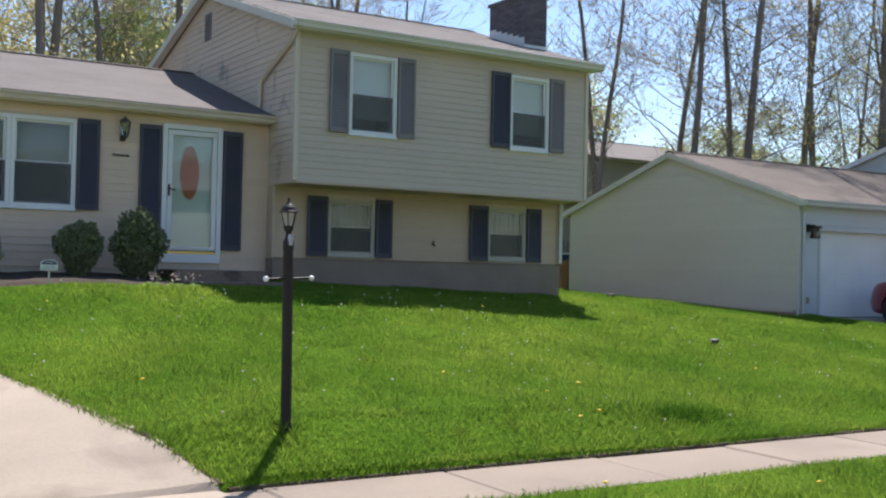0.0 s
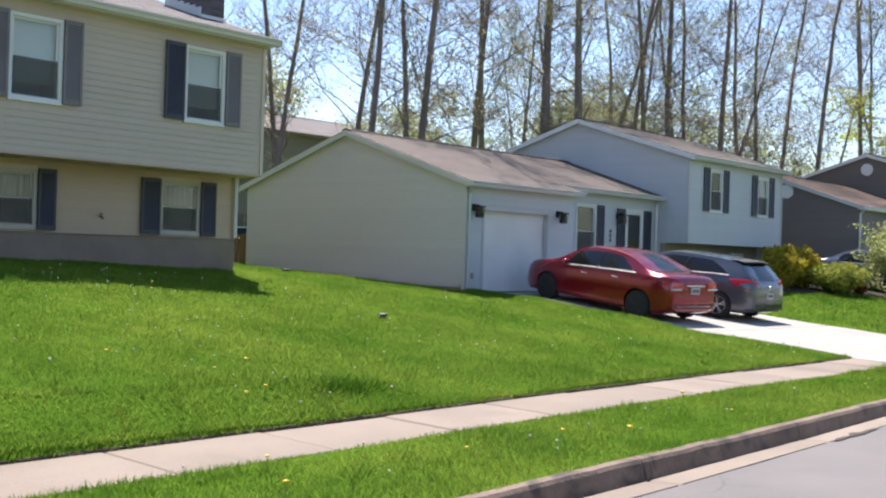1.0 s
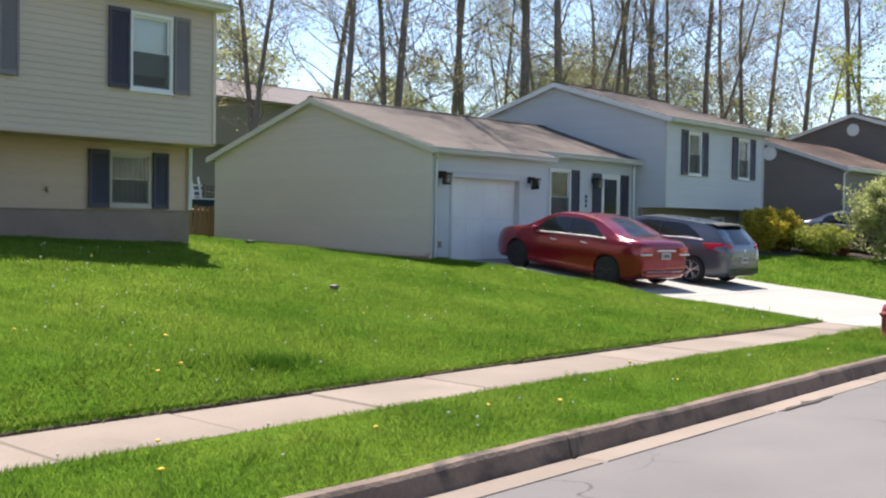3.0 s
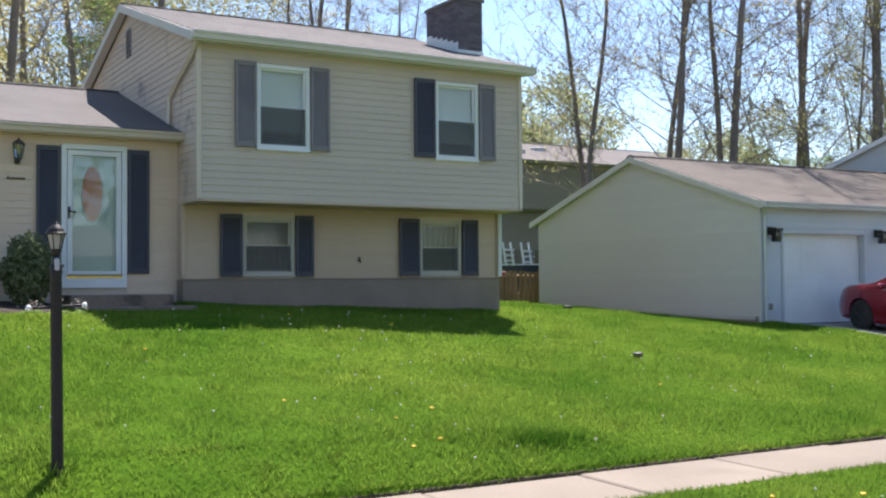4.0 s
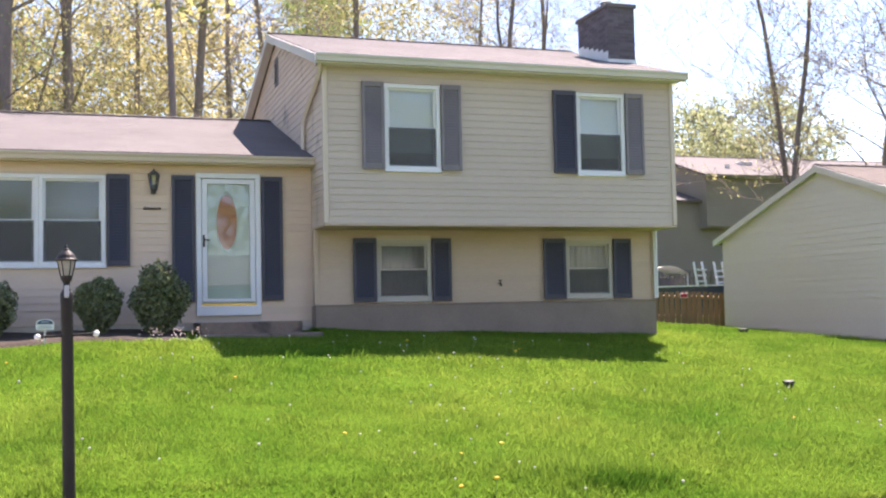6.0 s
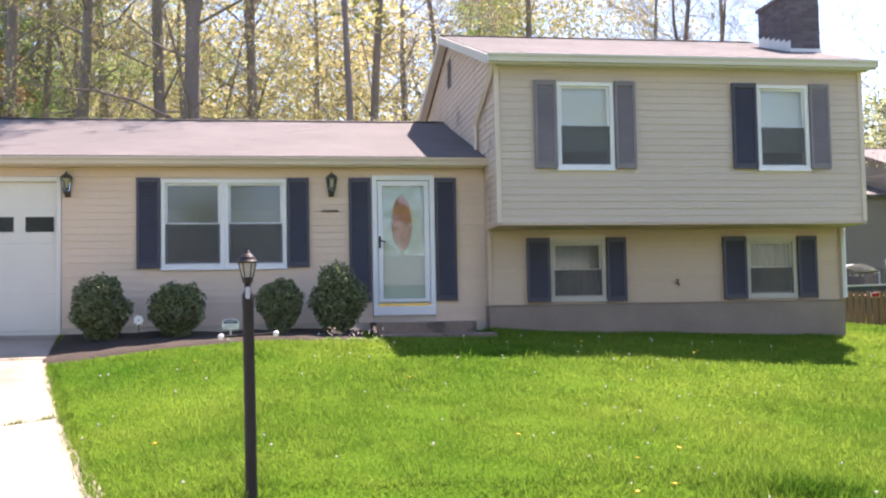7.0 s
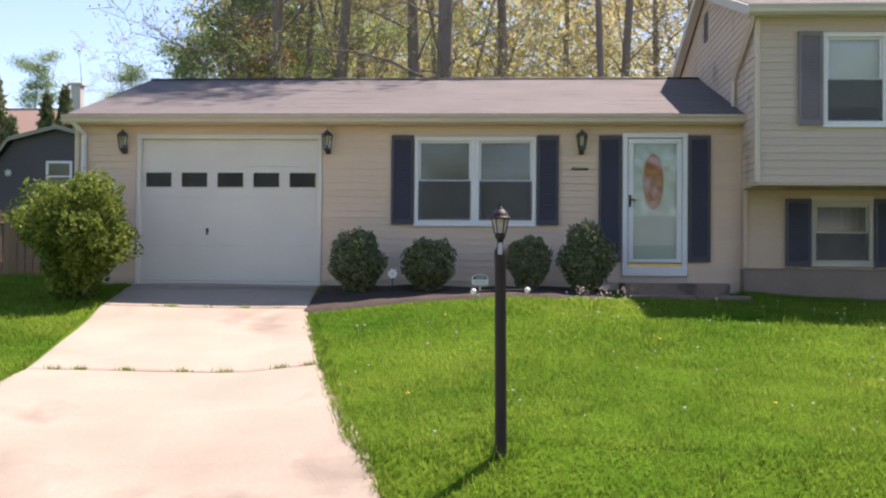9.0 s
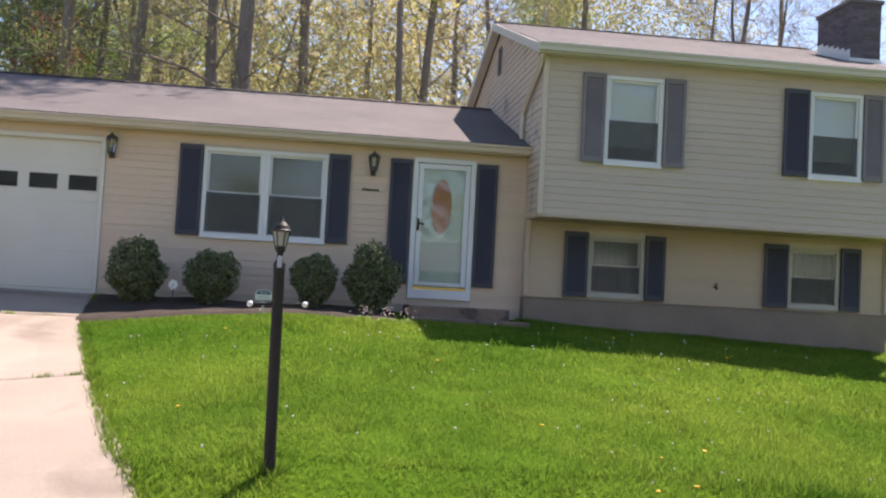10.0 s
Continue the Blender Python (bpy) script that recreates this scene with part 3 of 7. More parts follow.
def window(house, x0, x1, z0, z1, y, inside="shade", drop=0.8, casing=0.06, screen=True, trim=None):
    """A white double-hung window: casing, two sashes, panes, screen and what hangs behind."""
    bm = bmesh.new()
    ring_frame(bm, x0, x1, z0, z1, y - 0.035, y + 0.02, casing)
    rbox(bm, x0 - 0.01, x1 + 0.01, y - 0.055, y + 0.01, z0 - 0.03, z0, 0.005)
    trim = trim or WHITE
    win = wpart("window", bm, trim, house)
    a, b, c, d = x0 + casing, x1 - casing, z0 + casing, z1 - casing
    mid = (c + d) / 2
    for lo, hi, yy, nm in ((mid - 0.02, d, y + 0.012, "upper_sash"), (c, mid + 0.02, y + 0.034, "lower_sash")):
        bm = bmesh.new()
        ring_frame(bm, a, b, lo, hi, yy, yy + 0.022, 0.032)
        part(nm, bm, trim, win)
        pane(win, a + 0.032, b - 0.032, lo + 0.032, hi - 0.032, yy + 0.01)
    if screen:
        bm = bmesh.new()
        box(bm, a + 0.004, b - 0.004, y + 0.004, y + 0.006, c + 0.01, mid)
        part("insect_screen", bm, MESHM, win)
    bm = bmesh.new()
    # no room is built here: a dark panel stands in for its shade
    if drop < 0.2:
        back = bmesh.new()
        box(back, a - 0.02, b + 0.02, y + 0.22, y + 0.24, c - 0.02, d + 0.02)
        part("room_dark_panel", back, DARK, win)
    if inside == "blind":
        zz = d - 0.02
        while zz > c + (d - c) * (1 - drop):
            solid(bm, [(x, yy, zz + dz + k * 0.0015) for x in (a, b) for yy, dz in ((y + 0.10, -0.010), (y + 0.122, 0.010)) for k in (0, 1)])
            zz -= 0.022
        part("slat_blind", bm, BLIND, win)
    else:
        n = 1 if inside == "shade" else 14
        for k in range(n):
            xa, xb = a + (b - a) * k / n, a + (b - a) * (k + 1) / n
            o = 0.0 if n == 1 else 0.014 * (k % 2)
            solid(bm, [(x, y + 0.10 + (o if x == xa else (0.014 - o if n > 1 else 0)) + t, zz) for x in (xa, xb) for t in (0, 0.004) for zz in (c + (d - c) * (1 - drop), d)])
        part("roller_blind" if inside == "shade" else "curtain", bm, SHADE if inside == "shade" else CURTAIN, win)
    return win


def shutter(house, x0, x1, z0, z1, y, material, label="dark navy louvred shutter"):
    bm = bmesh.new()
    w = 0.045
    rbox(bm, x0, x0 + w, y - 0.04, y, z0, z1, 0.004)
    rbox(bm, x1 - w, x1, y - 0.04, y, z0, z1, 0.004)
    box(bm, x0 + 0.01, x1 - 0.01, y - 0.008, y + 0.004, z0 + 0.01, z1 - 0.01)
    rails = [z0, z1 - 0.07]
    for r in rails:
        box(bm, x0 + w, x1 - w, y - 0.038, y - 0.004, r, r + 0.07)
    for lo, hi in zip(rails, rails[1:]):
        zz = lo + 0.075
        while zz < hi - 0.03:
            solid(bm, [(x, yy, zz + dz + k) for x in (x0 + w, x1 - w) for yy, dz in ((y - 0.032, 0), (y - 0.014, 0.036)) for k in (0, 0.008)])
            zz += 0.042
    return wpart("shutter", bm, material, house, label)


def lantern(house, x, y, z, label="small dark grey glass wall lantern"):
    """A coach lantern on a back plate: a tapered glass cage under a cap, with a tail below."""
    bm = bmesh.new()
    rbox(bm, x - 0.04, x + 0.04, y - 0.02, y, z - 0.16, z - 0.02, 0.006)
    tube(bm, [(x, y - 0.01, z - 0.1), (x, y - 0.07, z - 0.16), (x, y - 0.12, z - 0.1)], 0.012, 6)
    lathe(bm, [(0.012, -0.15), (0.035, -0.12), (0.05, -0.10), (0.05, -0.09)], (x, y - 0.12, z), 8)
    lathe(bm, [(0.085, 0.10), (0.088, 0.115), (0.055, 0.155), (0.02, 0.175), (0.012, 0.20)], (x, y - 0.12, z), 8)
    for k in range(6):
        a = k * math.tau / 6
        tube(bm, [(x + 0.05 * math.cos(a), y - 0.12 + 0.05 * math.sin(a), z - 0.09), (x + 0.08 * math.cos(a), y - 0.12 + 0.08 * math.sin(a), z + 0.10)], 0.006, 4)
    body = wpart("wall_lantern", bm, PEWTER, house, label)
    bm = bmesh.new()
    lathe(bm, [(0.044, -0.088), (0.074, 0.098)], (x, y - 0.12, z), 6)
    part("glass", bm, GLASS, body)
    return body


def roof(house, x0, x1, yr, zr, yf, zf, yb, material=None, thick=0.10, tabs=True, label="brown asphalt shingle roof"):
    """A gabled roof along x: two slabs, a ridge cap and tabs of shingle on the slope to the street."""
    s = (zr - zf) / (yr - yf)
    zb = zr - s * (yb - yr)
    bm = bmesh.new()
    for ya, za in ((yf, zf), (yb, zb)):
        lo, hi = sorted(((ya, za), (yr, zr)))
        solid(bm, [(x, p[0], p[1] + t) for x in (x0, x1) for p in (lo, hi) for t in (-thick, 0)])
    top = wpart("roof", bm, material or SHINGLE, house, label)
    if tabs:
        bm = bmesh.new()
        n = int((yr - yf) * math.hypot(1, s) / 0.14)
        for k in range(n):
            ya, yb2 = yf - 0.02 + (yr - yf + 0.02) * k / n, yf + (yr - yf) * (k + 1) / n
            za, zb2 = zf + s * (ya - yf), zf + s * (yb2 - yf)
            x = x0 - 0.15 * (k % 2)
            while x < x1:
                a, b = max(x, x0) + 0.003, min(x + 0.31, x1) - 0.003
                if b - a > 0.03:
                    h = 0.0045 + random.uniform(-0.0005, 0.001)
                    v = [bm.verts.new(p) for p in ((a, ya, za + 0.001), (b, ya, za + 0.001), (b, ya, za + h), (a, ya, za + h), (b, yb2, zb2 + 0.003), (a, yb2, zb2 + 0.003))]
                    bm.faces.new(v[:4])
                    bm.faces.new((v[3], v[2], v[4], v[5]))
                x += 0.31
        tagged(part("shingles", bm, material or SHINGLE, top), kind="stuff")
    bm = bmesh.new()
    x = x0
    while x < x1 - 0.05:
        b = min(x + 0.3, x1)
        solid(bm, [(p, yr + q, zr + 0.012 - abs(q) * s + t + (0.008 if p == x else 0)) for p in (x, b) for q in (-0.13, 0) for t in (0, 0.012)])
        solid(bm, [(p, yr + q, zr + 0.012 - abs(q) * s + t + (0.008 if p == x else 0)) for p in (x, b) for q in (0, 0.13) for t in (0, 0.012)])
        x = b
    tagged(part("ridge_cap", bm, RIDGE, top), kind="stuff")
    return top


def eave(house, x0, x1, y, z, wall_y, material, label="pale aluminium rain gutter"):
    """Soffit, fascia and a K-shaped gutter along the front."""
    bm = bmesh.new()
    box(bm, x0 + 0.02, x1 - 0.02, y + 0.03, wall_y - 0.002, z - 0.125, z - 0.11)
    box(bm, x0 + 0.01, x1 - 0.01, y + 0.012, y + 0.03, z - 0.135, z - 0.005)
    wpart("fascia", bm, material, house)
    bm = bmesh.new()
    prof = [(y + 0.010, -0.115), (y - 0.055, -0.115), (y - 0.07, -0.06), (y - 0.095, -0.03), (y - 0.095, -0.006), (y - 0.085, -0.006), (y - 0.06, -0.05), (y - 0.045, -0.105), (y + 0.004, -0.105), (y + 0.004, -0.006), (y + 0.010, -0.006)]
    ends = [[bm.verts.new((x, p, z + q)) for p, q in prof] for x in (x0 - 0.02, x1 + 0.02)]
    for k in range(len(prof)):
        j = (k + 1) % len(prof)
        bm.faces.new((ends[0][k], ends[0][j], ends[1][j], ends[1][k]))
    for x in (x0 - 0.02, x1 + 0.015):
        box(bm, x, x + 0.005, y - 0.09, y + 0.009, z - 0.114, z - 0.008)
    wpart("gutter", bm, material, house, label)


def rakes(house, x, yr, zr, yf, zf, yb, material, side=-1, w=0.15, depth=0.12):
    """Barge boards along a gable's two slopes."""
    s = (zr - zf) / (yr - yf)
    bm = bmesh.new()
    for ya in (yf, yb):
        za = zr - s * abs(ya - yr)
        lo, hi = sorted(((ya, za), (yr, zr)))
        xa, xb = sorted((x, x + side * 0.03))
        solid(bm, [(q, p[0], p[1] + t) for q in (xa, xb) for p in (lo, hi) for t in (-w, -0.012)])
    wpart("barge_board", bm, material, house)
    bm = bmesh.new()
    for ya in (yf, yb):
        za = zr - s * abs(ya - yr)
        lo, hi = sorted(((ya, za), (yr, zr)))
        xa, xb = sorted((x + side * 0.002, x - side * depth))
        solid(bm, [(q, p[0], p[1] + t) for q in (xa, xb) for p in (lo, hi) for t in (-0.118, -0.102)])
    wpart("rake_soffit", bm, material, house)


def downspout(house, pts, material):
    bm = bmesh.new()
    for a, b in zip(pts, pts[1:]):
        tube(bm, [a, b], 0.038, 4)
    wpart("downspout", bm, material, house, "pale rain downspout")


def gable_span(y0, y1, yr, zr, z_eave):
    """Width left between the two slopes at a height."""
    def span(z):
        if z <= z_eave:
            return y0, y1
        f = min(1.0, (z - z_eave) / (zr - z_eave))
        return y0 + (yr - y0) * f, y1 + (yr - y1) * f
    return span


def gable_core(bm, x, side, y0, y1, yr, zr, z0, ze, thick=0.12):
    slab_wall(bm, "y", x, -side * thick, y0, y1, z0, ze)
    lo, hi = sorted((x, x - side * thick))
    v = [bm.verts.new((q, p, z)) for q in (lo, hi) for p, z in ((y0, ze), (y1, ze), (yr, zr))]
    bm.faces.new(v[:3])
    bm.faces.new(v[3:][::-1])
    for k in range(3):
        j = (k + 1) % 3
        bm.faces.new((v[k], v[j], v[j + 3], v[k + 3]))


def corner_post(house, x, y, z0, z1, material, w=0.07):
    bm = bmesh.new()
    rbox(bm, x - w / 2, x + w / 2, y - w / 2, y + w / 2, z0, z1, 0.005)
    wpart("corner_post", bm, material, house)




def own_house():
    h = thing("house", (-2.5, 3.0, 1.3), "beige split-level house with dark shutters and attached garage", "house")
    X0, XS, X1 = -10.31, -0.25, 5.46
    G0, G1, GT = -9.315, -6.57, 3.64
    front = [(G0, G1, 1.3, GT), (-5.07, -3.30, 2.36, 3.65), (-1.97, -1.07, 1.62, 3.70)]
    # wing
    bm = bmesh.new()
    slab_wall(bm, "x", 0.0, 0.14, X0, XS, 1.20, 3.88, front)
    w1 = wpart("wall", bm, BEIGE_TRIM, h)
    siding(w1, "x", 0.0, -1, 1.50, 3.86, lambda z: (X0 + 0.03, XS - 0.01), [(G0 - 0.07, G1 + 0.07, 1, 3.71), (-5.11, -3.28, 2.33, 3.68), (-2.01, -1.04, 1.4, 3.74)], BEIGE)
    bm = bmesh.new()
    gable_core(bm, X0, -1, 0.14, 7.56, 3.78, 5.12, 1.2, 3.93)
    slab_wall(bm, "x", 7.56, -0.14, X0 + 0.12, XS, 1.2, 3.93)
    w2 = wpart("wall", bm, BEIGE_TRIM, h)
    siding(w2, "y", X0, -1, 1.5, 5.12, gable_span(0.0, 7.56, 3.78, 5.12, 3.93), [], BEIGE, joined=True)
    roof(h, X0 - 0.12, XS, 3.78, 5.225, -0.24, 3.97, 7.80)
    eave(h, X0 - 0.12, XS - 0.02, -0.24, 3.965, 0.0, BEIGE_TRIM)
    rakes(h, X0 - 0.12, 3.78, 5.225, -0.24, 3.97, 7.80, BEIGE_TRIM)
    # thin dark strip where the wing's roof meets its gutter
    bm = bmesh.new()
    solid(bm, [(x, y, z + t) for x in (X0 - 0.13, XS - 0.01) for y, z in ((-0.275, 3.955), (-0.235, 3.966)) for t in (0.006, 0.022)])
    wpart("eave_strip", bm, RIDGE, h, "dark strip along the roof edge")
    corner_post(h, X0, 0.0, 1.3, 3.86, BEIGE_TRIM)
    downspout(h, [(X0 + 0.02, -0.27, 3.86), (X0 + 0.12, -0.05, 3.70), (X0 + 0.12, -0.05, 1.5)], WHITE)
    # two-storey block
    up = [(0.68, 1.48, 3.72, 4.96), (3.80, 4.57, 3.72, 4.96)]
    low = [(0.72, 1.54, 1.80, 2.69), (3.89, 4.68, 1.80, 2.69)]
    bm = bmesh.new()
    slab_wall(bm, "x", -1.014, 0.14, XS, X1, 2.88, 5.26, up)
    box(bm, XS + 0.13, X1 - 0.13, -0.88, -0.16, 2.885, 2.95)
    w3 = wpart("wall", bm, BEIGE_TRIM, h)
    siding(w3, "x", -1.014, -1, 2.90, 5.24, lambda z: (XS + 0.03, X1 - 0.03), [(0.62, 1.54, 3.66, 5.02), (3.74, 4.63, 3.66, 5.02)], BEIGE_BLOCK)
    bm = bmesh.new()
    slab_wall(bm, "x", -0.255, 0.14, XS, X1, 1.70, 2.88, low)
    w4 = wpart("wall", bm, BEIGE_TRIM, h)
    # siding under the jetty, its shade put into the colour
    siding(w4, "x", -0.255, -1, 1.73, 2.87, lambda z: (XS + 0.02, X1 - 0.03), [(0.68, 1.58, 1.76, 2.73), (3.85, 4.72, 1.76, 2.73)], SHADED_BEIGE)
    bm = bmesh.new()
    slab_wall(bm, "x", -0.30, 0.2, XS - 0.02, X1 + 0.02, 0.6, 1.715)
    rbox(bm, XS - 0.03, X1 + 0.03, -0.315, -0.28, 1.70, 1.725, 0.004)
    slab_wall(bm, "y", X1 + 0.02, -0.2, -0.1, 6.88, 0.6, 1.715)
    slab_wall(bm, "y", XS - 0.02, 0.2, -0.1, 0.0, 0.6, 1.715)
    wpart("foundation", bm, BLOCK, h, "grey-tan painted masonry foundation")
    zr, yr, ze = 6.56, 2.93, 5.27
    bm = bmesh.new()
    gable_core(bm, XS, -1, -0.885, 6.88, yr, zr, 2.88, ze)
    slab_wall(bm, "y", XS, 0.12, -0.137, 6.88, 1.2, 2.88)
    gable_core(bm, X1, 1, -0.885, 6.88, yr, zr, 2.88, ze)
    slab_wall(bm, "y", X1, -0.12, -0.137, 6.88, 1.7, 2.88)
    slab_wall(bm, "x", 6.88, -0.14, XS + 0.12, X1 - 0.12, 1.2, ze)
    w5 = wpart("wall", bm, BEIGE_TRIM, h)
    siding(w5, "y", XS, -1, 2.90, 6.5, gable_span(-1.014, 6.88, yr, zr, ze), [], MILDEWED)
    siding(w5, "y", X1, 1, 2.90, 6.5, gable_span(-1.014, 6.88, yr, zr, ze), [], BEIGE_BLOCK, joined=True)
    siding(w5, "y", X1, 1, 1.73, 2.88, lambda z: (-0.27, 6.88), [], BEIGE_BLOCK, joined=True)
    siding(w5, "y", XS, -1, 1.73, 2.88, lambda z: (-0.27, -0.02), [], SHADED_BEIGE, joined=True)
    roof(h, XS - 0.16, X1 + 0.12, yr, 6.665, -1.27, 5.335, 7.13)
    eave(h, XS - 0.16, X1 + 0.12, -1.27, 5.33, -1.014, OFFWHITE)
    rakes(h, XS - 0.16, yr, 6.665, -1.27, 5.335, 7.13, OFFWHITE)
    rakes(h, X1 + 0.12, yr, 6.665, -1.27, 5.335, 7.13, OFFWHITE, 1)
    for x, y, a, b in ((XS, -1.014, 2.9, 5.24), (X1, -1.014, 2.9, 5.24), (X1, -0.255, 1.73, 2.87), (XS, -0.255, 1.73, 2.87)):
        corner_post(h, x, y, a, b, SHADED_BEIGE if y > -0.5 else BEIGE_TRIM)
    bm = bmesh.new()
    rbox(bm, XS - 0.03, X1 + 0.03, -1.05, -0.30, 2.862, 2.884, 0.004)
    wpart("soffit", bm, SHADED_BEIGE, h)
    downspout(h, [(XS - 0.10, -1.25, 5.24), (XS - 0.06, -1.0, 5.10), (XS - 0.06, 0.22, 4.62), (XS - 0.06, 0.28, 4.55), (XS - 0.06, 0.30, 4.17)], BEIGE_TRIM)
    downspout(h, [(X1 + 0.02, -0.33, 2.86), (X1 + 0.02, -0.33, 1.75)], WHITE)
    bm = bmesh.new()
    rbox(bm, XS - 0.03, XS, 2.78, 3.08, 5.72, 6.22, 0.006)
    for k in range(8):
        solid(bm, [(XS - 0.055 + q, yy, 5.76 + k * 0.055 + z) for q, dz in ((0, 0), (0.03, 0.03)) for yy in (2.81, 3.05) for z in (dz, dz + 0.008)])
    wpart("gable_vent", bm, FADED, h, "louvred gable vent")
    # chimney on the right end
    bm = bmesh.new()
    box(bm, 5.12, 5.63, 0.43, 1.62, 5.2, 6.86)
    stack = wpart("chimney", bm, MORTAR, h, "dark brick chimney with stepped flashing")
    bm = bmesh.new()
    for r in range(20):
        z, o = 5.72 + r * 0.057, 0.10 * (r % 2)
        for u0, u1, fixed, ax in ((5.12, 5.63, 0.43, "x"), (0.43, 1.62, 5.12, "y"), (0.43, 1.62, 5.63, "Y")):
            u = u0 - o
            while u < u1 - 0.02:
                a, b = max(u, u0) + 0.004, min(u + 0.20, u1) - 0.004
                if b - a > 0.02:
                    if ax == "x":
                        box(bm, a, b, fixed - 0.008, fixed + 0.01, z + 0.004, z + 0.053)
                    else:
                        q = (-0.008, 0.01) if ax == "y" else (-0.01, 0.008)
                        box(bm, fixed + q[0], fixed + q[1], a, b, z + 0.004, z + 0.053)
                u += 0.21
    tagged(part("brickwork", bm, BRICK, stack), kind="stuff")
    bm = bmesh.new()
    rbox(bm, 5.08, 5.67, 0.39, 1.66, 6.85, 6.92, 0.01)
    lathe(bm, [(0.12, 6.92), (0.11, 7.06), (0.13, 7.07)], (5.37, 0.95, 0), 10)
    part("cap", bm, MORTAR, stack)
    for k in range(6):
        bm = bmesh.new()
        y = 0.43 + k * 0.19
        z = 5.335 + 0.317 * (y + 1.27)
        box(bm, 5.098, 5.11, y, min(y + 0.2, 1.62), z - 0.03, z + 0.20)
        part("step_flashing", bm, WHITE, stack)
    bm = bmesh.new()
    box(bm, 5.10, 5.65, 0.408, 0.42, 5.84, 5.93)
    part("flashing", bm, WHITE, stack, "pale metal apron flashing")
    # windows and shutters
    window(h, -5.107, -4.195, 2.347, 3.665, 0.0, "blind", 1.0)
    window(h, -4.193, -3.281, 2.347, 3.665, 0.0, "blind", 1.0)
    for a, b in ((-5.455, -5.117), (-3.27, -2.945)):
        shutter(h, a, b, 2.345, 3.685, -0.018, NAVY)
    for a, b in ((-2.35, -2.02), (-1.03, -0.71)):
        shutter(h, a, b, 1.81, 3.685, -0.018, NAVY)
    window(h, 0.645, 1.512, 3.695, 4.985, -1.014, "shade", 0.82)
    window(h, 3.762, 4.60, 3.695, 4.985, -1.014, "shade", 0.82)
    shutter(h, 0.30, 0.635, 3.70, 5.0, -1.043, FADED, "sun-faded grey-mauve louvred shutter")
    shutter(h, 1.522, 1.84, 3.70, 5.0, -1.043, FADED, "sun-faded grey-mauve louvred shutter")
    shutter(h, 3.36, 3.752, 3.70, 5.0, -1.043, NAVY)
    shutter(h, 4.61, 4.93, 3.70, 5.0, -1.043, FADED, "sun-faded grey-mauve louvred shutter")
    window(h, 0.69, 1.566, 1.78, 2.71, -0.255, "curtain", 1.0, trim=GREYBEIGE_TRIM)
    window(h, 3.862, 4.70, 1.78, 2.71, -0.255, "curtain", 1.0, trim=GREYBEIGE_TRIM)
    for a, b in ((0.316, 0.68), (1.576, 1.886), (3.465, 3.852), (4.71, 5.032)):
        shutter(h, a, b, 1.755, 2.735, -0.295, NAVY)
    # garage door
    bm = bmesh.new()
    rbox(bm, G0 - 0.055, G0 + 0.008, -0.03, 0.055, 1.35, 3.70, 0.004)
    rbox(bm, G1 - 0.008, G1 + 0.055, -0.03, 0.055, 1.35, 3.70, 0.004)
    rbox(bm, G0 + 0.008, G1 - 0.008, -0.03, 0.055, 3.632, 3.70, 0.004)
    gd = wpart("garage_door", bm, CREAMW, h, "cream sectional garage door with five small windows")
    sections = [1.47, 2.01, 2.74, 3.22, 3.64]
    wins = [(G0 + 0.06 + k * 0.5575, G0 + 0.06 + k * 0.5575 + 0.405) for k in range(5)]
    for k, (a, b) in enumerate(zip(sections, sections[1:])):
        bm = bmesh.new()
        slab_wall(bm, "x", 0.06, 0.035, G0 + 0.0005, G1 - 0.0005, a + 0.001, b - 0.001, [(p, q, 2.90, 3.125) for p, q in wins] if k == 2 else ())
        part("panel", bm, CREAMW, gd)
    # added dark panels behind the door's windows stand in for the garage's shade
    bm = bmesh.new()
    box(bm, G0 + 0.02, G1 - 0.02, 0.40, 0.42, 1.5, 3.6)
    box(bm, G0 + 0.02, G1 - 0.02, 0.10, 0.40, 3.58, 3.6)
    box(bm, G0 + 0.02, G1 - 0.02, 0.10, 0.40, 2.6, 2.62)
    part("garage_dark_panels", bm, DARK, gd)
    for p, q in wins:
        bm = bmesh.new()
        ring_frame(bm, p - 0.015, q + 0.015, 2.885, 3.14, 0.048, 0.066, 0.018)
        part("window_frame", bm, CREAMW, gd)
        pane(gd, p, q, 2.90, 3.125, 0.075, DIMPANE)
    bm = bmesh.new()
    tube(bm, [(-8.28, 0.055, 2.24), (-8.28, 0.02, 2.24)], 0.02, 8)
    rbox(bm, -8.29, -8.27, 0.01, 0.03, 2.17, 2.27, 0.004)
    part("handle", bm, BLACK, gd)
    bm = bmesh.new()
    box(bm, G0, G1, 0.058, 0.10, 1.36, 1.468)
    part("bottom_seal", bm, CREAMW, gd)
    # front door with storm door
    bm = bmesh.new()
    ring_frame(bm, -2.0, -1.047, 1.60, 3.726, -0.05, 0.06, 0.075, 0.14)
    fd = wpart("front_door", bm, WHITE, h, "white storm door over a pale green door with oval glass")
    bm = bmesh.new()
    ring_frame(bm, -1.915, -1.13, 1.80, 3.64, -0.035, -0.005, 0.075, 0.05)
    part("storm_frame", bm, WHITE, fd)
    pane(fd, -1.84, -1.205, 1.85, 3.565, -0.022, DOORGLASS)
    bm = bmesh.new()
    box(bm, -1.925, -1.12, -0.045, 0.05, 1.742, 1.775)
    part("threshold", bm, BRASS, fd, "brass threshold")
    bm = bmesh.new()
    box(bm, -1.92, -1.12, 0.055, 0.10, 1.75, 3.64)
    inner = part("inner_door", bm, DOORG, fd)
    bm = bmesh.new()
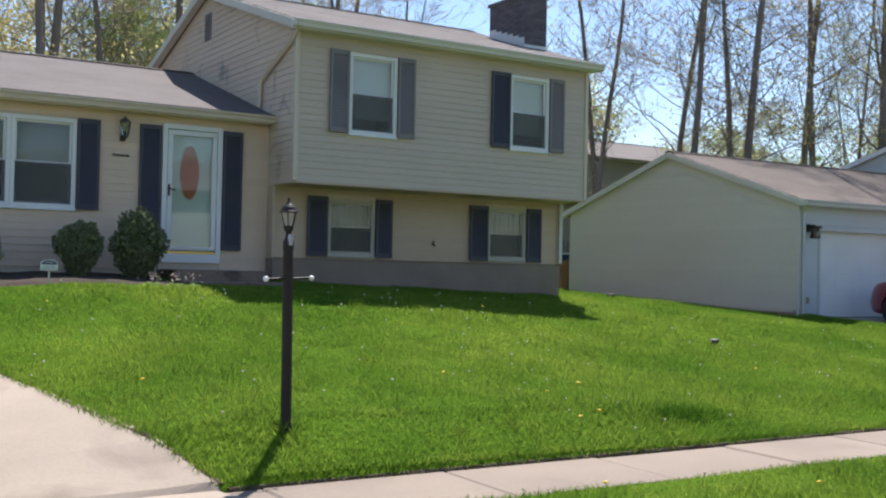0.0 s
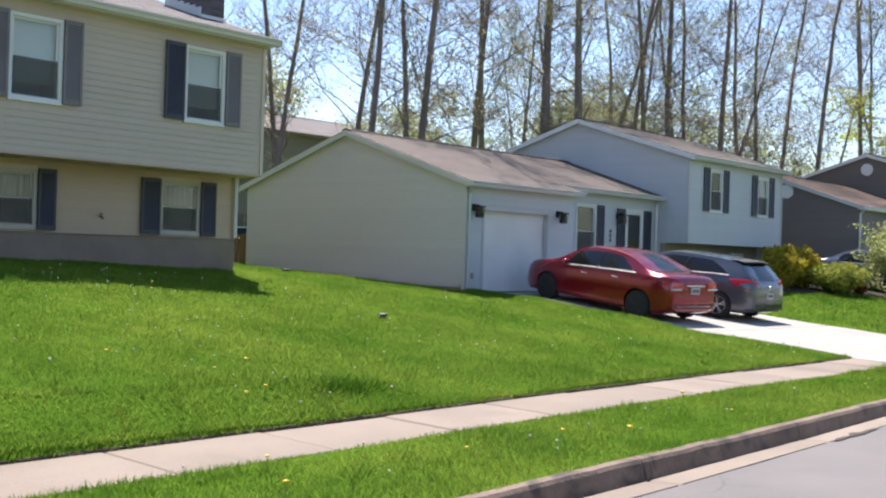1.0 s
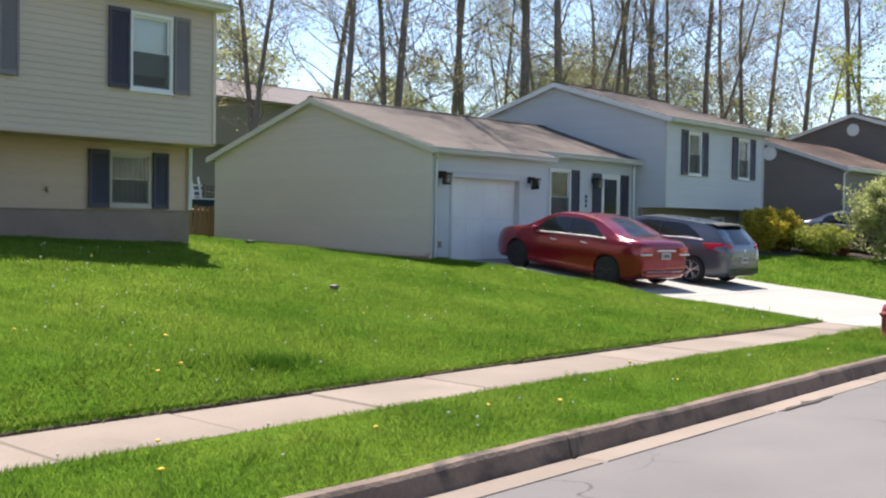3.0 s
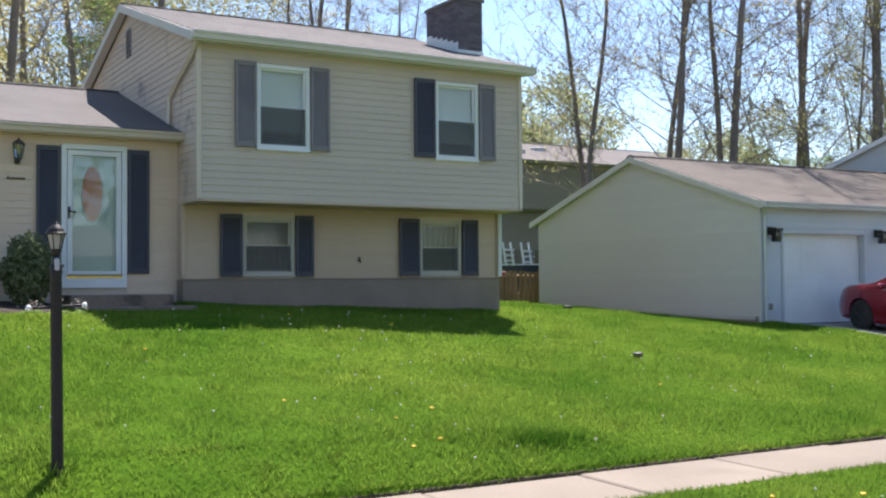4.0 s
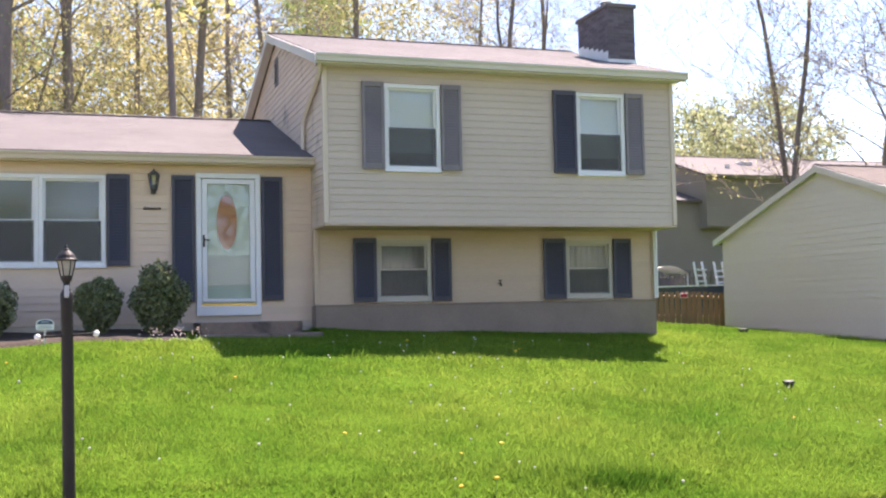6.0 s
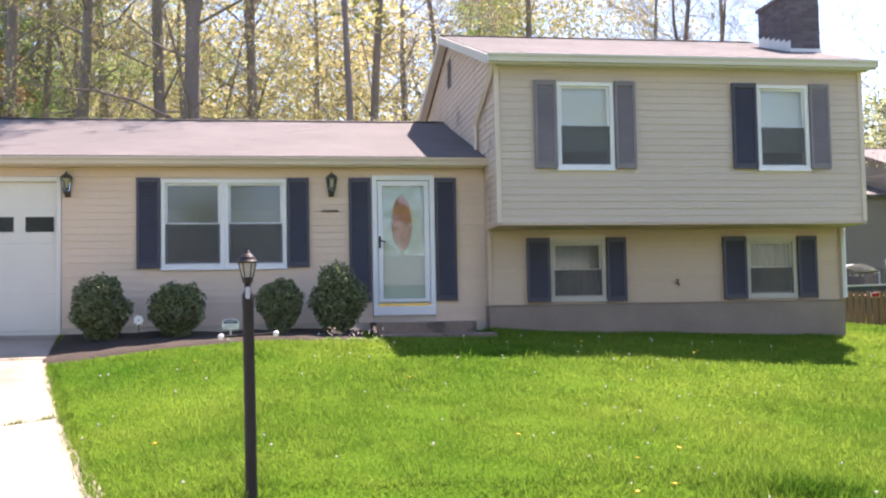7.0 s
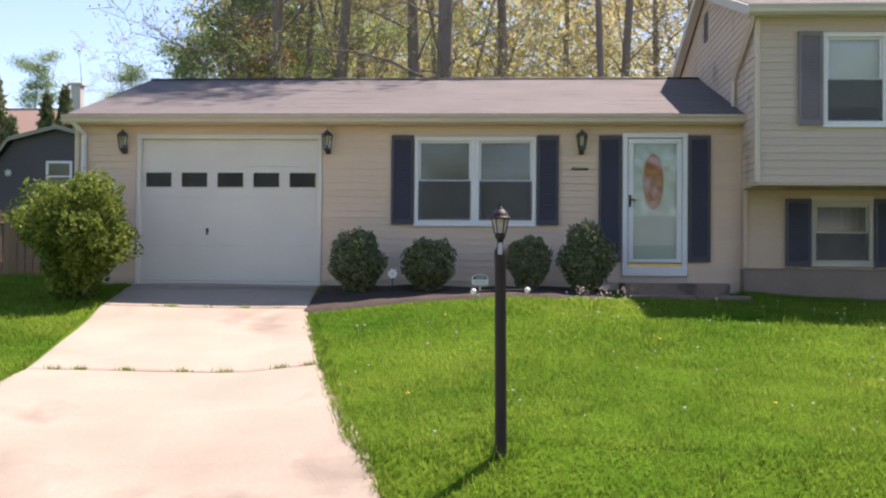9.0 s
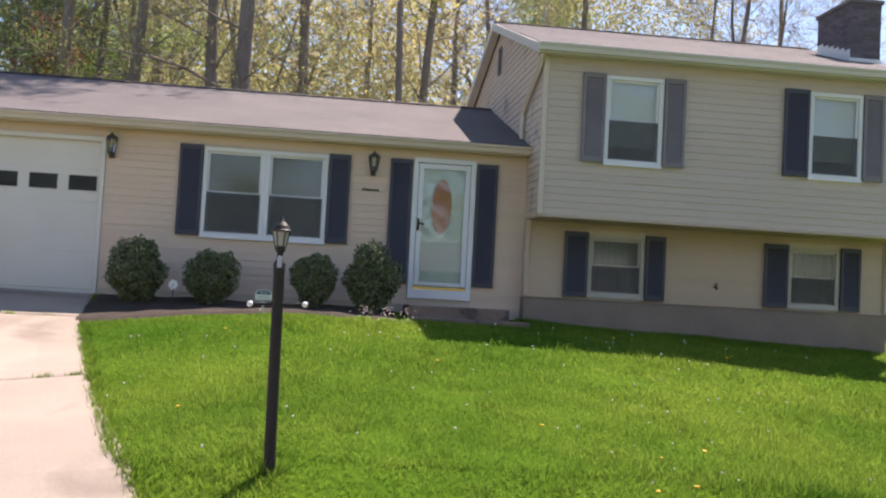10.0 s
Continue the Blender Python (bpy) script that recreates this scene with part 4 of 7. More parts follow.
    lathe(bm, [(1.0, 0.0), (0.93, 0.012), (0.90, 0.0)], (0, 0, 0), 40)
    oval = Matrix.Translation((-1.538, 0.055, 3.0)) @ Matrix.Diagonal((0.165, 1, 0.455, 1)) @ Matrix.Rotation(math.pi / 2, 4, "X")
    bm.transform(oval)
    part("oval_moulding", bm, DOORG, fd)
    bm = bmesh.new()
    lathe(bm, [(0.94, 0.0), (0.94, 0.006)], (0, 0, 0), 40)
    bm.transform(oval)
    part("oval_glass", bm, REDGLASS, fd, "reddish-brown oval glass")
    bm = bmesh.new()
    rbox(bm, -1.905, -1.875, -0.055, -0.035, 2.62, 2.80, 0.005)
    tube(bm, [(-1.89, -0.05, 2.73), (-1.89, -0.085, 2.73), (-1.80, -0.085, 2.715)], 0.011, 6)
    part("handle", bm, BLACK, fd)
    for x in (-9.56, -6.42, -2.61):
        lantern(h, x, -0.018, 3.56)
    # small fittings on the walls
    bm = bmesh.new()
    for k in range(5):
        tube(bm, [(-2.75 + k * 0.05, -0.03, 3.18), (-2.73 + k * 0.05, -0.03, 3.205 + 0.012 * (k == 0)), (-2.71 + k * 0.05, -0.03, 3.18)], 0.006, 4)
    box(bm, -2.76, -2.50, -0.026, -0.018, 3.172, 3.184)
    wpart("name_plate", bm, BLACK, h, "small black metal plaque")
    bm = bmesh.new()
    tube(bm, [(2.695, -0.28, 2.02), (2.695, -0.35, 2.02), (2.695, -0.38, 1.98)], 0.014, 6)
    tube(bm, [(2.695, -0.335, 2.02), (2.695, -0.335, 2.065)], 0.008, 6)
    lathe(bm, [(0.03, 2.06), (0.03, 2.072)], (2.695, -0.335, 0), 8)
    wpart("spigot", bm, BLACK, h)
    # concrete stoop
    bm = bmesh.new()
    rbox(bm, -2.05, -0.60, -0.95, -0.02, 1.15, 1.50, 0.015)
    rbox(bm, -2.05, -0.40, -1.45, -0.95, 1.05, 1.335, 0.015)
    wpart("stoop", bm, KERBM, h, "low worn concrete stoop")


# tinted dark and weakly reflecting, so the garage panes look nearly black
DIMPANE = glass_mat("dark_tinted_garage_glass", (0.25, 0.24, 0.26), 1.0, 0.12)
BRASS = mat("brass", (0.75, 0.50, 0.15), None, 4, 60, 0.35, 0.05, metal=0.9)
DOORG = mat("pale_green_white_paint", (0.66, 0.72, 0.64), (0.60, 0.66, 0.60), 1.0, 30, 0.45, 0.04)
REDGLASS = mat("red_brown_decorative_glass", (0.56, 0.14, 0.065), (0.46, 0.11, 0.05), 4, 60, 0.55, 0.05, spec=0.2)
own_house()


def plain_house(p, label, wall, roofing, wing, split, end, garage_end, y_wing, y_garage, z_base, z_eave, y_ridge, z_ridge, y_back,
                y_up, z_low, z_up, y_upr, z_upr, wing_wall=None, bump=True):
    """A neighbouring split-level: garage wing on one side, jettied two-storey block on the other."""
    h = thing("house", p, label, "house")
    ww = wing_wall or wall
    y_gable = y_garage if bump else y_wing
    bm = bmesh.new()
    gable_core(bm, wing, -1, y_gable, y_back, y_ridge, z_ridge - 0.1, z_base, z_eave - 0.05)
    w = wpart("wall", bm, ww, h)
    siding(w, "y", wing, -1, z_base + 0.18, z_ridge - 0.12, gable_span(y_gable, y_back, y_ridge, z_ridge - 0.1, z_eave - 0.05), [], ww, 0.13, True)
    bm = bmesh.new()
    gable_core(bm, split, -1, y_up, 2 * y_upr - y_up, y_upr, z_upr - 0.1, z_low, z_up - 0.05)
    slab_wall(bm, "y", split, 0.12, y_wing - 0.138, 2 * y_upr - y_up, z_base, z_low - 0.002)
    gable_core(bm, end, 1, y_up, 2 * y_upr - y_up, y_upr, z_upr - 0.1, z_base, z_up - 0.05)
    w2 = wpart("wall", bm, wall, h)
    siding(w2, "y", split, -1, z_low, z_upr - 0.12, gable_span(y_up, 2 * y_upr - y_up, y_upr, z_upr - 0.1, z_up - 0.05), [], wall, 0.13, True)
    bm = bmesh.new()
    gd = None
    if bump:
        hole = [(garage_end[0], garage_end[1], z_base, z_base + 1.85)]
        slab_wall(bm, "x", y_garage, 0.14, wing, garage_end[2], z_base - 0.3, z_eave - 0.05, hole)
        slab_wall(bm, "y", garage_end[2], -0.12, y_garage + 0.14, y_wing, z_base, z_eave - 0.05)
    rx = garage_end[2] if bump else wing
    doors = [(o[0], o[1], o[2], o[3]) for o in OPENINGS[label]["wing"]]
    top = z_eave + (0 if not bump else (y_wing - y_garage) * (z_ridge - z_eave) / (y_ridge - y_garage + 0.22)) - 0.05
    slab_wall(bm, "x", y_wing, 0.14, rx, split, z_base - 0.3, top, [(a + 0.03, b - 0.03, c + 0.03, d - 0.03) for a, b, c, d in doors])
    w3 = wpart("wall", bm, wall, h)
    siding(w3, "x", y_wing, -1, z_base, top - 0.02, lambda z: (rx + 0.02, split), doors, wall, 0.13, True)
    if bump:
        siding(w3, "x", y_garage, -1, z_base + 0.02, z_eave - 0.07, lambda z: (wing + 0.02, garage_end[2]), [(garage_end[0] - 0.06, garage_end[1] + 0.06, z_base - 1, z_base + 1.91)], wall, 0.13, True)
    ups, lows = OPENINGS[label]["up"], OPENINGS[label]["low"]
    bm = bmesh.new()
    slab_wall(bm, "x", y_up, 0.14, split, end, z_low, z_up - 0.05, [(a + 0.03, b - 0.03, c + 0.03, d - 0.03) for a, b, c, d in ups])
    box(bm, split, end, y_up + 0.14, y_wing - 0.3, z_low, z_low + 0.06)
    w4 = wpart("wall", bm, wall, h)
    siding(w4, "x", y_up, -1, z_low + 0.01, z_up - 0.07, lambda z: (split + 0.02, end - 0.02), ups, wall, 0.13, True)
    bm = bmesh.new()
    slab_wall(bm, "x", y_wing - 0.28, 0.14, split, end, z_base - 0.6, z_low, [(a + 0.03, b - 0.03, c + 0.03, d - 0.03) for a, b, c, d in lows])
    wpart("wall", bm, OPENINGS[label]["low_mat"], h)
    roof(h, wing - 0.12, split, y_ridge, z_ridge, y_wing - 0.25, z_ridge - (y_ridge - y_wing + 0.25) * (z_ridge - z_eave) / (y_ridge - (y_garage if bump else y_wing) + 0.22), y_back + 0.2, material=roofing[0])
    if bump:
        k = (z_ridge - z_eave) / (y_ridge - y_garage + 0.22)
        bm = bmesh.new()
        ya, yb = y_garage - 0.22, y_wing - 0.25
        solid(bm, [(x, y, z + t) for x in (wing - 0.12, garage_end[2] + 0.1) for y, z in ((ya, z_eave), (yb, z_eave + k * (yb - ya))) for t in (-0.1, 0.004)])
        wpart("garage_roof", bm, roofing[0], h)
        eave(h, wing - 0.12, garage_end[2] + 0.1, ya, z_eave, y_garage, PALETRIM)
        eave(h, garage_end[2] + 0.14, split - 0.03, yb, z_eave + k * (yb - ya), y_wing, PALETRIM)
        rakes(h, wing - 0.12, y_ridge, z_ridge, ya, z_eave, y_back + 0.2, CREAM)
    else:
        eave(h, wing - 0.12, split - 0.03, y_wing - 0.25, z_eave, y_wing, WHITE)
        rakes(h, wing - 0.12, y_ridge, z_ridge, y_wing - 0.25, z_eave, y_back + 0.2, CREAM)
    roof(h, split - 0.14, end + 0.14, y_upr, z_upr, y_up - 0.24, z_up, 2 * y_upr - y_up + 0.24, material=roofing[1])
    eave(h, split - 0.14, end + 0.14, y_up - 0.24, z_up, y_up, PALETRIM)
    for x, sd in ((split - 0.14, -1), (end + 0.14, 1)):
        rakes(h, x, y_upr, z_upr, y_up - 0.24, z_up, 2 * y_upr - y_up + 0.24, WHITE, sd)
    for x, y, a, b in ((wing, y_gable, z_base, z_eave - 0.06), (split, y_up, z_low, z_up - 0.06), (end, y_up, z_low, z_up - 0.06)):
        corner_post(h, x, y, a, b, ww)
    for a, b, c, d in ups:
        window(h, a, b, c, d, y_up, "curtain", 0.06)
        for e in ((a - 0.36, a - 0.02), (b + 0.02, b + 0.36)):
            shutter(h, e[0], e[1], c, d + 0.03, y_up - 0.018, NAVY)
    for a, b, c, d in lows:
        window(h, a, b, c, d, y_wing - 0.28, "curtain", 0.6)
    return h


N2 = "pale blue-grey split-level house with cream garage wing"
N3 = "taupe split-level house with brown roof behind shrubs"
OPENINGS = {
    N2: {"wing": [(16.24, 17.18, 1.57, 3.0), (18.61, 19.53, 0.84, 2.96)], "up": [(21.48, 22.28, 3.03, 4.26), (24.55, 25.35, 3.03, 4.26)],
         "low": [(21.6, 22.44, 1.1, 1.88), (24.3, 25.15, 1.1, 1.88)], "low_mat": GREYTAN},
    N3: {"wing": [(33.4, 34.6, 1.9, 3.2), (36.4, 37.6, 1.1, 3.2)], "up": [(39.6, 40.5, 3.3, 4.6), (43.4, 44.3, 3.3, 4.6)],
         "low": [(39.6, 40.5, 1.4, 2.4), (43.4, 44.3, 1.4, 2.4)], "low_mat": TAUPE},
}
n2 = plain_house((18, 2, 0.6), N2, PALE, (BROWNROOF, BROWNROOF), 11.09, 20.3, 26.3, (11.72, 14.16, 15.2), -0.5, -1.143, 0.74, 3.195, 2.62, 4.50, 6.40,
                 -1.5, 2.09, 4.56, 2.2, 5.78, wing_wall=CREAM)
n3 = plain_house((38, 1, 0.6), N3, TAUPE, (RUSTROOF, BROWNROOF), 30.0, 38.3, 47.6, None, -2.6, -2.6, 0.7, 3.64, 0.9, 4.90, 4.4,
                 -3.25, 2.65, 5.08, 0.22, 6.27, bump=False)


def plain_door(house, x0, x1, z0, z1, y, label):
    """A storm door with a long pane in a white frame."""
    bm = bmesh.new()
    ring_frame(bm, x0, x1, z0, z1, y - 0.04, y + 0.05, 0.07, 0.10)
    d = wpart("front_door", bm, WHITE, house, label)
    bm = bmesh.new()
    ring_frame(bm, x0 + 0.07, x1 - 0.07, z0 + 0.1, z1 - 0.07, y - 0.03, y, 0.07)
    part("storm_frame", bm, WHITE, d)
    pane(d, x0 + 0.14, x1 - 0.14, z0 + 0.17, z1 - 0.14, y - 0.02)
    bm = bmesh.new()
    box(bm, x0 + 0.05, x1 - 0.05, y + 0.06, y + 0.1, z0 + 0.05, z1 - 0.05)
    part("inner_door", bm, GREYTAN, d)


def box_lantern(house, x, y, z):
    """A square black carriage lamp on an arm."""
    bm = bmesh.new()
    rbox(bm, x - 0.06, x + 0.06, y - 0.025, y, z - 0.02, z + 0.14, 0.006)
    tube(bm, [(x, y - 0.02, z + 0.1), (x, y - 0.16, z + 0.12)], 0.014, 6)
    rbox(bm, x - 0.10, x + 0.10, y - 0.28, y - 0.08, z + 0.06, z + 0.10, 0.008)
    for dx in (-0.085, 0.085):
        for dy in (-0.265, -0.095):
            tube(bm, [(x + dx, y + dy, z + 0.07), (x + dx * 0.75, y - 0.18 + (dy + 0.18) * 0.75, z - 0.14)], 0.009, 4)
    rbox(bm, x - 0.07, x + 0.07, y - 0.25, y - 0.11, z - 0.16, z - 0.14, 0.004)
    b = wpart("wall_lantern", bm, BLACK, house, "square black carriage lantern")
    bm = bmesh.new()
    box(bm, x - 0.06, x + 0.06, y - 0.24, y - 0.12, z - 0.14, z + 0.06)
    part("glass", bm, DARKGLASS, b)


def fit_out_second():
    a, b, z0, z1, y = 11.72, 14.16, 0.76, 2.59, -1.143
    bm = bmesh.new()
    ring_frame(bm, a - 0.045, b + 0.045, z0 - 0.05, z1 + 0.05, y - 0.03, y + 0.115, 0.06, 0.02)
    gd = wpart("garage_door", bm, PALETRIM, n2, "plain white sectional garage door")
    for k in range(4):
        bm = bmesh.new()
        lo = z0 + (z1 - z0) * k / 4
        box(bm, a - 0.05, b + 0.05, y + 0.12, y + 0.15, lo + 0.001, lo + (z1 - z0) / 4 - 0.001)
        for j in range(4):
            xa = a + 0.06 + j * (b - a - 0.06) / 4
            rbox(bm, xa, xa + (b - a) / 4 - 0.1, y + 0.1175, y + 0.12, lo + 0.07, lo + (z1 - z0) / 4 - 0.07, 0.003)
        part("panel", bm, WHITE, gd)
    for o in OPENINGS[N2]["wing"][:1]:
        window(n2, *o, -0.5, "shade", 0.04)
        shutter(n2, o[1] + 0.02, o[1] + 0.36, o[2], o[3], -0.518, NAVY)
    o = OPENINGS[N2]["wing"][1]
    plain_door(n2, *o, -0.5, "white storm door with a long glass pane")
    for e in ((o[0] - 0.42, o[0] - 0.03), (o[1] + 0.03, o[1] + 0.42)):
        shutter(n2, *e, 1.0, o[3], -0.518, NAVY)
    for x in (11.34, 14.52):
        box_lantern(n2, x, -1.16, 2.56)
    box_lantern(n2, 18.2, -0.518, 2.70)
    downspout(n2, [(11.0, -1.38, 3.1), (11.17, -1.20, 2.95), (11.17, -1.20, 0.85)], CREAM)
    downspout(n2, [(20.2, -0.56, 3.2), (20.2, -0.56, 0.85)], WHITE)
    bm = bmesh.new()
    rbox(bm, 11.3, 11.4, -1.178, -1.155, 1.05, 1.18, 0.008)
    wpart("outlet_cover", bm, GREYTAN, n2)
    bm = bmesh.new()
    slab_wall(bm, "y", 11.07, 0.1, -1.14, 6.3, 0.2, 0.86)
    slab_wall(bm, "x", -1.16, 0.1, 11.07, 11.69, 0.2, 0.8)
    wpart("foundation", bm, BLOCK, n2, "grey masonry foundation")
    bm = bmesh.new()
    for k in range(3):
        box(bm, 17.85, 17.91, -0.54, -0.52, 2.05 + 0.12 * k, 2.13 + 0.12 * k)
    wpart("plaque", bm, BLACK, n2, "small black metal plaque")


def fit_out_third():
    for k, o in enumerate(OPENINGS[N3]["wing"]):
        window(n3, *o, -2.6, "shade", 0.4) if k == 0 else plain_door(n3, *o, -2.6, "white storm door in a taupe wall")
        for e in ((o[0] - 0.4, o[0] - 0.03), (o[1] + 0.03, o[1] + 0.4)):
            shutter(n3, *e, o[2], o[3], -2.618, NAVY)
    for a, b, c, d in OPENINGS[N3]["low"]:
        for e in ((a - 0.4, a - 0.03), (b + 0.03, b + 0.4)):
            shutter(n3, *e, c, d, -2.898, NAVY)
    for x, y, z in ((38.27, 0.22, 5.6), (29.97, -0.05, 4.17)):
        bm = bmesh.new()
        lathe(bm, [(0.25, 0), (0.25, 0.03), (0.20, 0.035)], (0, 0, 0), 20)
        bm.transform(Matrix.Translation((x, y, z)) @ Matrix.Rotation(-math.pi / 2, 4, "Y"))
        wpart("gable_vent", bm, WHITE, n3, "round white gable vent")
    downspout(n3, [(30.05, -2.85, 3.55), (30.05, -2.65, 3.4), (30.05, -2.65, 0.9)], WHITE)


fit_out_second()
fit_out_third()


# ---- plants ----
def leaf_mesh(name, pts, size, seed, stretch=1.5, lean=0.9):
    """Many small folded leaves at the given places, as one mesh."""
    rng = np.random.default_rng(seed + 7000)
    n = len(pts)
    a = rng.normal(size=(n, 3))
    a[:, 2] *= lean
    a /= np.linalg.norm(a, axis=1, keepdims=True)
    b = np.cross(a, rng.normal(size=(n, 3)))
    b /= np.linalg.norm(b, axis=1, keepdims=True)
    s = size * rng.uniform(0.6, 1.35, (n, 1))
    p = np.asarray(pts)
    v = np.stack([p - a * s * stretch * 0.5, p + b * s * 0.42, p + a * s * stretch * 0.5, p - b * s * 0.42], 1).reshape(-1, 3)
    me = bpy.data.meshes.new(name)
    me.vertices.add(4 * n)
    me.vertices.foreach_set("co", v.astype(np.float32).ravel())
    me.loops.add(4 * n)
    me.loops.foreach_set("vertex_index", np.arange(4 * n, dtype=np.int32))
    me.polygons.add(n)
    me.polygons.foreach_set("loop_start", np.arange(0, 4 * n, 4, dtype=np.int32))
    me.polygons.foreach_set("loop_total", np.full(n, 4, dtype=np.int32))
    me.update(calc_edges=True)
    return me


def tree(seed, height, girth, leaves, leaf, material, first=0.35, fork=False, lean=0.0, spread=0.24, up=0.55, leaf_size=0.06, limbs=26, flat=0.8, twigs=4, sway=0.028, label=""):
    """A tapered trunk that bends a little, wandering limbs, branches and twigs off it, and loose leaves about the twigs."""
    rnd = random.Random(seed)
    t = thing("tree", (0, 0, 0), label, "tree")
    verts, faces, at = [], [], []

    def stem(pts, rs, n):
        """A thin open tube of n sides, straight into the lists."""
        k0 = len(verts)
        for i, p in enumerate(pts):
            d = (pts[min(i + 1, len(pts) - 1)] - pts[max(i - 1, 0)]).normalized()
            a = Vector((1, 0, 0)) if abs(d.x) < 0.7 else Vector((0, 1, 0))
            a = (a - d * a.dot(d)).normalized()
            b = d.cross(a)
            for k in range(n):
                c, s = math.cos(k * math.tau / n), math.sin(k * math.tau / n)
                verts.append(p + (a * c + b * s) * rs[i])
        for i in range(len(pts) - 1):
            for k in range(n):
                q = (k + 1) % n
                faces.append((k0 + i * n + k, k0 + i * n + q, k0 + i * n + n + q, k0 + i * n + n + k))

    def limb(p, d, length, r, depth):
        n = (6, 3, 2)[depth]
        pts, rs = [p.copy()], [r]
        for k in range(n):
            bend = (0.20, 0.24, 0.3)[depth]
            d = (d + Vector((rnd.gauss(0, bend), rnd.gauss(0, bend), rnd.gauss(0.06 * up, bend * 0.7)))).normalized()
            p = p + d * length / n
            pts.append(p.copy())
            rs.append(max(0.006, r * (1 - 0.85 * (k + 1) / n)))
        if depth < 2:
            stem(pts, rs, (5, 3)[depth])
        else:
            stem([pts[0], pts[-1]], [rs[0], rs[-1]], 3)
        if depth < 2:
            for k in range(2 if depth == 0 else 1, n + 1):
                for _ in range((1, 1, 2)[rnd.randrange(3)] if depth == 0 else twigs - 1):
                    side = Vector((rnd.gauss(0, 1), rnd.gauss(0, 1), rnd.gauss(0.25, 0.5) * flat)).normalized()
                    limb(pts[k], (d * 0.8 + side).normalized(), length * rnd.uniform(0.28, 0.5), max(rs[k] * 0.6, 0.008), depth + 1)
        if depth:
            at.extend(pts[1:] if depth == 1 else pts[1:] * 3)

    p, d, r, h = Vector(), Vector((lean, 0, 1)), girth, height
    pts, rs, n, ways = [Vector((0, 0, -0.4))], [r * 1.35], 12, []
    for k in range(n):
        d = (d + Vector((rnd.gauss(0, sway), rnd.gauss(0, sway), 0.5 * sway))).normalized()
        p = p + d * h / n
        pts.append(p.copy())
        rs.append(r * (1.08 - 0.9 * (k + 1) / n))
        if fork and k == 4:
            f = Vector((0.28, 0.05, 1)).normalized()
            q, fp, fr = p.copy(), [p.copy()], [rs[-1] * 0.8]
            for j in range(8):
                f = (f + Vector((rnd.gauss(-0.02, 0.03), rnd.gauss(0, 0.03), 0.04))).normalized()
                q = q + f * h * 0.075
                fp.append(q.copy())
                fr.append(rs[-1] * 0.8 * (1 - 0.1 * (j + 1)))
            stem(fp, fr, 8)
            ways.append((fp[1:], fr[1:]))
            d = (d + Vector((-0.16, 0, 0))).normalized()
    stem(pts, rs, 9)
    ways.append((pts, rs))
    spots = [(w, k) for w in ways for k in range(1, len(w[0])) if w[0][k].z > first * height]
    for j in range(limbs):
        (wp, wr), k = spots[(j * len(spots)) // limbs]
        f = wp[k].z / height
        a = j * 2.4 + rnd.uniform(-0.7, 0.7)
        way = Vector((math.cos(a), math.sin(a), up * rnd.uniform(0.3, 1.7))).normalized()
        q = wp[k] + (wp[k - 1] - wp[k]) * rnd.random()
        limb(q, way, height * spread * rnd.uniform(0.6, 1.15) * (1.15 - 0.6 * f), wr[k] * 0.26, 0)
    for j in range(6):
        z = rnd.uniform(0.1, max(first, 0.15))
        a = rnd.uniform(0, math.tau)
        limb(pts[1] + (pts[-1] - pts[1]) * z, Vector((math.cos(a), math.sin(a), 0.2)), height * 0.07, girth * 0.10, 1)
    me = bpy.data.meshes.new("trunk")
    me.from_pydata([tuple(v) for v in verts], [], faces)
    link("trunk", me, BARK, t, "", True)
    pts = []
    while len(pts) < leaves:
        c = rnd.choice(at)
        for _ in range(7):
            pts.append((c.x + rnd.gauss(0, leaf), c.y + rnd.gauss(0, leaf), c.z + rnd.gauss(0, leaf * 0.6 * flat)))
    link("crown", leaf_mesh("crown", pts, leaf_size, seed), material, t)
    return t


WOOD = "tall bare-trunked woodland tree in pale spring leaf"
BARE = "tall grey-barked tree just coming into leaf"
LEAF_BUD = mat("opening_bud_leaf", (0.48, 0.46, 0.19), (0.56, 0.46, 0.26), 0.25, 3, 0.8, 0, translucent=0.75, island=0.3, spec=0.1)
LEAF_PALE = mat("pale_green_leaf", (0.29, 0.335, 0.16), (0.37, 0.37, 0.22), 0.3, 3, 0.8, 0, translucent=0.7, island=0.3, spec=0.1)
LEAF_OAK = mat("dense_green_leaf", (0.15, 0.235, 0.10), (0.24, 0.31, 0.13), 0.3, 3, 0.8, 0, translucent=0.6, island=0.35, spec=0.1)
LEAF_RED = mat("young_maple_leaf", (0.30, 0.11, 0.07), (0.36, 0.18, 0.09), 0.4, 3, 0.8, 0, translucent=0.7, island=0.3, spec=0.1)
LEAF_YELLOW = mat("yellow_green_leaf", (0.42, 0.47, 0.06), (0.50, 0.50, 0.10), 0.4, 3, 0.8, 0, translucent=0.75, island=0.25, spec=0.1)
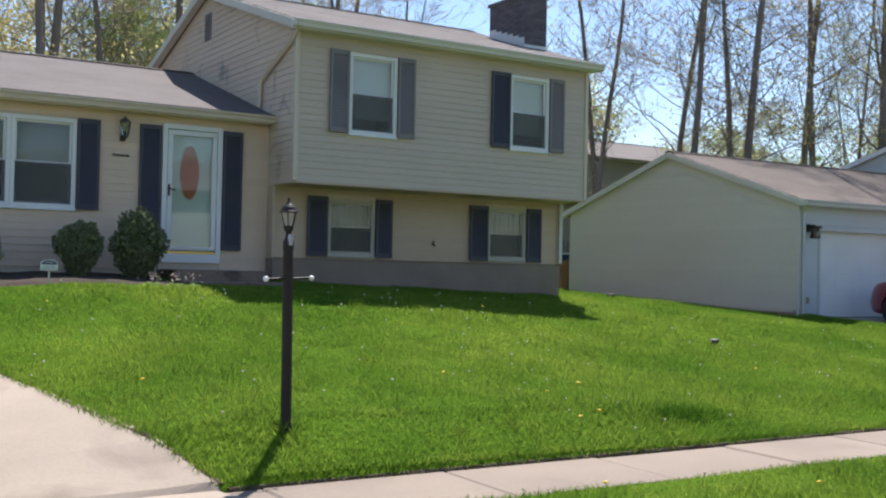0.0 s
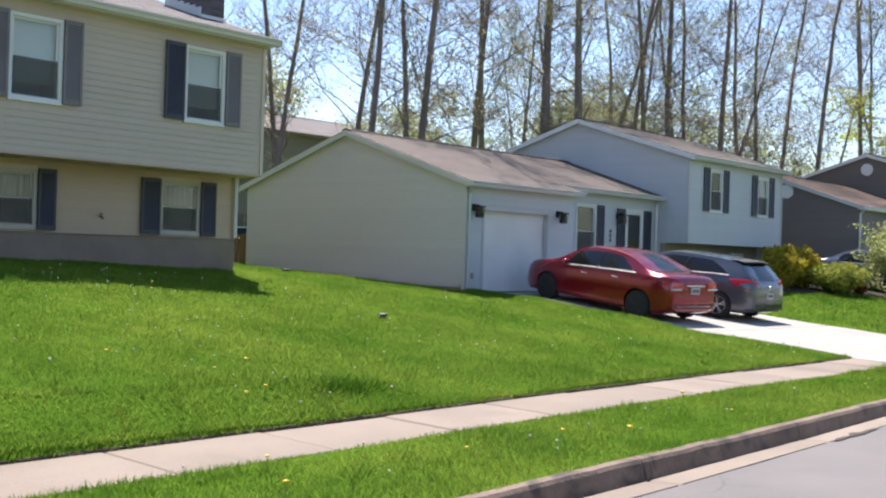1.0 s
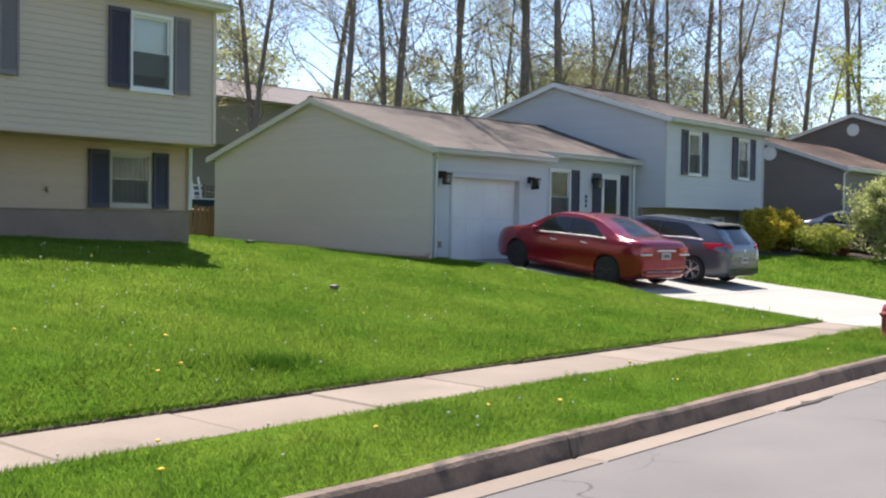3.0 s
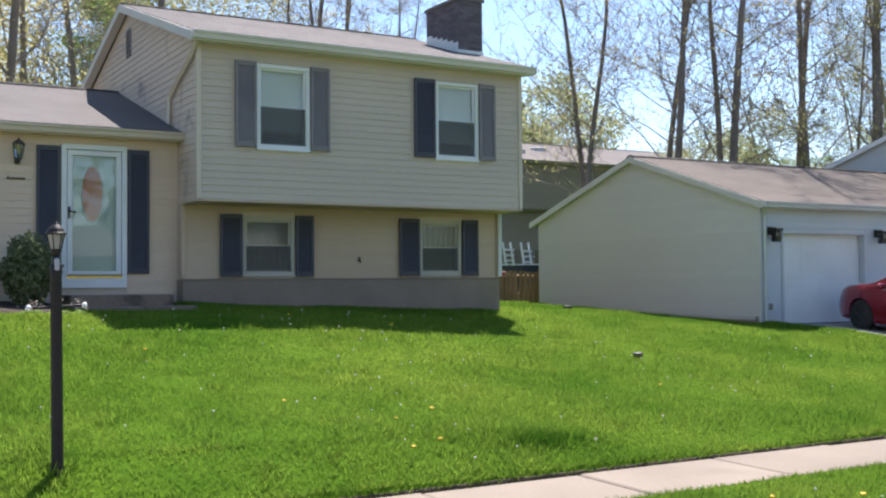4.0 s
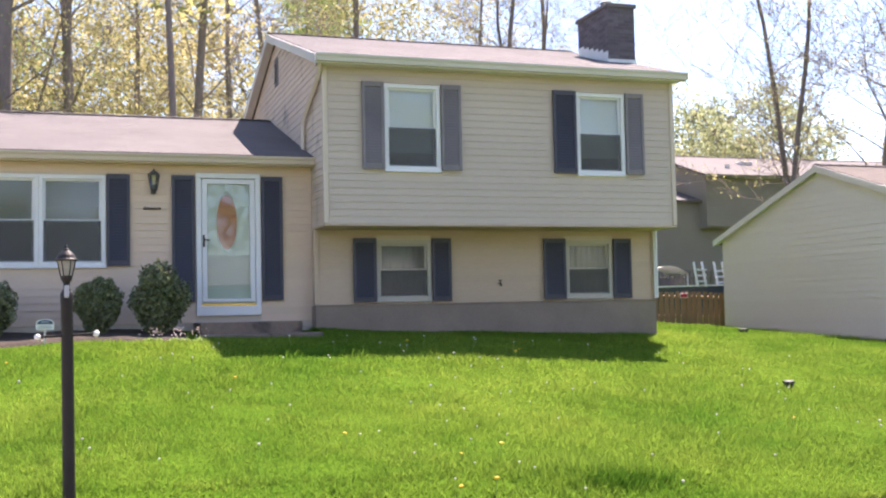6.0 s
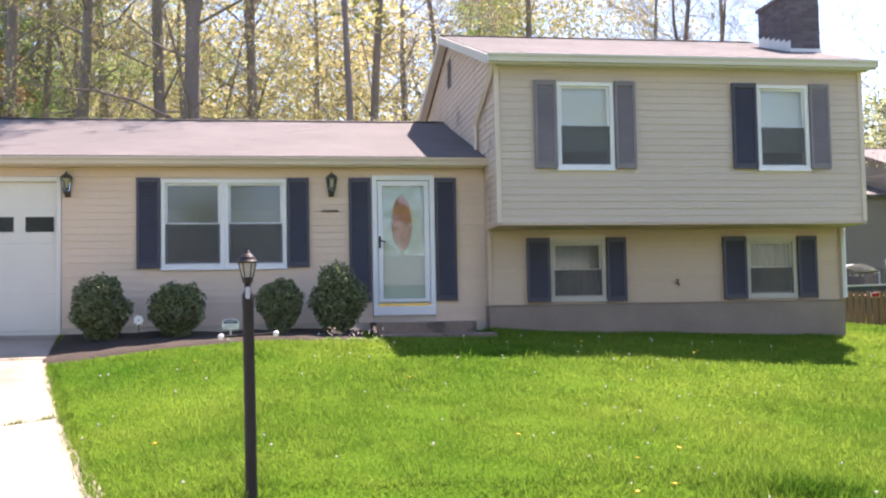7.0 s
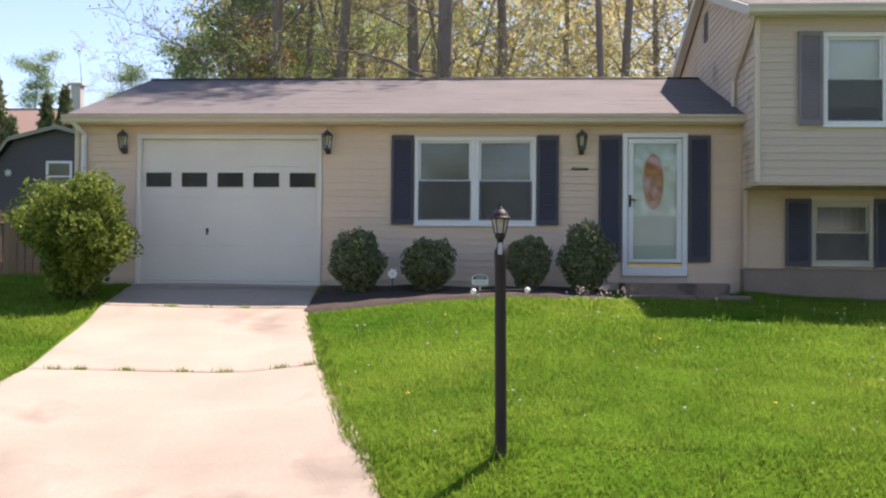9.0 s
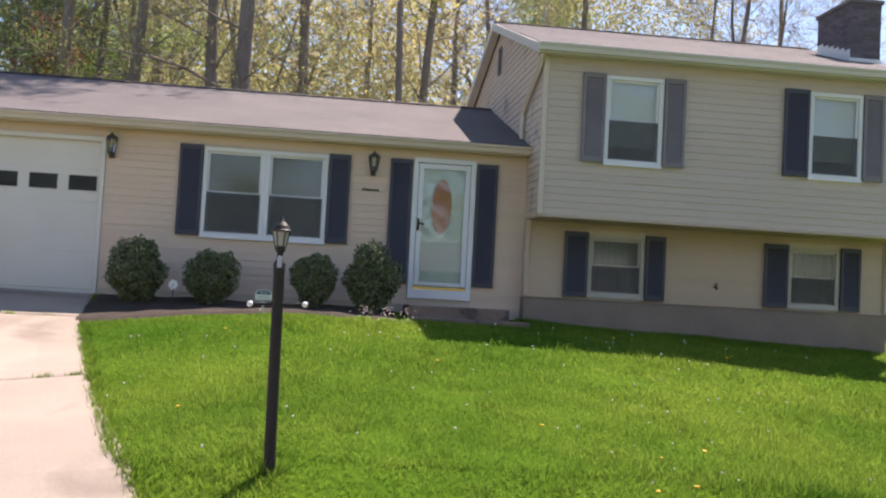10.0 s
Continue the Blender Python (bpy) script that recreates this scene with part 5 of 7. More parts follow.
kinds = [
    tree(11, 19, 0.23, 17000, 0.34, LEAF_LIGHT, 0.14, limbs=30, leaf_size=0.042, twigs=3, label=WOOD),
    tree(12, 21, 0.21, 12000, 0.34, LEAF_LIGHT, 0.20, leaf_size=0.042, twigs=3, label=WOOD),
    tree(13, 18, 0.25, 13000, 0.34, LEAF_LIGHT, 0.20, fork=True, spread=0.28, leaf_size=0.042, label="tall forked woodland tree in pale spring leaf"),
    tree(14, 20, 0.12, 2500, 0.30, LEAF_GREEN, 0.25, lean=0.12, limbs=20, up=0.9, sway=0.05, twigs=3, label="slender leaning woodland tree with sparse green leaf"),
    tree(15, 17, 0.09, 2500, 0.30, LEAF_GREEN, 0.20, limbs=20, up=0.9, sway=0.05, twigs=3, label="slender woodland tree with sparse green leaf"),
    tree(16, 15, 0.16, 18000, 0.27, LEAF_GREEN, 0.10, up=0.4, spread=0.25, leaf_size=0.073, twigs=3, label="broad woodland tree in full fresh green leaf"),
    tree(17, 20, 0.14, 3600, 0.26, LEAF_BUD, 0.20, leaf_size=0.055, spread=0.26, limbs=30, up=0.85, sway=0.04, label=BARE),
    tree(18, 21, 0.115, 2600, 0.26, LEAF_BUD, 0.24, leaf_size=0.055, spread=0.25, up=1.0, sway=0.05, twigs=3, label=BARE),
    tree(19, 8.0, 0.07, 3500, 0.22, LEAF_RED, 0.5, spread=0.24, leaf_size=0.08, limbs=18, label="small tree with reddish young leaf"),
    tree(20, 21, 0.29, 26000, 0.42, LEAF_YELLOW, 0.30, up=0.05, spread=0.38, leaf_size=0.115, flat=0.25, limbs=30, label="large tree with level sprays of yellow-green leaf"),
    tree(21, 4.2, 0.05, 5600, 0.30, LEAF_PALE, 0.1, up=0.5, spread=0.4, leaf_size=0.058, limbs=16, twigs=3, label="low understorey tree in tan and yellow-green leaf"),
    tree(22, 18, 0.13, 3000, 0.28, LEAF_BUD, 0.35, fork=True, spread=0.30, up=0.9, leaf_size=0.055, limbs=26, sway=0.04, label="tall forked tree just coming into leaf"),
    tree(23, 16, 0.20, 34000, 0.42, LEAF_OAK, 0.12, up=0.4, spread=0.15, leaf_size=0.08, twigs=3, limbs=34, label="broad tree in dense dark green leaf"),
    tree(24, 25, 0.095, 15000, 0.34, LEAF_LIGHT, 0.66, up=0.5, spread=0.17, leaf_size=0.13, limbs=26, label="tall straight tree with a high leafy crown"),
]
woods_left = [(-10.8, 15.7, 1), (-10.9, 18.8, 6), (-10.7, 22.9, 3), (-8.6, 14.1, 0), (-9.2, 21.1, 4), (-9.2, 25.2, 1), (-6.4, 14.4, 1), (-5.5, 11.5, 2), (-5.8, 23.5, 4),
              (-4.6, 18.5, 3), (-3.8, 21.5, 1), (-1.4, 11.8, 13), (-0.5, 14.6, 6), (-13.3, 20.5, 12), (-12.2, 25.0, 12), (-10.7, 20.0, 5), (-10.9, 17.0, 8), (3.0, 22.0, 6), (6.1, 29.4, 5), (7.8, 27.9, 0)]
woods_middle = [(12.1, 24.3, 6), (14.1, 27.7, 7), (12.8, 22.0, 7), (19.7, 15.9, 7), (20.4, 16.3, 6), (19.2, 10.4, 6), (23.2, 15.2, 7), (23.4, 12.5, 6), (20.9, 9.3, 6)]
woods_right = [(28.1, 12.9, 6), (26.9, 11.2, 6), (31.0, 12.6, 4), (26.7, 8.3, 0), (27.6, 7.2, 1), (33.6, 12.4, 7), (34.8, 10.7, 7), (31.6, 8.2, 4), (32.8, 8.2, 7),
               (35.6, 9.4, 4), (32.4, 6.9, 6), (33.7, 6.7, 6), (36.5, 7.8, 7), (35.9, 6.6, 3), (37.4, 6.3, 6), (39.4, 6.7, 4), (40.1, 6.2, 3), (40.4, 5.8, 7), (42.6, 6.2, 6),
               (46.2, 5.7, 6), (48.6, 5.8, 4), (49.5, 4.7, 11), (51.4, 4.0, 11), (53.7, 3.6, 3), (56.0, 2.9, 7), (50.5, 0.5, 9), (54.7, 0.3, 6), (60.6, 1.3, 7), (53.0, -1.1, 3)]
used = set()
rnd = random.Random(5)


def plant(x, y, k, s=1.0):
    m = pose(x, y, on_land(x, y) - 0.1, 0, 0, rnd.uniform(0, 360)) @ Matrix.Scale(s, 4)
    if k not in used:
        used.add(k)
        kinds[k].matrix_basis = m
        kinds[k]["group"] = "woodland trees behind the houses"
        return
    o = copy_thing(kinds[k], Matrix.Identity(4))
    o.matrix_basis = m


for x, y, k in (*woods_left, *woods_middle, *woods_right):
    plant(x, y, k, rnd.uniform(0.9, 1.12))
# deeper woods behind, thinner to the right, and unseen woods across the street
for n in range(5):
    x = -10.5 + n * 4.4 + rnd.uniform(-0.7, 0.7)
    plant(x, 26 + rnd.uniform(0, 12) + max(0, -x - 8) * 2, rnd.choice((0, 1, 5, 0, 2, 1)), rnd.uniform(0.8, 1.0))
for n in range(4):
    plant(38 + n * 6.0 + rnd.uniform(-1, 1), 22 + rnd.uniform(0, 14) - max(0, n - 3) * 2.4, rnd.choice((6, 7, 4, 7)), rnd.uniform(0.75, 1.0))
for x, y, sc in ((25.6, 38.1, 2.5), (28.4, 36.5, 2.7), (31.2, 34.8, 2.6), (33.5, 33.2, 2.4), (44, 8.5, 1.7), (42, 10, 1.9), (39.5, 12, 1.6), (46.5, 7.2, 1.5), (37.5, 13.5, 1.7), (52, 3.4, 1.6), (55, 1.5, 1.8), (58, -1.5, 1.7), (61, -3, 1.6)):
    plant(x, y, 10, sc)
for n in range(16):
    plant(13 + n * 2.6 + rnd.uniform(-1, 1), 25 + rnd.uniform(0, 8) - max(0, n - 7) * 1.5, 10, rnd.uniform(1.0, 1.5) if n < 3 else rnd.uniform(1.6, 2.3))
for n in range(5):
    plant(34 + n * 5 + rnd.uniform(-1, 1), 29 + rnd.uniform(0, 6) - n, 5, rnd.uniform(0.4, 0.5))
for x, y, k, sc in ((-38.0, 60, 12, 0.92), (-34.2, 62, 6, 0.75), (-31.8, 64, 6, 0.8), (-25.4, 46, 12, 0.70), (-22.6, 44, 12, 0.78), (-27.6, 50, 5, 0.70),
                   (9.3, 40.0, 12, 1.2), (17.7, 33.0, 1, 1.0), (18.6, 33.6, 7, 1.0), (20.4, 33.5, 11, 1.0)):
    plant(x, y, k, sc)

def far_woods(name, edge, depth, low, high, n, size, material, seed, label, rise=(1.3, 2.0)):
    """Woods too far off to tell tree from tree: clumps of leaf along a line, thinning out upwards, over many thin stems."""
    rng = np.random.default_rng(seed)
    ex, ey = (np.array(c, float) for c in zip(*edge))
    run = np.r_[0, np.cumsum(np.hypot(np.diff(ex), np.diff(ey)))]
    u = rng.uniform(0, run[-1], n // 30)
    x, y = np.interp(u, run, ex) + rng.normal(0, 0.6, len(u)), np.interp(u, run, ey) + rng.uniform(0, depth, len(u))
    crest = low + (high - low) * (0.5 + 0.3 * np.sin(u * 0.55 + seed) + 0.2 * np.sin(u * 1.7))
    f = rng.beta(*rise, len(u))
    c = np.stack([x, y, land(x, y) + 0.3 + crest * 1.5 * f], -1)
    pts = np.repeat(c, 30, 0) + rng.normal(0, 1, (len(c) * 30, 3)) * np.array([0.75, 0.75, 0.45])
    tagged(link(name, leaf_mesh(name, pts, size, seed), material, None), label, "woods", kind="stuff")


HAZE_LEAF = mat("distant_spring_leaf", (0.39, 0.385, 0.155), (0.45, 0.37, 0.20), 0.12, 1.5, 0.8, 0, translucent=0.75, island=0.2, spec=0.05)
HAZE_GREEN = mat("distant_green_leaf", (0.33, 0.375, 0.18), (0.43, 0.40, 0.23), 0.12, 1.5, 0.8, 0, translucent=0.6, island=0.3, spec=0.05)
HAZE_THIN = mat("distant_pale_leaf", (0.40, 0.44, 0.20), (0.52, 0.48, 0.27), 0.12, 1.5, 0.8, 0, translucent=0.65, island=0.3, spec=0.05)
far_woods("far_woods", [(-15, 34), (12, 32)], 12, 11, 16, 100000, 0.115, HAZE_LEAF, 301, "hazy tan and yellow-green spring woods behind the house")
far_woods("far_woods", [(-23, 47), (5, 44)], 7, 12, 17, 66000, 0.22, HAZE_LEAF, 304, "deep yellow-green spring woods behind nearer trees")
far_woods("far_woods", [(6.3, 32), (16.3, 32)], 5, 13, 16, 26000, 0.10, HAZE_LEAF, 305, "thin tan and green crowns of woods beyond the roof", (4.0, 2.4))
far_woods("far_woods", [(12, 36), (26, 32), (40, 18), (62, 8), (80, -2)], 8, 2.6, 5.6, 42000, 0.11, HAZE_THIN, 302, "low hazy green undergrowth of woods behind the houses")
# never in view: added behind the camera to darken what the glass reflects
far_woods("far_woods", [(-70, -58), (130, -58)], 6, 11, 18, 60000, 0.36, HAZE_GREEN, 303, "unseen green woods across the street, added to darken glass reflections")


def shrub(name, x, y, rx, rz, base, n, size, material, seed, label, category="shrub", ragged=0.30, ry=None, group=""):
    """Stems under a shell of small leaves whose outline is uneven."""
    rng = np.random.default_rng(seed)
    z0 = base
    e = thing(name, (x, y, z0), label, category, group)
    bm = bmesh.new()
    for k in range(7):
        a = k * 0.9 + seed
        r = rx * 0.4
        tube(bm, [(0.04 * math.cos(a), 0.04 * math.sin(a), -0.05), (r * 0.5 * math.cos(a), r * 0.5 * math.sin(a), rz * 0.5), (r * 0.8 * math.cos(a), r * 0.8 * math.sin(a), rz * 0.9)], [0.018, 0.010, 0.004], 5)
    part("stem", bm, BARK, e)
    v = rng.normal(size=(n, 3))
    v /= np.linalg.norm(v, axis=1, keepdims=True)
    bumps = np.array([noise.noise(Vector(p) * 1.9 + Vector((seed, 0, 0))) + 0.5 * noise.noise(Vector(p) * 5 + Vector((0, seed, 0))) for p in v])
    r = (1 + ragged * bumps) * rng.uniform(0.05, 1.1, n) ** 0.36
    pts = v * r[:, None] * np.array([rx, ry or rx, rz])
    pts[:, :2] *= np.interp(pts[:, 2], (-rz, -0.2 * rz, 0.5 * rz), (0.55, 1.0, 1.04))[:, None]
    pts[:, 2] += rz * 1.02
    me = leaf_mesh("foliage", pts, size, seed)
    link("foliage", me, material, e)
    return e


LEAF_BUSH = mat("privet_leaf", (0.11, 0.165, 0.03), (0.20, 0.245, 0.045), 1.5, 9, 0.7, 0, translucent=0.35, island=0.45, spec=0.2)
LEAF_GOLD = mat("golden_leaf", (0.50, 0.38, 0.03), (0.36, 0.33, 0.04), 1.5, 9, 0.8, 0, translucent=0.4, island=0.3)
LEAF_MINT = mat("pale_fresh_leaf", (0.37, 0.43, 0.15), (0.44, 0.46, 0.20), 1.5, 9, 0.8, 0, translucent=0.6, island=0.35, spec=0.1)
LEAF_PINK = mat("pink_blossom", (0.42, 0.09, 0.12), (0.30, 0.16, 0.10), 2, 9, 0.8, 0, translucent=0.4, island=0.3)
LEAF_LIME = mat("lime_leaf", (0.34, 0.38, 0.06), (0.38, 0.38, 0.09), 1.5, 9, 0.8, 0, translucent=0.45, island=0.35)
for k, (x, r, top) in enumerate(((-5.84, 0.385, 2.22), (-4.83, 0.36, 2.11), (-3.40, 0.29, 2.13), (-2.58, 0.38, 2.30))):
    b = on_land(x, -0.9) - 0.02
    shrub("shrub", x, -0.85, r, (top - b) / 2.05, b, 11000, 0.034, LEAF_DARK, 20 + k, "rounded dark green clipped shrub in a mulch bed", group="shrubs in the bed")
b = on_land(-9.8, -1.3)
shrub("shrub", -9.72, -1.35, 0.70, 0.84, b, 21000, 0.046, LEAF_BUSH, 31, "large leafy yellow-green bush beside the garage door", ragged=0.5)
shrub("shrub", 23.8, -2.7, 0.60, 0.62, on_land(23.8, -2.7), 4500, 0.08, LEAF_GOLD, 32, "golden yellow shrub beside the driveway")
shrub("shrub", 25.1, -3.9, 0.85, 0.43, on_land(25.1, -3.9), 4500, 0.08, LEAF_LIME, 33, "lime green spreading shrub beside the driveway")
shrub("shrub", 25.0, -2.8, 0.55, 0.60, on_land(25.0, -2.8), 3500, 0.08, LEAF_GOLD, 34, "golden yellow shrub beside the driveway")
shrub("shrub", 25.9, -4.25, 0.2, 0.19, on_land(25.9, -4.25), 900, 0.06, LEAF_RED, 35, "small orange-red leafed shrub in mulch")
bush = tree(43, 1.8, 0.035, 9000, 0.12, LEAF_MINT, 0.07, up=0.7, spread=0.78, leaf_size=0.062, limbs=26, twigs=3, sway=0.05, label="loose multi-stemmed ornamental bush in pale fresh leaf")
bush.matrix_basis = pose(26.7, -5.15, on_land(26.7, -5.15) - 0.02)
shrub("shrub", 27.4, -5.75, 0.16, 0.36, on_land(27.4, -5.75), 420, 0.06, LEAF_PINK, 42, "small pink-flowered shrub beside an ornamental bush")
for k, (x, y) in enumerate(((39.3, -3.9), (41.1, -4.0), (42.9, -4.1), (44.7, -4.2), (46.4, -4.3))):
    shrub("shrub", x, y, 1.1, 0.72, on_land(x, y), 1900, 0.13, LEAF_DARK, 36 + k, "low dark evergreen shrub along a house wall")


def arborvitae(x, y, h, r, seed):
    """A dark evergreen cone of close sprays."""
    rng = np.random.default_rng(seed)
    e = thing("conifer", (x, y, on_land(x, y)), "narrow dark green arborvitae cone", "conifer", "row of arborvitae")
    bm = bmesh.new()
    tube(bm, [(0, 0, -0.2), (0, 0, h * 0.9)], [0.12, 0.02], 6)
    part("trunk", bm, BARK, e)
    n = 3200
    z = rng.uniform(0.02, 1, n) ** 1.3
    a = rng.uniform(0, math.tau, n)
    q = r * (1 - z) ** 0.75 * rng.uniform(0.6, 1.1, n) * (1 + 0.15 * np.sin(a * 5 + z * 20)) + 0.03
    me = leaf_mesh("foliage", np.stack([q * np.cos(a), q * np.sin(a), z * h], -1), 0.20, seed, 2.2, 2.0)
    link("foliage", me, LEAF_DARK, e)


for k, (x, y, h, r) in enumerate(((-24.6, 26.5, 7.9, 1.3), (-25.5, 27.5, 7.6, 1.3), (-22.6, 27, 7.0, 0.8), (-23.6, 26, 5.9, 0.65), (-21.85, 27, 7.3, 0.8))):
    arborvitae(x, y, h, r, 50 + k)


# ---- vehicles ----
def paint(name, base, metal=0.35):
    return mat(name, base, tuple(c * 0.9 for c in base), 1.0, 200, 0.24, 0.0, metal=metal, coat=1.0, spec=0.4)


RED = paint("red_metallic_paint", (0.25, 0.003, 0.018), 0.45)
GREY = paint("slate_grey_metallic_paint", (0.078, 0.088, 0.108), 0.3)
SILVER = paint("silver_metallic_paint", (0.20, 0.21, 0.24), 0.5)
CHROME = mat("chrome", (0.72, 0.72, 0.74), (0.6, 0.6, 0.62), 3, 60, 0.3, 0, metal=0.9)
TYRE = mat("tyre_rubber", (0.016, 0.016, 0.017), (0.026, 0.025, 0.024), 6, 90, 0.85, 0.2)
ALLOY = mat("alloy_wheel", (0.55, 0.56, 0.58), (0.42, 0.43, 0.45), 5, 60, 0.3, 0.03, metal=0.8)
BLACKRIM = mat("black_wheel", (0.012, 0.012, 0.013), None, 5, 60, 0.4, 0.03)
TAIL = mat("red_tail_light", (0.45, 0.006, 0.022), (0.34, 0.005, 0.016), 8, 60, 0.12, 0.0, coat=1.0)
HATCHTAIL = mat("bright_red_tail_light", (0.70, 0.012, 0.045), (0.60, 0.010, 0.035), 8, 60, 0.3, 0.0, translucent=0.3)
CLEARLENS = mat("clear_lamp_lens", (0.65, 0.64, 0.62), (0.5, 0.5, 0.5), 12, 80, 0.12, 0.1, coat=1.0)
PLASTIC = mat("black_plastic", (0.02, 0.02, 0.021), None, 5, 90, 0.6, 0.1)
PLATE = mat("number_plate", (0.40, 0.42, 0.45), (0.34, 0.35, 0.38), 8, 60, 0.4, 0.0)
CARGLASS = mat("tinted_car_glass", (0.010, 0.012, 0.014), (0.014, 0.016, 0.018), 2, 30, 0.05, 0.0)


def smooth_at(table):
    """A smooth, overshoot-free curve through (place, value) pairs."""
    xs, ys = (np.array(c, float) for c in zip(*table))
    h, d = np.diff(xs), np.diff(ys) / np.diff(xs)
    m = np.zeros(len(xs))
    for k in range(1, len(xs) - 1):
        if d[k - 1] * d[k] > 0:
            a, b = 2 * h[k] + h[k - 1], h[k] + 2 * h[k - 1]
            m[k] = (a + b) / (a / d[k - 1] + b / d[k])
    m[0], m[-1] = d[0], d[-1]

    def at(s):
        k = int(np.clip(np.searchsorted(xs, s) - 1, 0, len(h) - 1))
        t = min(max((s - xs[k]) / h[k], 0.0), 1.0)
        return float(ys[k] * (1 + 2 * t) * (1 - t) ** 2 + m[k] * h[k] * t * (1 - t) ** 2 + ys[k + 1] * t * t * (3 - 2 * t) + m[k + 1] * h[k] * t * t * (t - 1))
    return at


def car(name, place, turn, label, body, rims, top, belt, width, cabin, wheels, length, tails, black_rim=False, spoiler=False):
    """A car lofted from cross-sections: nose to +y in its own frame, tail at y = 0."""
    e = thing(name, place, label, "car", turn=turn)
    ztop, zbelt, half_w = smooth_at(top), smooth_at(belt), smooth_at(width)
    st = sorted({0.0, 0.012, 0.03, 0.055, 0.08, length - 0.08, length - 0.04, length - 0.015, length, *np.linspace(0.11, length - 0.11, 74).round(4)})
    c0, c1, rear0, front1 = cabin

    def section(s):
        """Half outline at one station, from the sill up over the shoulder to the middle of the roof."""
        zt, zb, w = ztop(s), zbelt(s), half_w(s)
        g = max(0.0, min(1.0, (zt - zb) / 0.42))
        wt = w * (0.93 - 0.25 * g)
        zl = 0.19 + 0.14 * max(0, 1 - s / 0.4) ** 2 + 0.08 * max(0, 1 - (length - s) / 0.35)
        m = (zl + zb) / 2
        flare = 0.018 * sum(max(0.0, 1 - abs(s - y) / 0.46) for y in wheels)
        glass = [(0.935 * w + (wt + 0.028 - 0.935 * w) * f - 0.012 * g * (1 - (2 * f - 1) ** 2) * -1, zb + 0.012 + (zt - 0.062 - 0.018 * g - zb - 0.012) * f) for f in (0, 0.33, 0.66, 1)]
        return [(0.78 * w, zl), (0.93 * w, zl + 0.012), (0.965 * w, zl + 0.06), (0.972 * w + flare, zl + 0.13), (0.995 * w + flare, m), (1.0 * w + flare, zb - 0.24),
                (0.985 * w + flare * 0.6, zb - 0.12), (0.972 * w, zb - 0.055), (0.95 * w, zb - 0.012), *glass,
                (wt + 0.006, zt - 0.032), (wt - 0.05, zt - 0.012), (wt * 0.66, zt + 0.004), (wt * 0.33, zt + 0.012), (0, zt + 0.015)]

    cols = []
    for s in st:
        half = section(s)
        cols.append([(x, s, z) for x, z in half] + [(-x, s, z) for x, z in half[-2::-1]])
    n = len(cols[0])
    verts = [p for c in cols for p in c]
    faces = [(i * n + k, (i + 1) * n + k, (i + 1) * n + k + 1, i * n + k + 1) for i in range(len(st) - 1) for k in range(n - 1)]
    faces += [(i * n + n - 1, (i + 1) * n + n - 1, (i + 1) * n, i * n) for i in range(len(st) - 1)]
    faces += [tuple(range(n))[::-1], tuple(range((len(st) - 1) * n, len(st) * n))]
    shell = bmesh.new()
    vs = [shell.verts.new(p) for p in verts]
    for f in faces:
        shell.faces.new([vs[k] for k in f])
    bmesh.ops.recalc_face_normals(shell, faces=shell.faces)
    me = bpy.data.meshes.new("body")
    shell.to_mesh(me)
    shell.free()
    tmp = new("body", me)
    cut_bm = bmesh.new()
    for y in wheels:
        for sx in (-1, 1):
            a, b = sorted((sx * 0.60, sx * 1.05))
            bmesh.ops.create_cone(cut_bm, cap_ends=True, segments=40, radius1=0.365, radius2=0.365, depth=0.45,
                                  matrix=Matrix.Translation(((a + b) / 2, y, 0.335)) @ Matrix.Rotation(math.pi / 2, 4, "Y"))
    cm = bpy.data.meshes.new("cut")
    cut_bm.to_mesh(cm)
    cut_bm.free()
    cutter = new("cut", cm)
    mod = tmp.modifiers.new("arches", "BOOLEAN")
    mod.operation, mod.object, mod.solver = "DIFFERENCE", cutter, "EXACT"
    done = bpy.data.meshes.new_from_object(tmp.evaluated_get(bpy.context.evaluated_depsgraph_get()))
    bpy.data.objects.remove(tmp)
    bpy.data.objects.remove(cutter)
    done.materials.clear()
    link("body", done, body, e)
    done.shade_smooth()
    done.set_sharp_from_angle(angle=radians(42))

    # side glass with a pointed tail, on the body's own surface
    for sx in (-1, 1):
        bm = bmesh.new()
        rows = []
        for s in np.linspace(c0, c1, 30):
            half = section(s)
            (xa, za), (xb, zb) = half[9], half[12]
            tail = min(1.0, max(0.0, (s - c0) / 0.5)) ** 0.7
            nose = min(1.0, max(0.0, (c1 - s) / 0.10))
            hi = 0.10 + 0.82 * min(tail, 0.25 + 0.75 * nose)
            rows.append([bm.verts.new((sx * (xa + (xb - xa) * f + 0.012 * (1 - (2 * f - 1) ** 2) + 0.006), s, za + (zb - za) * f)) for f in (0.05, 0.05 + (hi - 0.05) * 0.35, 0.05 + (hi - 0.05) * 0.7, hi)])
        for p, q in zip(rows, rows[1:]):
            for k in range(3):
                bm.faces.new((p[k], q[k], q[k + 1], p[k + 1]))
        part("side_window", bm, CARGLASS, e, "", True)
        bm = bmesh.new()
        y = (c0 + c1) / 2 + 0.05
        (xa, za), (xb, zb) = section(y)[9], section(y)[12]
        tube(bm, [(sx * (xa + (xb - xa) * f + 0.012 * (1 - (2 * f - 1) ** 2) + 0.006), y - 0.03 * f, za + (zb - za) * f) for f in (0.06, 0.35, 0.65, 0.9)], 0.013, 4)
        part("door_pillar", bm, PLASTIC, e)
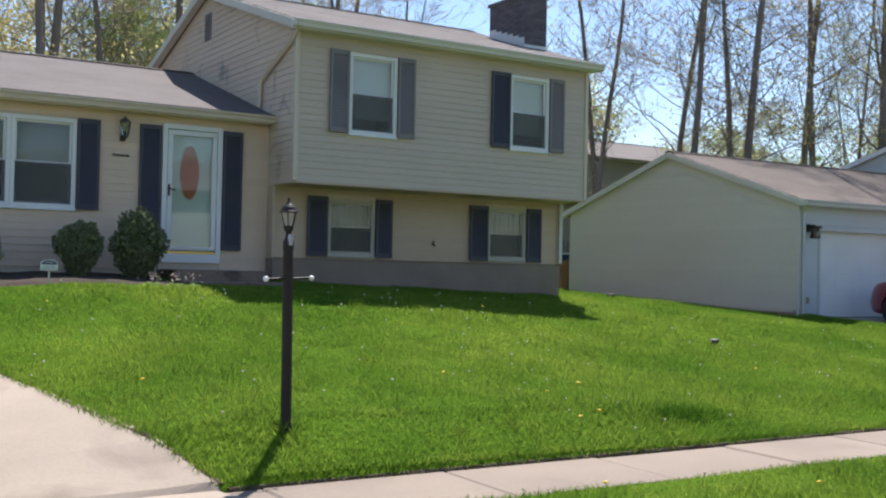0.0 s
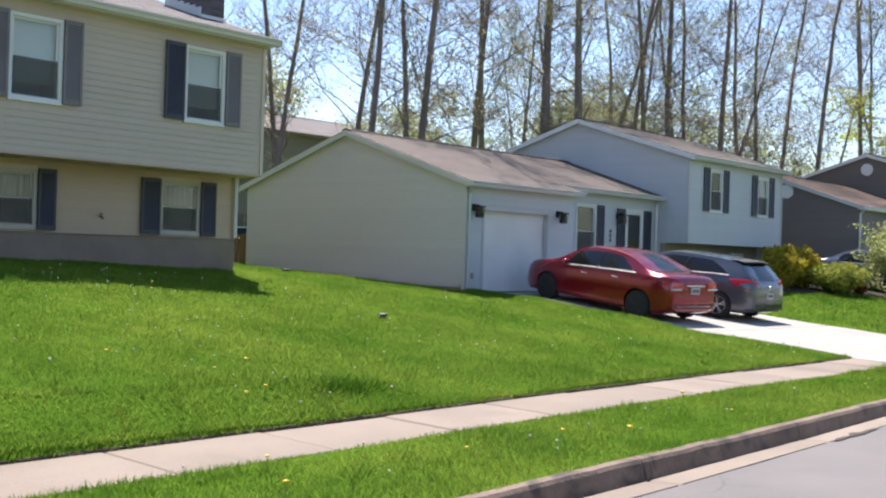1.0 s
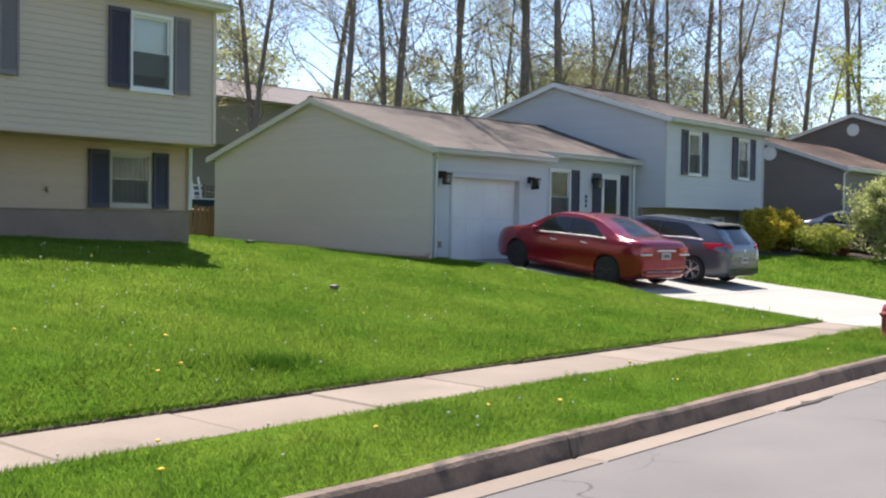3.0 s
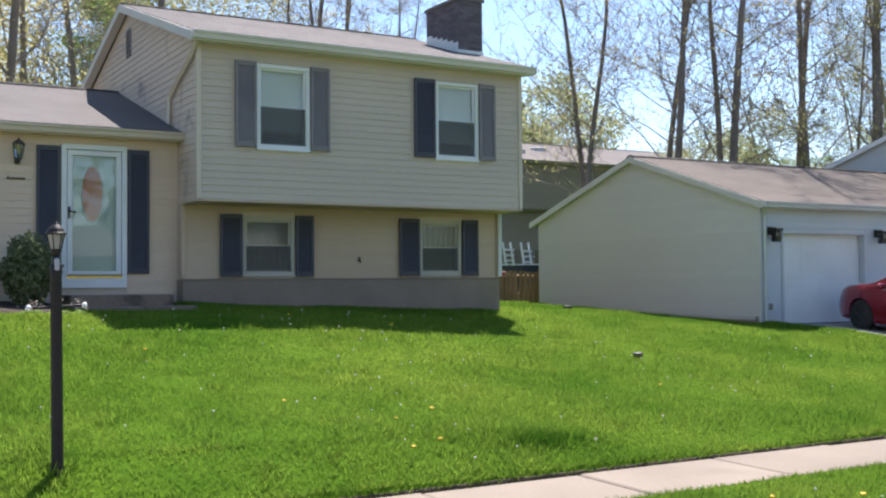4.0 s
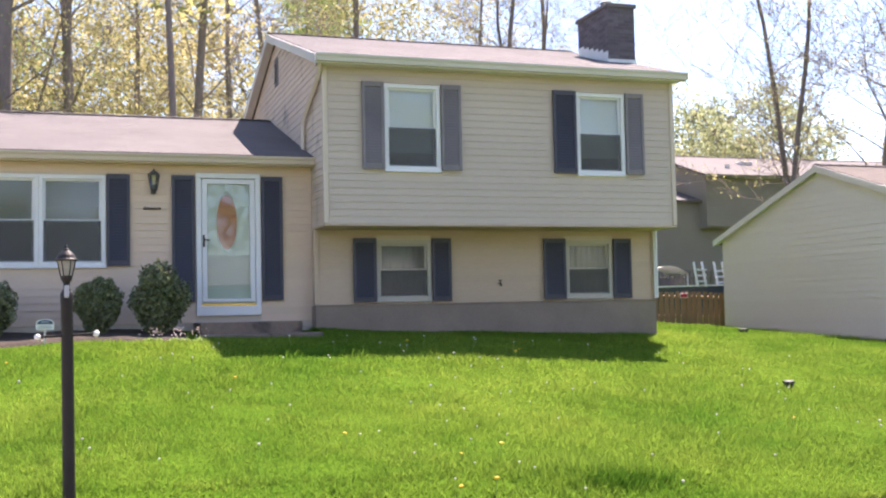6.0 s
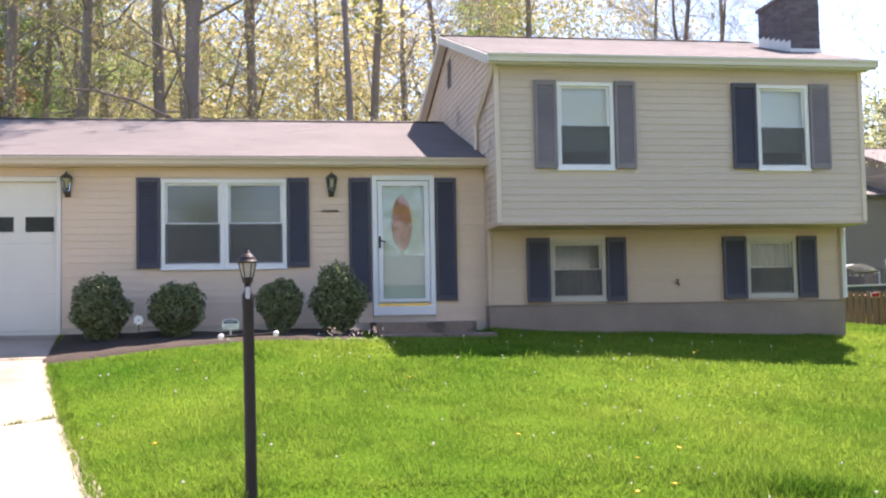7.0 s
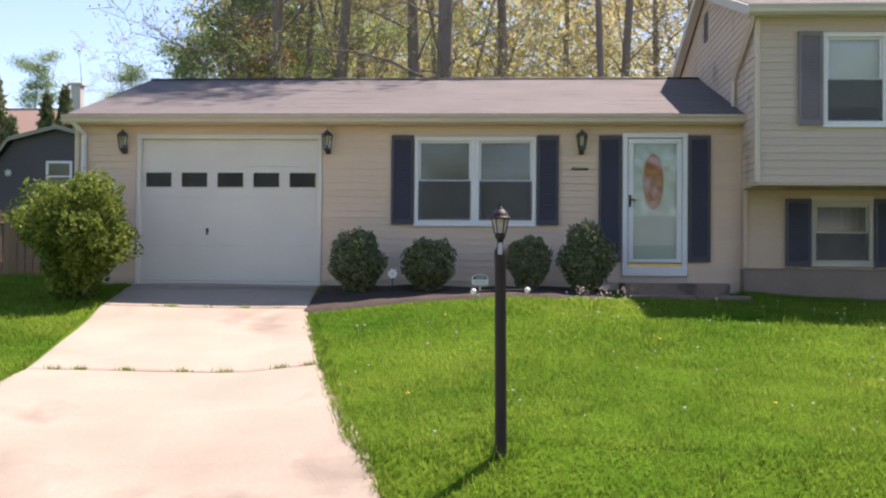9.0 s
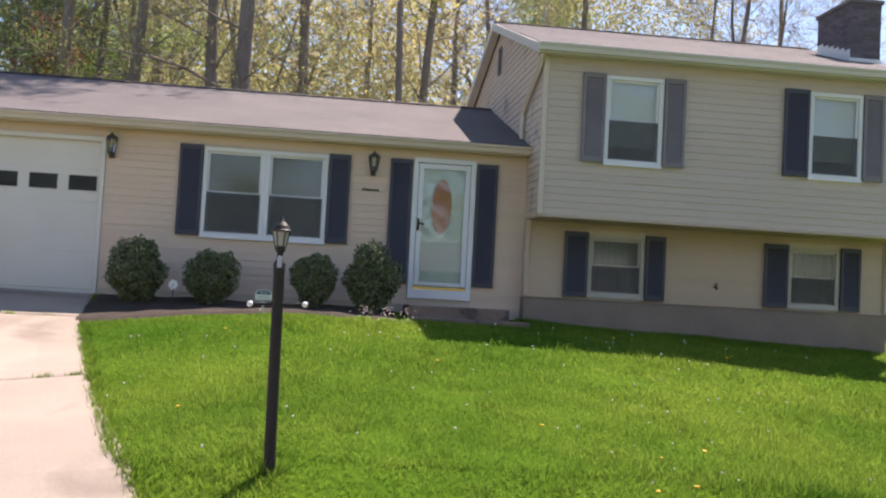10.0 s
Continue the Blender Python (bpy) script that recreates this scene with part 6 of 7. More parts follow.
    for nm, sa, sb in (("rear_window", rear0, c0 + 0.42 if not spoiler else c0 - 0.22), ("windscreen", c1 - 0.42, front1)):
        bm = bmesh.new()
        rows = []
        for s in np.linspace(sa, sb, 14):
            half = section(s)
            wx = half[14][0] * (0.96 if spoiler else 0.93)
            rows.append([bm.verts.new((wx * f, s, ztop(s) - 0.012 + 0.030 * (1 - abs(f) ** 1.6) + 0.002)) for f in np.linspace(-1, 1, 11)])
        for p, q in zip(rows, rows[1:]):
            for k in range(10):
                bm.faces.new((p[k], q[k], q[k + 1], p[k + 1]))
        part(nm, bm, CARGLASS, e, "", True)
    bm = bmesh.new()
    box(bm, -0.62, 0.62, wheels[0] - 0.36, wheels[1] + 0.36, 0.22, 0.55)
    part("underbody", bm, PLASTIC, e)
    for y in wheels:
        for sx in (-1, 1):
            bm = bmesh.new()
            prof = [(0.225, -0.09), (0.30, -0.10), (0.325, -0.075), (0.33, 0.0), (0.325, 0.075), (0.30, 0.10), (0.225, 0.09)]
            lathe(bm, prof, (0, 0, 0), 32)
            m = Matrix.Translation((sx * (half_w(y) - 0.10), y, 0.33)) @ Matrix.Rotation(sx * math.pi / 2, 4, "Y")
            bm.transform(m)
            w = part("wheel", bm, TYRE, e, "", True)
            bm = bmesh.new()
            lathe(bm, [(0.228, 0.055), (0.232, 0.088), (0.215, 0.092), (0.205, 0.06), (0.20, 0.03)], (0, 0, 0), 32)
            lathe(bm, [(0.055, 0.05), (0.055, 0.088), (0.035, 0.092)], (0, 0, 0), 14)
            for k in range(5):
                for d in (-0.16, 0.16):
                    a = k * math.tau / 5
                    tube(bm, [(0.04 * math.cos(a), 0.04 * math.sin(a), 0.078), (0.215 * math.cos(a + d), 0.215 * math.sin(a + d), 0.082)], [0.02, 0.016], 5)
            bm.transform(m)
            part("rim", bm, BLACKRIM if black_rim else rims, w, "", False)
            bm = bmesh.new()
            lathe(bm, [(0.2, 0.02), (0.2, 0.03)], (0, 0, 0), 20)
            bm.transform(m)
            part("brake_disc", bm, PLASTIC, w)
    # bright line under the side glass, handles, mirrors, door gaps
    for sx in (-1, 1):
        bm = bmesh.new()
        ys = np.linspace(c0 - 0.06, c1 + 0.02, 16)
        tube(bm, [(sx * (section(y)[9][0] + 0.010), y, zbelt(y) + 0.016) for y in ys], 0.016, 5)
        part("window_trim", bm, CHROME, e, "bright window trim")
        for y in (c0 + 0.42, (c0 + c1) / 2 + 0.32):
            bm = bmesh.new()
            x = half_w(y) * 0.99
            tube(bm, [(sx * (x - 0.01), y, zbelt(y) - 0.14), (sx * (x + 0.028), y + 0.02, zbelt(y) - 0.135), (sx * (x + 0.028), y + 0.15, zbelt(y) - 0.13), (sx * (x - 0.01), y + 0.17, zbelt(y) - 0.135)], 0.013, 6)
            part("door_handle", bm, CHROME if body is RED else body, e)
        bm = bmesh.new()
        y = c1 - 0.12
        bmesh.ops.create_icosphere(bm, subdivisions=2, radius=1, matrix=Matrix.Translation((sx * (half_w(y) + 0.07), y + 0.03, zbelt(y) + 0.085)) @ Matrix.Diagonal((0.115, 0.075, 0.075, 1)))
        tube(bm, [(sx * half_w(y) * 0.93, y + 0.03, zbelt(y) + 0.03), (sx * (half_w(y) + 0.04), y + 0.03, zbelt(y) + 0.06)], 0.025, 6)
        part("wing_mirror", bm, body, e, "", True)
        for y in (c0 + 0.10, (c0 + c1) / 2 + 0.05, c1 + 0.02):
            bm = bmesh.new()
            half = section(y)
            tube(bm, [(sx * (x - 0.002), y, z) for x, z in half[2:9]], 0.004, 4)
            part("door_seam", bm, PLASTIC, e)
        bm = bmesh.new()
        ys = np.linspace(wheels[0] + 0.42, wheels[1] - 0.42, 8)
        tube(bm, [(sx * (section(y)[2][0] + 0.006), y, section(y)[2][1] + 0.01) for y in ys], 0.03, 5)
        part("sill", bm, PLASTIC if body is not RED else body, e)
    tails(e)
    if spoiler:
        bm = bmesh.new()
        y0 = c0 - 0.30
        rows = []
        for s, dz in ((y0 - 0.05, 0.0), (y0 + 0.10, 0.022), (y0 + 0.28, 0.02)):
            rows.append([(0.62 * f, s + 0.06 * f * f, ztop(y0 + 0.28) + dz - 0.02 + 0.02 * (1 - f * f)) for f in np.linspace(-1, 1, 9)])
        v = [[[bm.verts.new((x, y, z - t)) for x, y, z in r] for r in rows] for t in (0, 0.03)]
        for lay in v:
            for p, q in zip(lay, lay[1:]):
                for k in range(8):
                    bm.faces.new((p[k], p[k + 1], q[k + 1], q[k]))
        for r in (0, 2):
            for k in range(8):
                bm.faces.new((v[0][r][k], v[1][r][k], v[1][r][k + 1], v[0][r][k + 1]))
        part("spoiler", bm, PLASTIC, e, "black roof spoiler")
    bm = bmesh.new()
    rbox(bm, -0.60, 0.60, 0.005, 0.2, 0.27, 0.40, 0.03)
    part("bumper_skirt", bm, PLASTIC if not black_rim else body, e)
    return e


def red_tails(e):
    for sx in (-1, 1):
        bm = bmesh.new()
        v = [(sx * 0.42, 0.015, 0.80), (sx * 0.42, 0.015, 0.93), (sx * 0.74, 0.05, 0.94), (sx * 0.82, 0.22, 0.96), (sx * 0.835, 0.24, 0.82), (sx * 0.78, 0.06, 0.78)]
        prism(bm, v, (sx * 0.012, -0.016, 0))
        part("tail_light", bm, TAIL, e, "red tail light")
        bm = bmesh.new()
        rbox(bm, *sorted((sx * 0.44, sx * 0.78)), -0.012, 0.05, 0.765, 0.80, 0.01)
        part("reverse_light", bm, CLEARLENS, e)
    bm = bmesh.new()
    rbox(bm, -0.30, 0.30, -0.022, 0.05, 0.855, 0.885, 0.006)
    part("boot_trim", bm, CHROME, e, "bright boot trim")
    bm = bmesh.new()
    rbox(bm, -0.15, 0.15, -0.018, 0.03, 0.68, 0.83, 0.006)
    p = part("number_plate", bm, PLATE, e)
    bm = bmesh.new()
    for k in range(5):
        box(bm, -0.11 + k * 0.046, -0.075 + k * 0.046, -0.021, -0.019, 0.72, 0.79)
    part("plate_bars", bm, NAVY, p)
    bm = bmesh.new()
    rbox(bm, -0.56, 0.56, -0.016, 0.04, 0.40, 0.412, 0.005)
    part("bumper_strip", bm, CHROME, e)


def grey_tails(e):
    for sx in (-1, 1):
        bm = bmesh.new()
        v = [(sx * 0.57, 0.03, 0.80), (sx * 0.59, 0.06, 0.99), (sx * 0.84, 0.17, 1.03), (sx * 0.93, 0.58, 0.99), (sx * 0.93, 0.46, 0.88), (sx * 0.86, 0.09, 0.78)]
        prism(bm, v, (-sx * 0.05, 0.08, 0))
        part("tail_light", bm, HATCHTAIL, e, "red wrap-round tail light")
    bm = bmesh.new()
    rbox(bm, -0.16, 0.16, -0.01, 0.08, 0.58, 0.73, 0.006)
    p = part("number_plate", bm, PLATE, e)
    bm = bmesh.new()
    for k in range(5):
        box(bm, -0.12 + k * 0.05, -0.085 + k * 0.05, -0.014, -0.011, 0.63, 0.69)
    part("plate_bars", bm, NAVY, p)
    bm = bmesh.new()
    lathe(bm, [(0.04, 0), (0.04, 0.008)], (0, 0, 0), 16)
    bm.transform(Matrix.Translation((0, 0.03, 0.86)) @ Matrix.Rotation(math.pi / 2, 4, "X"))
    part("badge", bm, CHROME, e)


SEDAN_TOP = [(0, 0.62), (0.03, 0.92), (0.10, 1.035), (0.20, 1.07), (0.62, 1.11), (1.0, 1.27), (1.45, 1.42), (1.95, 1.475), (2.45, 1.465), (2.8, 1.39), (3.45, 1.06), (3.6, 1.02), (4.2, 0.92), (4.48, 0.78), (4.6, 0.58)]
SEDAN_BELT = [(0, 0.58), (0.03, 0.86), (0.10, 0.96), (0.20, 1.0), (0.9, 1.01), (2.0, 0.975), (3.2, 0.93), (3.5, 0.935), (4.2, 0.84), (4.48, 0.70), (4.6, 0.54)]
SEDAN_W = [(0, 0.70), (0.12, 0.80), (0.45, 0.875), (1.2, 0.90), (3.3, 0.90), (4.0, 0.87), (4.35, 0.76), (4.6, 0.55)]
r = car("car", (11.98, -6.58, 0), -radians(7), "glossy red sedan with black wheels parked before a garage", RED, ALLOY, SEDAN_TOP, SEDAN_BELT, SEDAN_W,
        (1.02, 3.05, 0.55, 3.42), (0.84, 3.60), 4.6, red_tails, black_rim=True)


def settle(ob, x, y, turn, axle=(1.0, 3.7), size=1.0):
    """Stand a car on the sloping drive."""
    d = Vector((-math.sin(turn), math.cos(turn)))
    za, zb = (on_land(x + d.x * a, y + d.y * a) + 0.022 for a in axle)
    tilt = math.atan2(zb - za, axle[1] - axle[0])
    ob.matrix_basis = Matrix.Translation((x, y, za - axle[0] * math.tan(tilt))) @ Matrix.Rotation(turn, 4, "Z") @ Matrix.Rotation(tilt, 4, "X") @ Matrix.Diagonal((size, size, size * 0.96, 1))


settle(r, 12.80, -5.78, -radians(9), (0.84, 3.6), 0.94)
HATCH_TOP = [(0, 0.60), (0.04, 0.86), (0.12, 1.02), (0.30, 1.22), (0.50, 1.40), (0.75, 1.45), (1.5, 1.485), (2.2, 1.475), (2.6, 1.40), (3.3, 1.08), (3.5, 1.03), (4.0, 0.94), (4.25, 0.80), (4.36, 0.60)]
HATCH_BELT = [(0, 0.56), (0.04, 0.80), (0.12, 0.95), (0.30, 1.03), (0.8, 1.05), (2.0, 0.98), (3.1, 0.93), (3.4, 0.94), (4.0, 0.85), (4.25, 0.72), (4.36, 0.56)]
HATCH_W = [(0, 0.72), (0.12, 0.82), (0.45, 0.89), (1.2, 0.91), (3.1, 0.91), (3.8, 0.87), (4.15, 0.76), (4.36, 0.55)]
g = car("car", (14.65, -6.95, 0), 0, "slate grey hatchback with alloy wheels on a pale driveway", GREY, ALLOY, HATCH_TOP, HATCH_BELT, HATCH_W,
        (0.72, 2.85, 0.10, 3.22), (0.86, 3.50), 4.36, grey_tails, spoiler=True)
settle(g, 15.90, -5.95, -radians(1), (0.86, 3.5), 0.955)
s = car("car", (27.6, -2.9, 0), radians(80), "silver sedan parked behind shrubs near a taupe house", SILVER, ALLOY, SEDAN_TOP, SEDAN_BELT, SEDAN_W,
        (1.02, 3.05, 0.55, 3.42), (1.0, 3.68), 4.6, red_tails)
settle(s, 29.0, -5.36, 0, (0.93, 3.44), 0.93)


# ---- yard things ----
def lamp_post():
    e = thing("lamp_post", (-3.70, -8.616, 0.29), "black lamp post with a glass lantern and a crossbar", "lamp post")
    bm = bmesh.new()
    lathe(bm, [(0.046, -0.3), (0.046, 0.02), (0.042, 0.06), (0.040, 1.38), (0.043, 1.40), (0.043, 1.46), (0.036, 1.47), (0.024, 1.49), (0.022, 1.545)], (0, 0, 0), 20)
    part("post", bm, BLACK, e, "", True)
    fit = Matrix.Translation((0, 0, 1.535)) @ Matrix.Diagonal((0.78, 0.78, 0.72, 1)) @ Matrix.Translation((0, 0, -1.51))
    bm = bmesh.new()
    lathe(bm, [(0.03, 1.51), (0.047, 1.535), (0.05, 1.56), (0.05, 1.575)], (0, 0, 0), 12)
    bm.transform(fit)
    head = part("lantern_base", bm, BLACK, e, "black metal lantern")
    for k in range(6):
        a = k * math.tau / 6
        bm = bmesh.new()
        tube(bm, [(0.048 * math.cos(a), 0.048 * math.sin(a), 1.57), (0.078 * math.cos(a), 0.078 * math.sin(a), 1.72)], 0.006, 5)
        bm.transform(fit)
        part("rib", bm, BLACK, head)
    bm = bmesh.new()
    lathe(bm, [(0.092, 1.715), (0.096, 1.73), (0.085, 1.742), (0.07, 1.775), (0.045, 1.805), (0.03, 1.815), (0.028, 1.83), (0.012, 1.84), (0.016, 1.855), (0.008, 1.872), (0.002, 1.885)], (0, 0, 0), 16)
    bm.transform(fit)
    part("cap", bm, BLACK, head)
    bm = bmesh.new()
    lathe(bm, [(0.044, 1.575), (0.074, 1.715)], (0, 0, 0), 6)
    bm.transform(fit)
    part("glass", bm, LAMPGLASS, head, "frosted lantern glass")
    bm = bmesh.new()
    tube(bm, [(-0.185, -0.02, 1.168), (0.185, -0.02, 1.178)], 0.009, 8)
    bar = part("crossbar", bm, BLACK, e)
    for sx in (-1, 1):
        bm = bmesh.new()
        bmesh.ops.create_icosphere(bm, subdivisions=2, radius=0.022, matrix=Matrix.Translation((sx * 0.19, -0.02, 1.173 + sx * 0.005)))
        part("finial", bm, WHITE, bar, "white ball finial", True)
    bm = bmesh.new()
    rbox(bm, -0.016, 0.016, -0.052, -0.02, 1.43, 1.515, 0.006)
    part("light_sensor", bm, PLATE, e, "pale grey light sensor")
    e.rotation_euler = (0.0, radians(-0.6), 0)


LAMPGLASS = mat("frosted_lantern_glass", (0.62, 0.60, 0.55), (0.5, 0.48, 0.44), 6, 60, 0.35, 0.05, translucent=0.5)
lamp_post()


def hydrant():
    e = thing("fire_hydrant", (10.28, -11.06, on_land(10.28, -11.06) - 0.02), "faded red fire hydrant with pale cap at the kerb", "hydrant")
    bm = bmesh.new()
    lathe(bm, [(0.13, 0), (0.13, 0.03), (0.112, 0.04), (0.112, 0.36), (0.14, 0.37), (0.145, 0.41), (0.115, 0.42), (0.11, 0.46), (0.09, 0.52), (0.05, 0.56)], (0, 0, 0), 20)
    part("barrel", bm, HYDRED, e, "", True)
    bm = bmesh.new()
    lathe(bm, [(0.085, 0.525), (0.052, 0.565), (0.025, 0.575), (0.028, 0.61), (0.02, 0.615)], (0, 0, 0), 12)
    part("cap", bm, HYDTOP, e, "pale blue-grey cap", True)
    for d, r in (((0.15, -1, 0), 0.058), ((-1, -0.25, 0), 0.05)):
        v = Vector(d).normalized()
        bm = bmesh.new()
        tube(bm, [v * 0.08 + Vector((0, 0, 0.29)), v * 0.15 + Vector((0, 0, 0.29))], r * 0.85, 12)
        tube(bm, [v * 0.145 + Vector((0, 0, 0.29)), v * 0.18 + Vector((0, 0, 0.29))], r, 8)
        part("nozzle", bm, HYDRED, e)


HYDRED = mat("faded_red_enamel", (0.36, 0.045, 0.04), (0.28, 0.07, 0.06), 4, 40, 0.55, 0.15)
HYDTOP = mat("pale_enamel", (0.42, 0.50, 0.55), (0.36, 0.4, 0.42), 5, 50, 0.5, 0.1)
hydrant()


def yard_sign():
    x, y = -4.05, -2.0
    z = on_land(x, y)
    e = thing("yard_sign", (x, y, z), "small white and blue shield sign on a stake", "sign")
    bm = bmesh.new()
    box(bm, -0.011, 0.011, 0.006, 0.014, -0.1, 0.22)
    part("stake", bm, ALLOY, e)
    top = 1.60 - z
    bm = bmesh.new()
    outline = [(-0.105, top - 0.14), (0.105, top - 0.14), (0.11, top - 0.05), (0.075, top - 0.015), (0.0, top), (-0.075, top - 0.015), (-0.11, top - 0.05)]
    prism(bm, [(px, 0, pz) for px, pz in outline], (0, 0.005, 0))
    face = part("panel", bm, WHITE, e)
    bm = bmesh.new()
    bm.faces.new([bm.verts.new((px * 0.86, -0.0075, top - 0.065 + (pz - top + 0.065) * 0.8)) for px, pz in outline[2:] + [(-0.11, top - 0.07), (0.11, top - 0.07)]])
    part("band", bm, BLUE, face, "dark blue band")
    bm = bmesh.new()
    for k, w in enumerate((0.07, 0.085)):
        box(bm, -w, w, -0.009, -0.007, top - 0.098 - k * 0.022, top - 0.088 - k * 0.022)
    box(bm, -0.05, 0.05, -0.0105, -0.0085, top - 0.05, top - 0.035)
    part("print_bars", bm, PLATE, face)


BLUE = mat("dark_blue_print", (0.02, 0.05, 0.12), None, 5, 60, 0.4, 0)
yard_sign()


def pinwheel(x, y, top):
    z = on_land(x, y)
    e = thing("flower_stake", (x, y, z), "white daisy-shaped garden stake in the bed", "garden ornament")
    bm = bmesh.new()
    tube(bm, [(0, 0, -0.05), (0, 0, top - z)], 0.006, 6)
    part("stem", bm, PLASTIC, e)
    for k in range(7):
        a = k * math.tau / 7
        bm = bmesh.new()
        c, s = math.cos(a), math.sin(a)
        pts = [(0.012, -0.010), (0.05, -0.02), (0.075, 0), (0.05, 0.02), (0.012, 0.010)]
        prism(bm, [(u * c - v * s, -0.018, top - z + u * s + v * c) for u, v in pts], (0, 0.005, 0))
        part("petal", bm, WHITE, e)


pinwheel(-5.30, -1.15, 1.60)


def utility_box():
    """A squat dark cap in the grass."""
    e = thing("valve_cap", (4.605, -5.07, on_land(4.605, -5.07)), "small dark metal cleanout cap in the lawn", "cap")
    bm = bmesh.new()
    lathe(bm, [(0.06, -0.05), (0.06, 0.045), (0.075, 0.05), (0.075, 0.07), (0.055, 0.08), (0.02, 0.085)], (0, 0, 0), 14)
    part("lid", bm, PLASTIC, e)
    e2 = thing("valve_cap", (8.4, 1.6, on_land(8.4, 1.6)), "small dark metal cleanout cap in the lawn", "cap")
    bm = bmesh.new()
    lathe(bm, [(0.085, -0.05), (0.085, 0.08), (0.10, 0.085), (0.10, 0.115), (0.03, 0.125)], (0, 0, 0), 14)
    part("lid", bm, PLASTIC, e2)


utility_box()


def bed(name, x0, x1, y0, y1, label, lift=0.03, slant=0.0):
    """A mounded bed of mulch; slant: how far its front edge runs forward over its length."""
    xs, vs = np.arange(x0, x1 + 0.01, 0.12), np.linspace(0, 1, int((y1 - y0) / 0.12) + 2)
    X, V = np.meshgrid(xs, vs, indexing="ij")
    front = y0 - slant * (X - x0) / (x1 - x0) + 0.06 * np.sin(X * 2.3) * np.sin(X * 0.9 + 1)
    Y = front + (y1 - front) * V
    Z = land(X, Y) + lift + np.array([[noise.noise(Vector((a * 3, b * 3, 0))) * 0.025 for a, b in zip(ra, rb)] for ra, rb in zip(X, Y)])
    Z[[0, -1], :] -= 0.06
    Z[:, [0, -1]] -= 0.06
    n, k = X.shape
    idx = np.arange(n * k).reshape(n, k)
    me = bpy.data.meshes.new(name)
    me.from_pydata(np.stack([X, Y, Z], -1).reshape(-1, 3).tolist(), [], np.stack([idx[:-1, :-1], idx[1:, :-1], idx[1:, 1:], idx[:-1, 1:]], -1).reshape(-1, 4).tolist())
    tagged(link(name, me, SOIL, None, "", True), label, "planting bed", kind="structure")


bed("planting_bed", -6.50, -2.1, -2.05, -0.02, "dark mulch bed along the house front")
bed("planting_bed", 22.8, 29.0, -3.0, -2.1, "dark mulch bed under shrubs beside a lawn", 0.04, 2.9)


def stones():
    rnd = random.Random(8)
    for k in range(9):
        x, y = 28.55 + k * 0.07, -5.85 - 0.12 * k
        bm = bmesh.new()
        bmesh.ops.create_icosphere(bm, subdivisions=2, radius=1)
        for v in bm.verts:
            v.co *= 1 + 0.3 * noise.noise(v.co * 1.3 + Vector((k * 5, 0, 0)))
            v.co = Vector((v.co.x * 0.26, v.co.y * 0.18, v.co.z * 0.10))
        e = part("edging_stone", bm, STONE, None)
        e.matrix_basis = pose(x, y, on_land(x, y) + 0.05, 0, 0, rnd.uniform(0, 60))
        tagged(e, "flat grey edging stone beside a mulch bed", "stone", "stones edging the bed")


STONE = mat("grey_field_stone", (0.15, 0.128, 0.108), (0.07, 0.062, 0.054), 4, 30, 0.9, 0.4)
stones()


# ---- behind the houses ----
FENCEW = mat("weathered_cedar", (0.30, 0.19, 0.105), (0.20, 0.125, 0.07), 2, 30, 0.85, 0.3, vary=0.14, stretch=(3, 3, 0.4))
FENCEG = mat("grey_weathered_board", (0.20, 0.17, 0.145), (0.14, 0.12, 0.10), 2, 30, 0.9, 0.3, vary=0.12, stretch=(3, 3, 0.4))
POOLM = mat("blue_black_pool_wall", (0.03, 0.04, 0.07), None, 3, 40, 0.4, 0.05)
REDSIGN = mat("red_sign", (0.55, 0.03, 0.03), None, 5, 60, 0.4, 0)


def fence(x0, y0, x1, y1, height, material, label, base=None):
    n = int(math.hypot(x1 - x0, y1 - y0) / 0.152)
    e = thing("fence", (x0, y0, on_land(x0, y0)), label, "fence")
    inv = e.matrix_basis.inverted()
    d = Vector((x1 - x0, y1 - y0)).normalized()
    ang = math.degrees(math.atan2(d.y, d.x))
    bm = bmesh.new()
    box(bm, -0.07, 0.07, -0.012, 0.012, 0, height)
    for v in bm.verts:
        if v.co.z > 0.5:
            v.co.x *= 0.72
    board = None
    rnd = random.Random(int(x0 * 10))
    for k in range(n):
        x, y = x0 + d.x * 0.152 * k, y0 + d.y * 0.152 * k
        m = inv @ pose(x, y, on_land(x, y) - 0.03 + rnd.uniform(-0.02, 0.02), rnd.uniform(-0.6, 0.6), rnd.uniform(-1, 1), ang)
        if board is None:
            board = part("picket", bm, material, e)
            o = board
        else:
            o = new("picket", board.data)
            o.parent = e
        o.matrix_basis = m
    for f in (0.22, 0.78):
        bm = bmesh.new()
        za, zb = on_land(x0, y0) + height * f, on_land(x1, y1) + height * f
        tube(bm, [(x0 - d.y * 0.04, y0 + 0.04, za), (x1 - d.y * 0.04, y1 + 0.04, zb)], 0.045, 4)
        wpart("rail", bm, material, e)
    k = 0
    while k < n:
        x, y = x0 + d.x * 0.152 * k - d.y * 0.09, y0 + d.y * 0.152 * k + 0.09
        bm = bmesh.new()
        rbox(bm, x - 0.045, x + 0.045, y - 0.045, y + 0.045, on_land(x, y) - 0.2, on_land(x, y) + height * 0.97, 0.006)
        wpart("post", bm, material, e)
        k += 16
    return e


